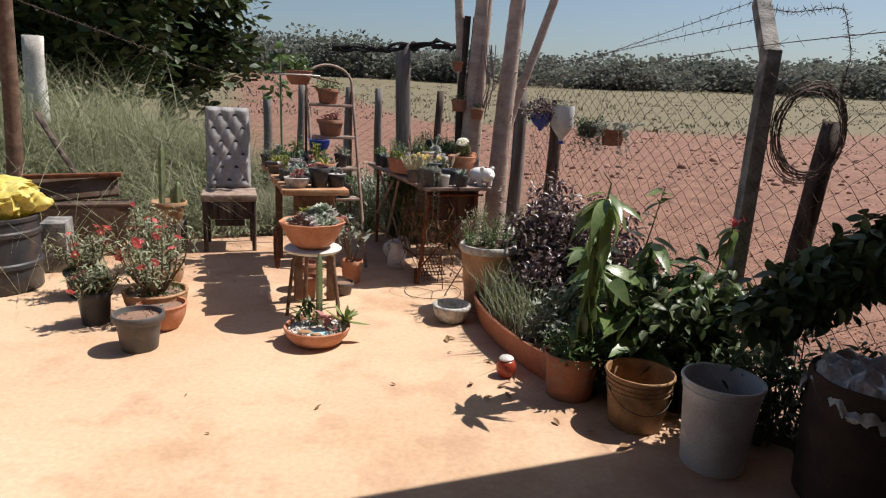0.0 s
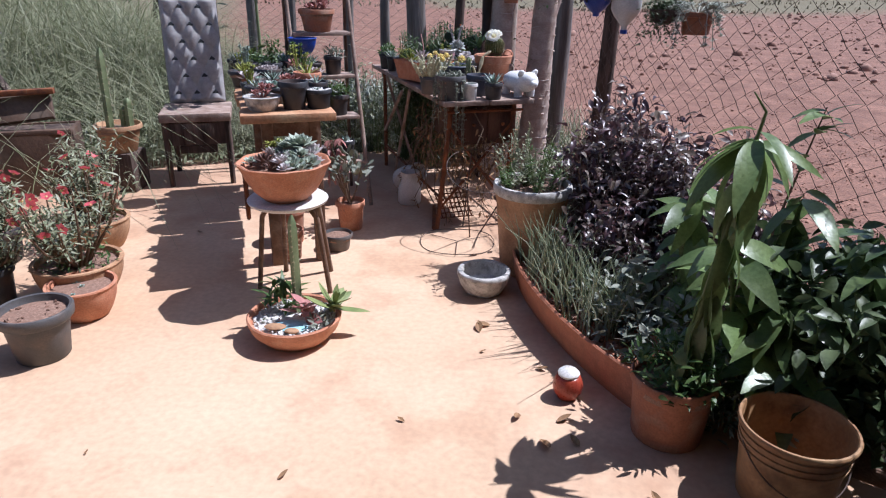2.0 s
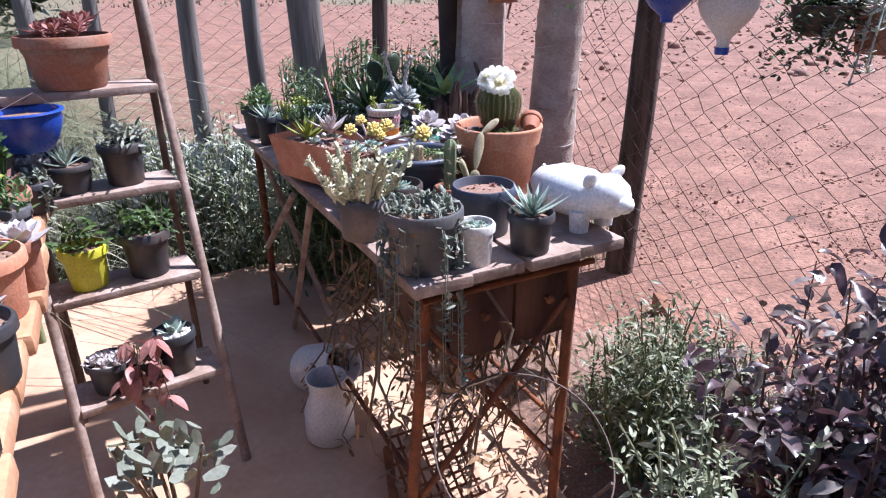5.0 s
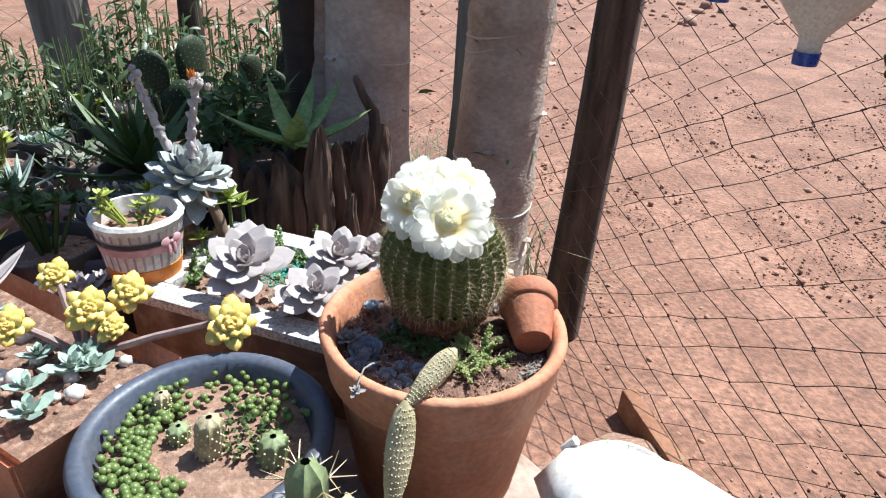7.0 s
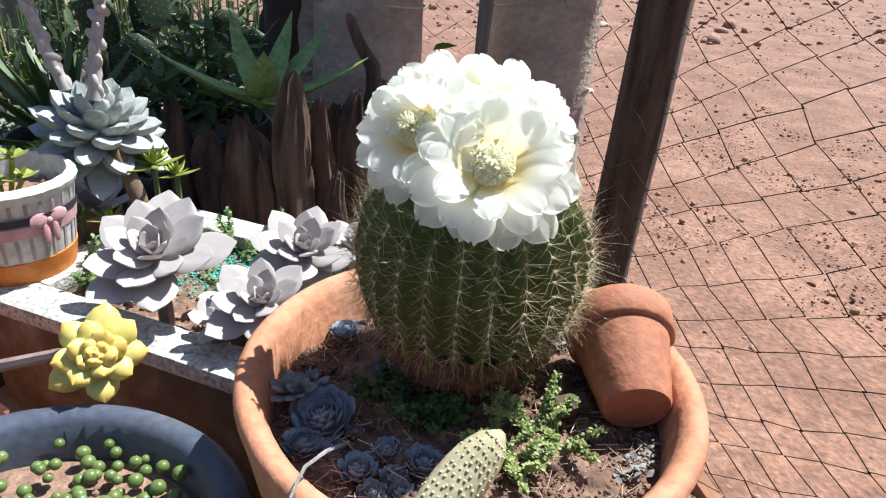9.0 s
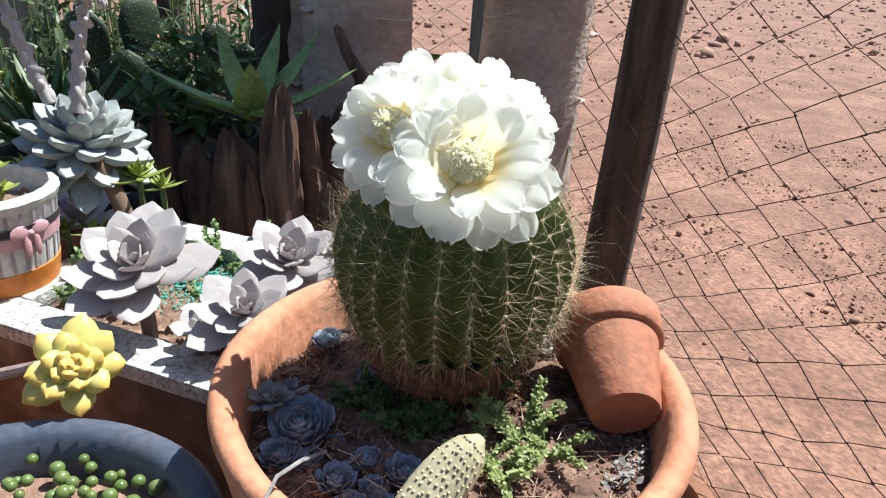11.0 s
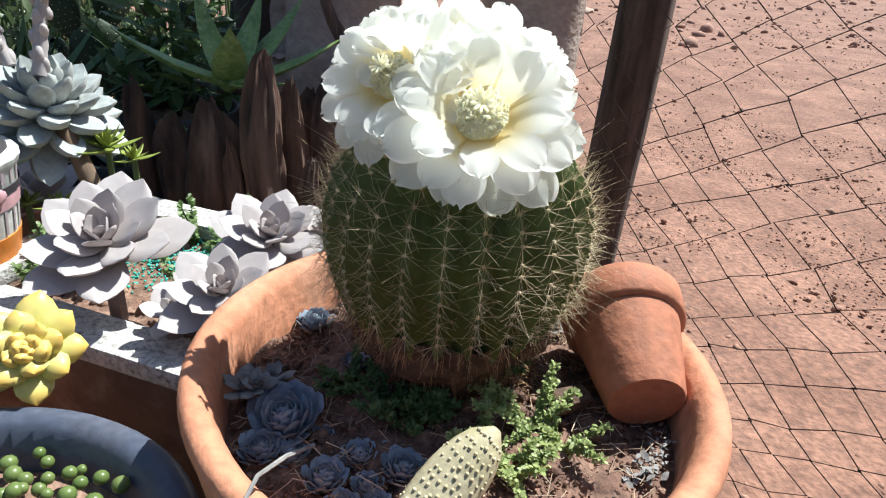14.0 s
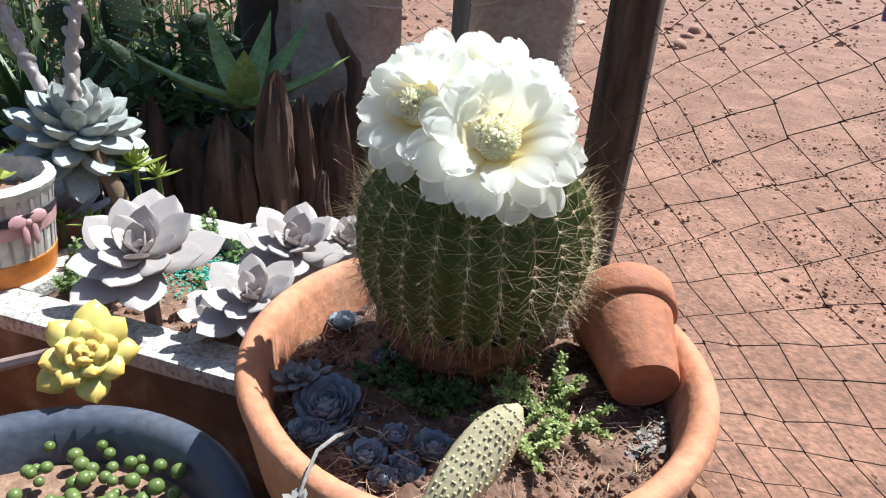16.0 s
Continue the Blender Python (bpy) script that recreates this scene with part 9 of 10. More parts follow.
bush("weed_thicket", fan(-0.85, 6.62, 0.30, 0.3, 0.75, 26, 24, 1.3, 0.6), "grey green weeds by the back fence", LEAF, 0.04, "dull_leaf", "stem_green", 174, 46)
bush("purple_shoots", fan(0.85, 4.72, 0.32, 0.45, 0.80, 18, 2), "upright reddish purple shoots by the fence", LEAF_WIDE, 0.05, "purple_leaf", "stem_brown", 72, 30)
bush("green_herb_bush", fan(0.70, 3.50, 0.28, 0.22, 0.44, 26, 3, 0.7, 1.2), "low grey green herb bush beside the trough", LEAF_BROAD, 0.05, "silver_leaf", "stem_green", 73, 44)
bush("dull_herb_patch", fan(0.64, 4.98, 0.28, 0.26, 0.50, 46, 4, 0.8, 1.2), "patch of dull green weeds behind the planter", LEAF, 0.03, "dull_leaf", "stem_green", 74, 84, spread=0.035)
bush("fence_herbs", fan(0.50, 5.02, 0.16, 0.28, 0.52, 30, 31, 0.9, 1.2), "upright green weeds between trunk and planter", LEAF, 0.030, "mid_herb", "stem_green", 181, 60, spread=0.035)
bush("weed_thicket", fan(-0.95, 6.85, 0.42, 0.35, 0.85, 44, 33, 1.4, 0.7), "dusty pale green weeds behind the ladder shelf", LEAF, 0.042, "dull_leaf", "stem_green", 183, 60)
bush("weed_patch", fan(0.85, 5.45, 0.20, 0.05, 0.18, 18, 5), "small weeds by the bed kerb", LEAF, 0.03, "dull_leaf", "stem_green", 75, 34, spread=0.03)
bush("dark_shrub", fan(1.18, 3.05, 0.34, 0.40, 0.72, 40, 6, 1.0, 0.9), "dense dark green shrub behind the buckets", LEAF_BROAD, 0.085, "dark_herb", "stem_green", 76, 50)
bush("shade_shrub", fan(1.50, 2.62, 0.30, 0.30, 0.70, 34, 7, 1.2, 0.7), "shaded green shrub beside the bin", LEAF, 0.06, "dark_herb", "stem_green", 77, 50)
bush("small_leaf_shrub", fan(0.86, 3.02, 0.20, 0.15, 0.42, 26, 8, 1.0, 0.8), "small leaved herbs behind the bucket", LEAF, 0.035, "silver_leaf", "stem_green", 78, 50, spread=0.04)


def big_leaf_plant(x, y, h, whorls, label, seed, hang=True):
    """An upright stem with whorls of long glossy leaves, each leaf a piece of its own."""
    rng = np.random.default_rng(seed)
    t = thing("broad_leaf_plant", at(x, y, -0.03), label, "plant", "broad-leaved plants")
    lean = rng.normal(0, 0.05, 2)
    part("stem", MB().tube([(0, 0, 0), (lean[0] * 0.4, lean[1] * 0.4, h * 0.5), (lean[0], lean[1], h)], [0.014, 0.011, 0.006], 8), M["stem_green"], t)
    lm = BIG_LEAF
    if h > 1:
        # a crown of drooping leaves, a curved tip above it and older leaves hanging along the stem
        part("stem", MB().tube([(lean[0], lean[1], h), (lean[0] + 0.01, lean[1], h + 0.07), (lean[0] - 0.03, lean[1], h + 0.12)], [0.005, 0.004, 0.002], 6), M["stem_green"], t, "pale curved growing tip")
        rows = [(h - 0.01 * (k // 5), k * 1.3, rng.uniform(-52, 2), rng.uniform(0.16, 0.25)) for k in range(16)] + [(h + 0.02, 3.2, -4, 0.19), (h + 0.02, 0.5, 8, 0.12)]
        rows += [(h - 0.10 - 0.085 * (k // 4), k * 1.7, rng.uniform(-80, -50), rng.uniform(0.16, 0.23)) for k in range(36)]
        for z, yaw, pitch, size in rows:
            m = Matrix(turns_of(np.array([yaw + rng.normal(0, 0.12)]), np.array([radians(pitch)]), np.array([rng.normal(0, 0.25)]))[0].tolist()).to_4x4()
            m.translation = (lean[0] * z / h, lean[1] * z / h, z)
            part("leaf", lm, None, t, m=m @ Matrix.Diagonal((size * rng.uniform(0.75, 1.0), size, size, 1)))
        return t
    for w in range(whorls):
        f = (w + 1) / whorls
        z = h * (0.25 + 0.75 * f)
        cnt = rng.integers(4, 7) if h > 1 else rng.integers(5, 8)
        for k in range(cnt):
            yaw = k * 6.283 / cnt + w * 0.9 + rng.normal(0, 0.2)
            pitch = radians(rng.uniform(-78, -18 if f < 0.9 else 12) if hang else rng.uniform(-22, 22))
            m = Matrix(turns_of(np.array([yaw]), np.array([pitch]), np.array([rng.normal(0, 0.3)]))[0].tolist()).to_4x4()
            m.translation = (lean[0] * f, lean[1] * f, z + rng.normal(0, 0.02))
            s = rng.uniform(0.14, 0.235) * (1.08 if h > 1 else 1.0)
            part("leaf", lm, None, t, m=m @ Matrix.Diagonal((s * (rng.uniform(0.62, 0.9) if h > 1 else rng.uniform(0.9, 1.3)), s, s, 1)))
    return t


BIG_LEAF = MB().add(*LEAF_BIG).mesh("leaf", M["glossy_leaf"])
for k, (x, y, h, w) in enumerate(((0.64, 2.93, 1.01, 8), (0.80, 3.38, 0.70, 5), (0.92, 3.12, 0.62, 6), (1.02, 3.30, 0.74, 6), (1.14, 2.96, 0.60, 6), (1.26, 3.12, 0.66, 6), (1.00, 2.92, 0.48, 5), (1.36, 2.92, 0.60, 5), (0.86, 3.55, 0.62, 5))):
    big_leaf_plant(x, y, h, w, "broad leaved plant with long glossy green leaves", 90 + k, hang=k in (0, 1, 3, 4, 7))


def thin_sapling(x, y, h, label, seed, red=False):
    rng = np.random.default_rng(seed)
    t = thing("thin_sapling", at(x, y, -0.03), label, "plant")
    part("stem", MB().tube([(0, 0, 0), (0.03, 0, h * 0.6), (0.12, 0.02, h)], [0.007, 0.005, 0.002], 6), M["stem_brown"], t)
    for k in range(15):
        f = rng.uniform(0.45, 1.0) if k < 8 else rng.uniform(0.88, 1.0)
        m = Matrix(turns_of(np.array([rng.uniform(0, 6.28)]), np.array([radians(rng.uniform(-70, 0) if red else rng.uniform(-20, 50))]), np.array([0.2]))[0].tolist()).to_4x4()
        m.translation = (0.03 + 0.09 * max(0, f - 0.6) / 0.4, 0.01, h * f)
        part("leaf", BIG_LEAF, None, t, m=m @ Matrix.Diagonal((0.13, 0.105, 0.105, 1)))
    if red:
        fl = MB()
        fl.many(LEAF, np.array([(0.12, 0.02, h)] * 14) + rng.normal(0, 0.015, (14, 3)), frames(14, rng, 0, 80), rng.uniform(0.03, 0.05, 14))
        part("red_tip", fl, M["red_flower"], t, "red flowering tip")


thin_sapling(1.02, 3.35, 1.02, "thin leaning sapling with few leaves", 110)
thin_sapling(1.35, 3.22, 0.86, "sapling with a red flowering tip", 111, True)


def frond_branch():
    """A heavy drooping leafy branch in the roof's shade."""
    rng = np.random.default_rng(112)
    t = thing("drooping_branch_plant", at(1.62, 2.42, -0.02), "heavy drooping leafy branch in deep shade", "plant")
    pts = np.array([(0.55, -0.10, 0.0), (0.62, -0.05, 0.75), (0.45, -0.02, 1.00), (0.05, 0.02, 0.92), (-0.35, 0.05, 0.62)])
    part("branch", MB().tube(pts, [0.02, 0.018, 0.015, 0.010, 0.004], 8), M["stem_brown"], t)
    lf = MB()
    n = 5200
    u = rng.uniform(0.36, 1.0, n)
    p = np.stack([np.interp(u, np.linspace(0, 1, 5), pts[:, i]) for i in range(3)], 1) + rng.normal(0, 1, (n, 3)) * [0.045, 0.06, 0.050]
    lf.many(LEAF_WIDE, p, frames(n, rng, -85, 10), rng.uniform(0.05, 0.10, n))
    tagged(part("foliage", lf, M["dark_herb"], t, "dark crowded narrow leaves"), kind="stuff")


frond_branch()

# ---------- hanging pots on the fence ----------
def hanging_blue():
    x, y = 0.80, 5.78
    t = thing("blue_hanging_pot", at(x, y, 1.15), "blue bottle planter with dark purple trailing plant", "hanging pot", "hanging pots")
    part("pot", MB().lathe([(0, 0), (0.02, 0.0), (0.022, 0.02), (0.06, 0.05), (0.088, 0.09), (0.092, 0.15), (0.086, 0.15), (0.08, 0.10), (0, 0.09)], 32), M["blue_plastic"], t)
    w = MB()
    for a in (0.3, 2.4, 4.5):
        w.tube([(0.09 * math.cos(a), 0.09 * math.sin(a), 0.14), (0.02, 0.03, 0.42)], 0.0015, 4, False)
    part("hanger", w, M["wire"], t)
    rng = np.random.default_rng(120)
    lf = MB()
    n = 800
    a, d = rng.uniform(0, 6.28, n), rng.uniform(0.02, 0.19, n)
    lf.many(LEAF_WIDE, np.stack([d * np.cos(a), d * np.sin(a), 0.15 + rng.uniform(-0.06, 0.13, n) * (1.2 - d * 4)], 1), frames(n, rng, -60, 40), rng.uniform(0.02, 0.04, n))
    tagged(part("foliage", lf, M["purple_leaf"], t), kind="stuff")


hanging_blue()


def bottle_planter():
    t = thing("bottle_planter", at(0.98, 5.72, 1.06), "cut clear white plastic bottle hung as a planter", "hanging pot", "hanging pots")
    part("bottle", MB().lathe([(0, 0.0), (0.02, 0.0), (0.021, 0.03), (0.024, 0.04), (0.075, 0.10), (0.095, 0.14), (0.098, 0.30), (0.096, 0.31), (0.092, 0.30), (0.09, 0.15), (0, 0.10)], 36), M["white_plastic"], t)
    part("cap", MB().lathe([(0, -0.012), (0.022, -0.012), (0.0235, 0.0), (0.0235, 0.012)], 24), M["blue_plastic"], t, "blue screw cap")
    part("hanger", MB().tube([(0.095, 0, 0.29), (0.13, 0.2, 0.34), (0.16, 0.75, 0.34)], 0.002, 4, False), M["wire"], t)
    lf = MB()
    leafy(lf, np.random.default_rng(121), 80, 0.09, 0.05, LEAF, 0.03, 0, 70, 0.29)
    part("foliage", lf, M["dull_leaf"], t)


bottle_planter()




def fence_pot():
    t = thing("fence_pot", at(1.36, 5.46, 1.07), "brown pot of trailing silver succulents hung on the fence", "hanging pot", "hanging pots")
    part("pot", MB().lathe(pot_profile(0.105, 0.08, 0.13), 32), M["terracotta_old"], t)
    w = MB().tube([(0.10, 0, 0.12), (0.02, 0.05, 0.30)], 0.0015, 4, False)
    part("hanger", w, M["wire"], t)
    soil_part(t, 0.09, 0.11, seed=15)
    rng = np.random.default_rng(122)
    mb = MB()
    for k in range(30):
        a = rng.uniform(0, 6.28)
        l, drop = rng.uniform(0.10, 0.26), rng.uniform(-0.06, 0.26)
        p = np.array([(0, 0, 0.12), (math.cos(a) * l * 0.7, math.sin(a) * l * 0.7, 0.17), (math.cos(a) * l, math.sin(a) * l, 0.13 - drop)])
        mb.tube(p, 0.003, 4, False)
        for f in (0.45, 0.6, 0.75, 0.9, 1.0):
            q = np.array([np.interp(f, [0, 0.5, 1], p[:, i]) for i in range(3)])
            rosette(mb, *q, rng.uniform(0.022, 0.040), 9, FAT_LOW, 0, 70, k)
    tagged(part("trailing_growth", mb, M["silver_pale"], t), kind="stuff")


fence_pot()


def dark_hanger():
    t = thing("dark_hanging_pot", at(1.17, 5.52, 1.12), "dark coconut basket of trailing stems hung on the fence", "hanging pot", "hanging pots")
    part("basket", MB().lathe(bowl_profile(0.085, 0.04, 0.09, 0.006), 24), M["wood_dark"], t)
    part("hanger", MB().tube([(0.08, 0, 0.09), (0.10, 0.03, 0.3)], 0.0015, 4, False), M["wire"], t)
    rng = np.random.default_rng(123)
    mb = MB()
    n = 1100
    a, d = rng.uniform(0, 6.28, n), 0.02 + 0.13 * rng.uniform(0, 1, n) ** 1.4
    mb.many(FAT_LOW, np.stack([d * np.cos(a), d * np.sin(a), 0.10 + rng.uniform(-0.16, 0.06, n) * (d / 0.1)], 1), frames(n, rng, -40, 60), rng.uniform(0.015, 0.03, n))
    tagged(part("foliage", mb, M["dark_herb"], t), kind="stuff")


dark_hanger()

for nm, x, y, z, r in (("tree_pot", 0.075, 5.85, 1.28, 0.065), ("tree_clay_pot", 0.24, 5.80, 1.22, 0.06), ("tree_top_pot", 0.05, 5.80, 1.62, 0.05)):
    t = potted(nm, x, y, z, r, r * 0.75, r * 1.6, "terracotta_old", "leafy", "small clay pot wired to the pale trunk", 130 + int(x * 100), size=0.06, n=40)
    part("wire_loop", MB().tube([(0, 0.0, r), (0.02, 0.09, r * 1.2), (0.05, 0.14, r)], 0.0015, 4, False), M["wire"], t)


# ---------- under and beside the cactus table ----------
def vine_tangle():
    """Dry brown vine stems, looped and leafy, hanging between the iron legs."""
    t = thing("dry_vine_tangle", at(B0.x, B0.y, 0, TURN), "tangle of dry brown vine under the plant table", "vine")
    rng = np.random.default_rng(190)
    st, lf = MB(), MB()
    for k in range(70):
        u, v = rng.uniform(0.02, 0.55), rng.uniform(0.06, 0.75)
        p = [np.array([u, v, rng.uniform(0.45, 0.715)])]
        for _ in range(6):
            p.append(p[-1] + np.array([rng.normal(0, 0.035), rng.normal(0, 0.035), rng.uniform(-0.13, -0.01)]))
            p[-1][2] = max(p[-1][2], 0.01)
        p = np.array(p)
        st.tube(p, [0.004, 0.004, 0.0035, 0.003, 0.0025, 0.002, 0.0015], 5)
        n = 16
        f = rng.uniform(0, 6, n)
        q = np.stack([np.interp(f, np.arange(7), p[:, i]) for i in range(3)], 1)
        lf.many(LEAF, q + rng.normal(0, 0.012, (n, 3)), frames(n, rng, -70, 30), rng.uniform(0.02, 0.045, n))
    tagged(part("stem_growth", st, M["stem_brown"], t), kind="stuff")
    tagged(part("dry_foliage", lf, M["dry_leaf"], t), kind="stuff")


vine_tangle()


def jug(x, y, z, r, h, label, tip=0.0):
    t = thing("jug", pose(x, y, z, tip, 0, 40), label, "jug", "jugs")
    part("body", MB().lathe([(0, 0), (r * 0.9, 0), (r, 0.01), (r * 0.98, h * 0.45), (r * 0.72, h * 0.72), (r * 0.68, h * 0.85), (r * 0.82, h), (r * 0.76, h), (r * 0.62, h * 0.84), (r * 0.66, h * 0.7), (r * 0.9, h * 0.4), (0, 0.02)], 36), M["white_plastic"], t)
    a = np.linspace(-1.4, 1.4, 12)
    part("handle", MB().tube(np.stack([r * 0.75 + r * 0.55 * np.cos(a), 0 * a, h * 0.55 + h * 0.28 * np.sin(a)], 1), 0.007, 7), M["white_plastic"], t)


jug(-0.385, 5.24, 0, 0.075, 0.21, "dull white plastic jug on the floor")
jug(-0.46, 5.50, 0.075, 0.08, 0.22, "white plastic jug lying tipped on the floor", 62)


def wire_hoop(name, center, r, tilt, turn, label, spokes=0, legs=()):
    t = thing(name, pose(*center, tilt, 0, turn), label, "plant support", "wire plant supports")
    a = np.linspace(0, 6.2832, 49)
    part("ring", MB().tube(np.stack([r * np.cos(a), r * np.sin(a), 0.006 * np.sin(3 * a)], 1), 0.0022, 6), M["wire"], t)
    for k in range(spokes):
        b = k * 6.283 / spokes + 0.5
        part("spoke", MB().tube([(0, 0, 0), (r * math.cos(b), r * math.sin(b), 0)], 0.0019, 5), M["wire"], t)
    for p, q in legs:
        part("leg", MB().tube([p, q], 0.004, 6), M["wire"], t)


wire_hoop("wire_plant_support", (-0.06, 4.56, 0.008), 0.205, 0, 0, "rusty wire ring lying on the floor", 3)
wire_hoop("wire_hoop", (0.06, 4.62, 0.40), 0.19, 24, 18, "rusty wire hoop on thin legs", 0, (((-0.12, -0.14, 0.0), (-0.03, -0.12, -0.42)), ((0.14, -0.12, 0), (0.02, -0.10, -0.40)), ((0.0, 0.19, 0), (-0.02, 0.05, -0.46))))
rng = np.random.default_rng(131)
for k, (x, y, s) in enumerate(((0.053, 3.556, 0.07), (0.10, 3.62, 0.06), (0.24, 2.89, 0.07), (0.30, 2.98, 0.06), (0.36, 2.86, 0.05), (0.82, 2.476, 0.07), (0.66, 2.58, 0.05), (-0.541, 2.662, 0.04), (-0.20, 2.95, 0.03), (0.18, 3.02, 0.05), (0.26, 3.3, 0.05), (-1.15, 2.73, 0.02), (-0.92, 2.41, 0.02), (-1.52, 4.6, 0.06), (0.05, 3.4, 0.03), (0.55, 2.62, 0.05))):
    lf1 = MB().many(thin_leaf(5, 0.45, 0.25, 0.25, 0.45), [(0, 0, 0)], turns_of(np.array([k * 1.7]), np.array([0.05]), np.array([0.2])), [s])
    tagged(part("fallen_leaf", lf1, M["dry_leaf"], m=Matrix.Translation((x, y, 0.004))), "dry curled brown leaf on the floor", "leaf", "fallen leaves")

# ---------- pots and clutter at the patio's far side ----------
def gray_pot():
    t = thing("grey_pot", at(-1.61, 3.275, 0), "dark grey plastic pot of dry soil", "pot", "potted plants")
    part("pot", MB().lathe([(0, 0), (0.088, 0), (0.092, 0.005), (0.112, 0.15), (0.122, 0.155), (0.131, 0.165), (0.134, 0.195), (0.128, 0.202), (0.118, 0.20), (0.115, 0.18), (0.1, 0.15), (0, 0.15)], 48), M["grey_plastic"], t)
    soil_part(t, 0.113, 0.176, seed=21, rough=0.012)


gray_pot()


def desert_rose(x, y, r, base, h, pot, seed, height, label, bowl=True, blooms=8):
    """A pot of thick-stemmed desert roses: swollen stems, sparse leaves, red flowers."""
    rng = np.random.default_rng(seed)
    t = thing("desert_rose_pot", at(x, y, 0), label, "potted plant", "desert rose pots")
    part("pot", MB().lathe(bowl_profile(r, base, h, 0.014) if bowl else pot_profile(r, base, h), 44), M[pot], t)
    soil_part(t, r - 0.02, h * 0.86, seed=seed, rough=0.01)
    st, lf = MB(), MB()
    tips = []
    for k in range(24):
        a = rng.uniform(0, 6.28)
        d = rng.uniform(0.2, 1.45) * r
        e = np.array([math.cos(a) * d, math.sin(a) * d, h + height * rng.uniform(0.35, 0.9)])
        b = np.array([math.cos(a) * r * 0.2, math.sin(a) * r * 0.2, h * 0.85])
        mid = (b + e) / 2 + np.array([math.cos(a), math.sin(a), 0]) * 0.03
        st.tube([b, mid, e], [0.010, 0.005, 0.003], 7)
        tips.append(e)
        n = 40
        u = rng.uniform(0.30, 1.05, n)[:, None]
        lf.many(LEAF_LONG, b * (1 - u) + e * u + rng.normal(0, 0.02, (n, 3)), frames(n, rng, -30, 70), rng.uniform(0.025, 0.055, n))
    tagged(part("stem_growth", st, M["stem_brown"], t), kind="stuff")
    tagged(part("foliage", lf, M["dull_leaf"], t), kind="stuff")
    fm = PINK_PETAL
    for k in range(blooms):
        e = tips[k % len(tips)] + rng.normal(0, 0.03, 3) + [0, 0, 0.02]
        core = part("flower", MB().put(BLOB1, Matrix.Scale(0.007, 4)), M["petal"], t, "red pink flower", m=Matrix.Translation(e) @ Euler((rng.normal(-0.5, 0.5), rng.normal(0, 0.5), 0)).to_matrix().to_4x4())
        for j in range(5):
            m = Matrix(turns_of(np.array([j * 1.2566]), np.array([0.35]), np.array([0.0]))[0].tolist()).to_4x4()
            part("petal", fm, None, core, m=m @ Matrix.Scale(0.030, 4))
    g = MB()
    leafy(g, rng, 120, r * 0.9, 0.07, LEAF, 0.03, 0, 70, h * 0.85)
    tagged(part("ground_cover", g, M["green_leaf"], t), kind="stuff")


PINK_PETAL = MB().add(*thin_leaf(5, 0.75, 0.1, -0.12, 0.6)).mesh("petal", M["red_flower"])
desert_rose(-1.75, 3.80, 0.185, 0.12, 0.165, "terracotta_pale", 140, 0.42, "wide pale clay bowl of red flowering desert rose", True, 13)
desert_rose(-2.03, 3.62, 0.098, 0.075, 0.20, "black_plastic", 141, 0.16, "black pot of young desert rose", False, 3)
desert_rose(-1.97, 4.36, 0.16, 0.11, 0.16, "terracotta_pale", 142, 0.40, "pale bowl of desert rose with buds", True, 8)
desert_rose(-2.36, 4.12, 0.13, 0.1, 0.18, "black_plastic", 143, 0.30, "black pot of flowering desert rose", False, 9)
desert_rose(-2.22, 4.80, 0.14, 0.1, 0.18, "terracotta_old", 144, 0.34, "old clay pot of leggy desert rose", False, 3)
potted("clay_bowl", -1.625, 3.60, 0, 0.135, 0.085, 0.15, "terracotta", "rosettes", "terracotta bowl of dry soil and a small clay pot", 145, size=0.03, n=3, bowl=True)
potted("tiny_clay_pot", -1.80, 3.56, 0, 0.05, 0.036, 0.09, "terracotta_old", "soil", "tiny clay pot standing among larger ones", 146)


def raised_cactus_pot():
    t = thing("raised_cactus_pot", at(-2.33, 5.38, 0), "pale clay pot with column cacti on a wooden stand", "potted cactus", "potted plants")
    part("stand", MB().box((0.22, 0.22, 0.26), Matrix.Translation((0, 0, 0.13)), 0.01), M["wood_dark"], t)
    part("pot", MB().lathe(pot_profile(0.15, 0.10, 0.18), 36, Matrix.Translation((0, 0, 0.26))), M["terracotta_pale"], t)
    soil_part(t, 0.135, 0.41, seed=22)
    rng = np.random.default_rng(150)
    for x, y, h in ((-0.05, 0.0, 0.52), (0.06, 0.05, 0.20), (0.02, 0.06, 0.14)):
        c = MB()
        column_cactus(c, x, y, 0.40, h, 0.026, 5, (0.03, 0))
        part("column", c, M["cactus_pale"], t)
        part("spine_growth", spines_column(MB(), x, y, 0.40, h, 0.026, 5, (0.03, 0), rng, 0.035, 0.010), M["spine"], t)


raised_cactus_pot()


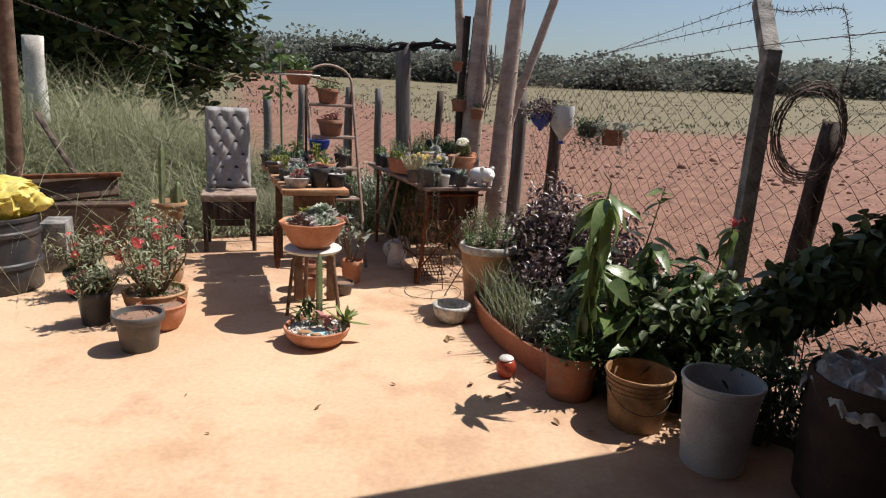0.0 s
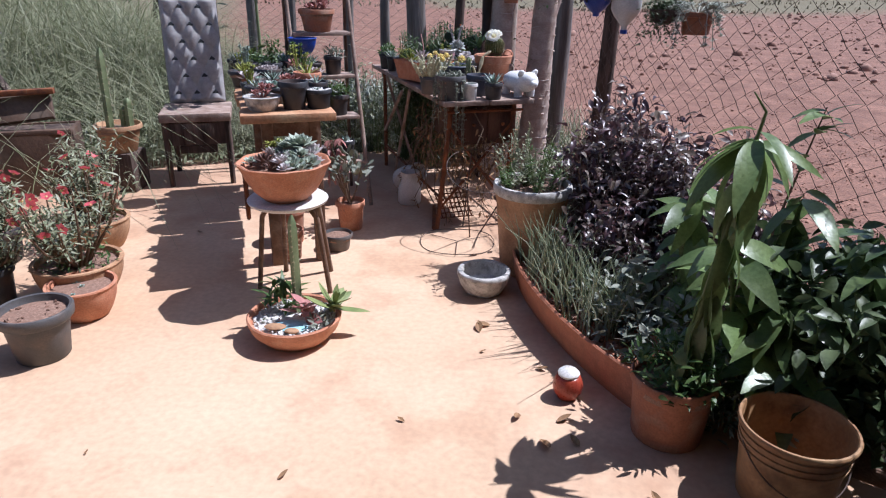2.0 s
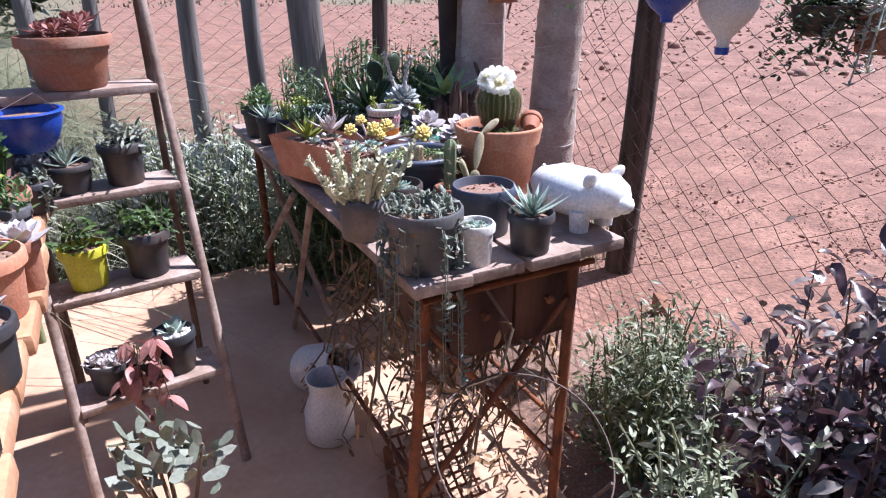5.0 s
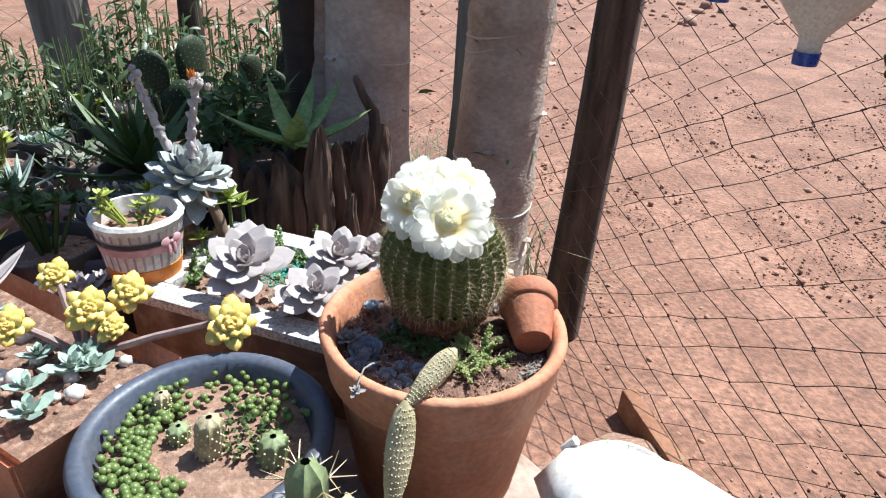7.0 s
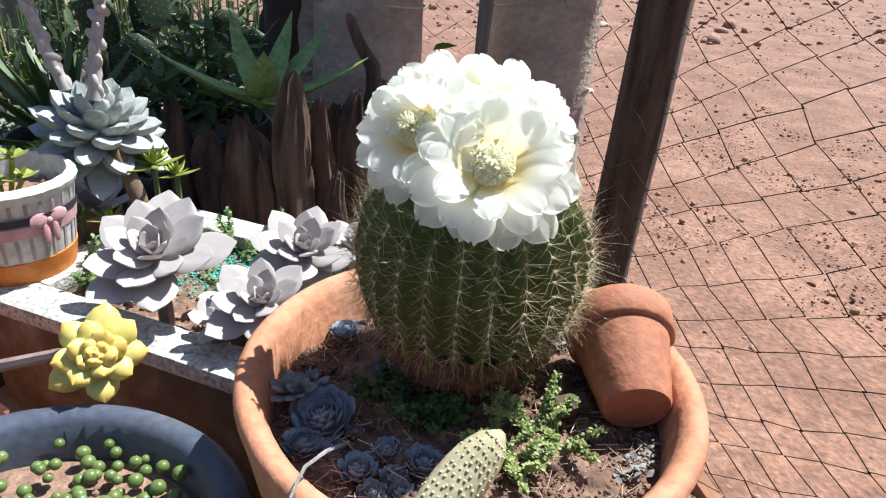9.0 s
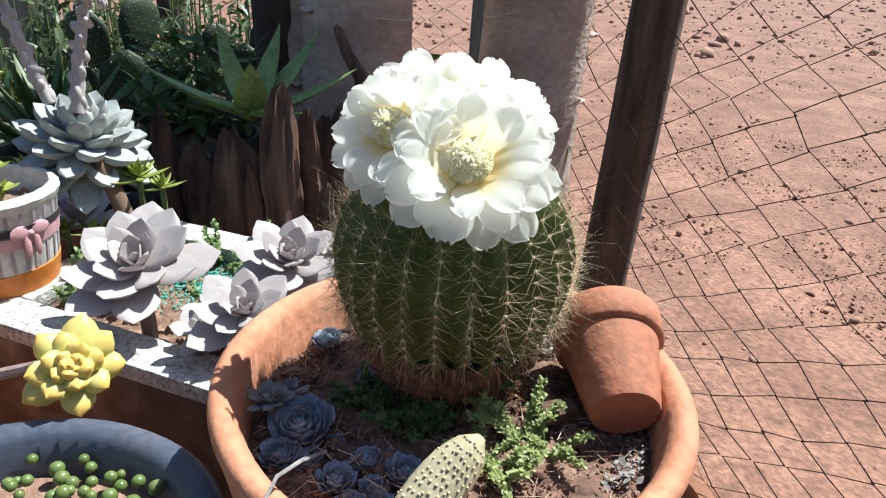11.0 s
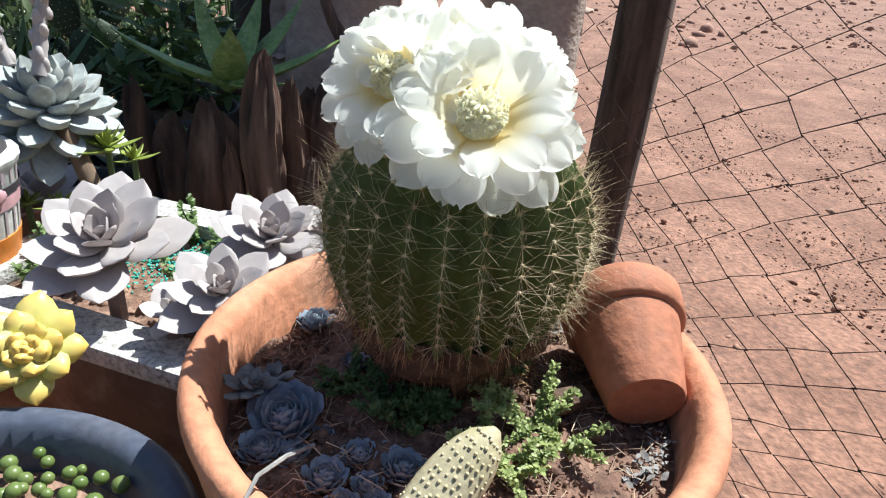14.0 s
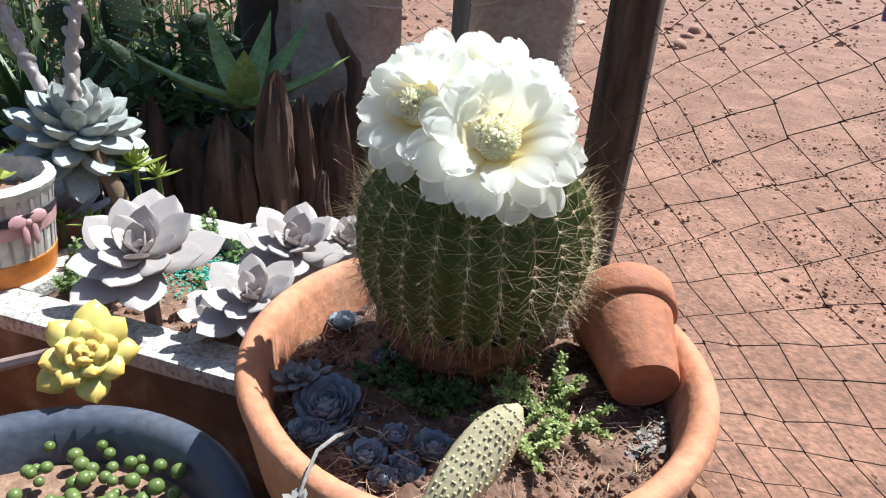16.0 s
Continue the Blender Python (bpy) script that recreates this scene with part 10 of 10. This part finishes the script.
def barrel():
    t = thing("black_barrel", at(-3.01, 4.20, 0), "black plastic barrel with a printed pale label", "barrel")
    r, h = 0.275, 0.50
    prof = [(0, 0), (r - 0.01, 0), (r, 0.012), (r, 0.16), (r + 0.012, 0.17), (r + 0.012, 0.195), (r, 0.205), (r, 0.37), (r + 0.012, 0.38), (r + 0.012, 0.405), (r, 0.415), (r, h - 0.03), (r + 0.008, h - 0.025), (r + 0.008, h - 0.004), (r, h), (r - 0.012, h), (r - 0.016, h - 0.02), (r - 0.016, 0.1), (0, 0.1)]
    part("body", MB().lathe(prof, 56), M["black_plastic"], t)
    for k in range(7):
        w = (0.095, 0.11, 0.09, 0.105, 0.11, 0.08, 0.06)[k]
        a0 = radians(-62)
        aa = np.linspace(a0 - w / 2 / r, a0 + w / 2 / r, 6)
        z = 0.345 - 0.017 * k
        v = [(1.006 * r * math.cos(a), 1.006 * r * math.sin(a), z + dz) for dz in (0, 0.008) for a in aa]
        part("print_line", MB().add(v, None, [(i, i + 1, i + 7, i + 6) for i in range(5)]), M["print_white"], t)


barrel()


def yellow_sack():
    n, m_ = 96, 60
    v = []
    for k in range(m_ + 1):
        s = k / m_
        for i in range(n):
            a = i / n * 6.2832
            r = math.sin(math.pi * min(0.97, s * 0.92 + 0.05)) ** 0.55
            x, y, z = math.cos(a) * r * 0.30, math.sin(a) * r * 0.24, (s - 0.0) * 0.34
            f = 1.12 + 0.30 * noise.noise((x * 7, y * 7, z * 6)) - 0.42 * abs(noise.noise((x * 13, y * 13, z * 10 + 3))) - 0.10 * abs(math.sin(a * 5 + s * 7 + 4 * noise.noise((x * 9, y * 9, z * 9))))
            v.append((x * f, y * f, z * (1 + 0.1 * noise.noise((x * 6, y * 6, 4)))))
    q = [(k * n + i, k * n + (i + 1) % n, (k + 1) * n + (i + 1) % n, (k + 1) * n + i) for k in range(m_) for i in range(n)]
    ob = part("yellow_bag", MB().add(v, [(m_ * n, m_ * n + i, m_ * n + i + 1) for i in range(1, n - 1)], q), M["yellow_bag"], m=at(-2.96, 4.22, 0.44, 20) @ Matrix.Diagonal((0.95, 0.95, 0.92, 1)))
    tagged(ob, "crumpled full yellow plastic bag on the barrel", "bag")


yellow_sack()


def old_box():
    t = thing("wooden_chest", at(-3.02, 5.28, 0, 22), "dark open wooden chest with a tilted board on top", "chest")
    w, d, h = 0.80, 0.42, 0.40
    for nm, sx, sy, sz, px, py, pz in (("front_panel", w, 0.025, h, 0, -d / 2, h / 2), ("back_panel", w, 0.025, h, 0, d / 2, h / 2), ("side_panel", 0.025, d - 0.03, h, -w / 2 + 0.013, 0, h / 2), ("side_panel", 0.025, d - 0.03, h, w / 2 - 0.013, 0, h / 2), ("bottom", w - 0.05, d - 0.03, 0.02, 0, 0, 0.02), ("top_edge", w + 0.02, 0.05, 0.03, 0, -d / 2, h + 0.015)):
        part(nm, MB().box((sx, sy, sz), Matrix.Translation((px, py, pz)), 0.004), M["cardboard"], t)
    part("cover", MB().box((w - 0.03, d - 0.03, 0.018), Matrix.Translation((0, 0, h - 0.02))), M["wood_dark"], t)
    br = thing("tray_board", at(-3.05, 5.25, 0.43, 20, 0, -6), "reddish wooden tray leaning on the chest", "tray")
    part("board", MB().box((0.66, 0.05, 0.20), Matrix.Translation((0.02, 0.0, 0.10)) @ Euler((radians(-30), 0, 0)).to_matrix().to_4x4(), 0.006), M["cardboard"], br)
    part("frame", MB().box((0.74, 0.06, 0.035), Matrix.Translation((0.02, -0.02, 0.205)) @ Euler((0, radians(4), 0)).to_matrix().to_4x4(), 0.006), M["rust"], br)


old_box()
for k, (x, y, z) in enumerate(((-2.90, 4.74, 0), (-2.895, 4.73, 0.186))):
    t = thing("cement_block", at(x, y, z, 20), "grey cement block beside the barrel", "block", "cement blocks")
    part("block", MB().box((0.17, 0.30, 0.185), Matrix.Translation((0, 0, 0.093)), 0.006), M["concrete"], t)
post(-3.62, 5.35, -0.1, -3.50, 5.35, 2.6, 0.06, "wood_mid", "tall brown wooden pole at the patio edge", name="wooden_pole", seed=50)
post(-3.05, 5.75, 0.1, -3.75, 6.0, 1.1, 0.03, "wood_dark", "leaning dark stick in the grass", name="leaning_stick", seed=51)
post(-5.1, 8.2, -0.1, -5.1, 8.2, 1.9, 0.13, "whitewash", "whitewashed concrete gate post", name="white_post", seed=52, flat=0.8)
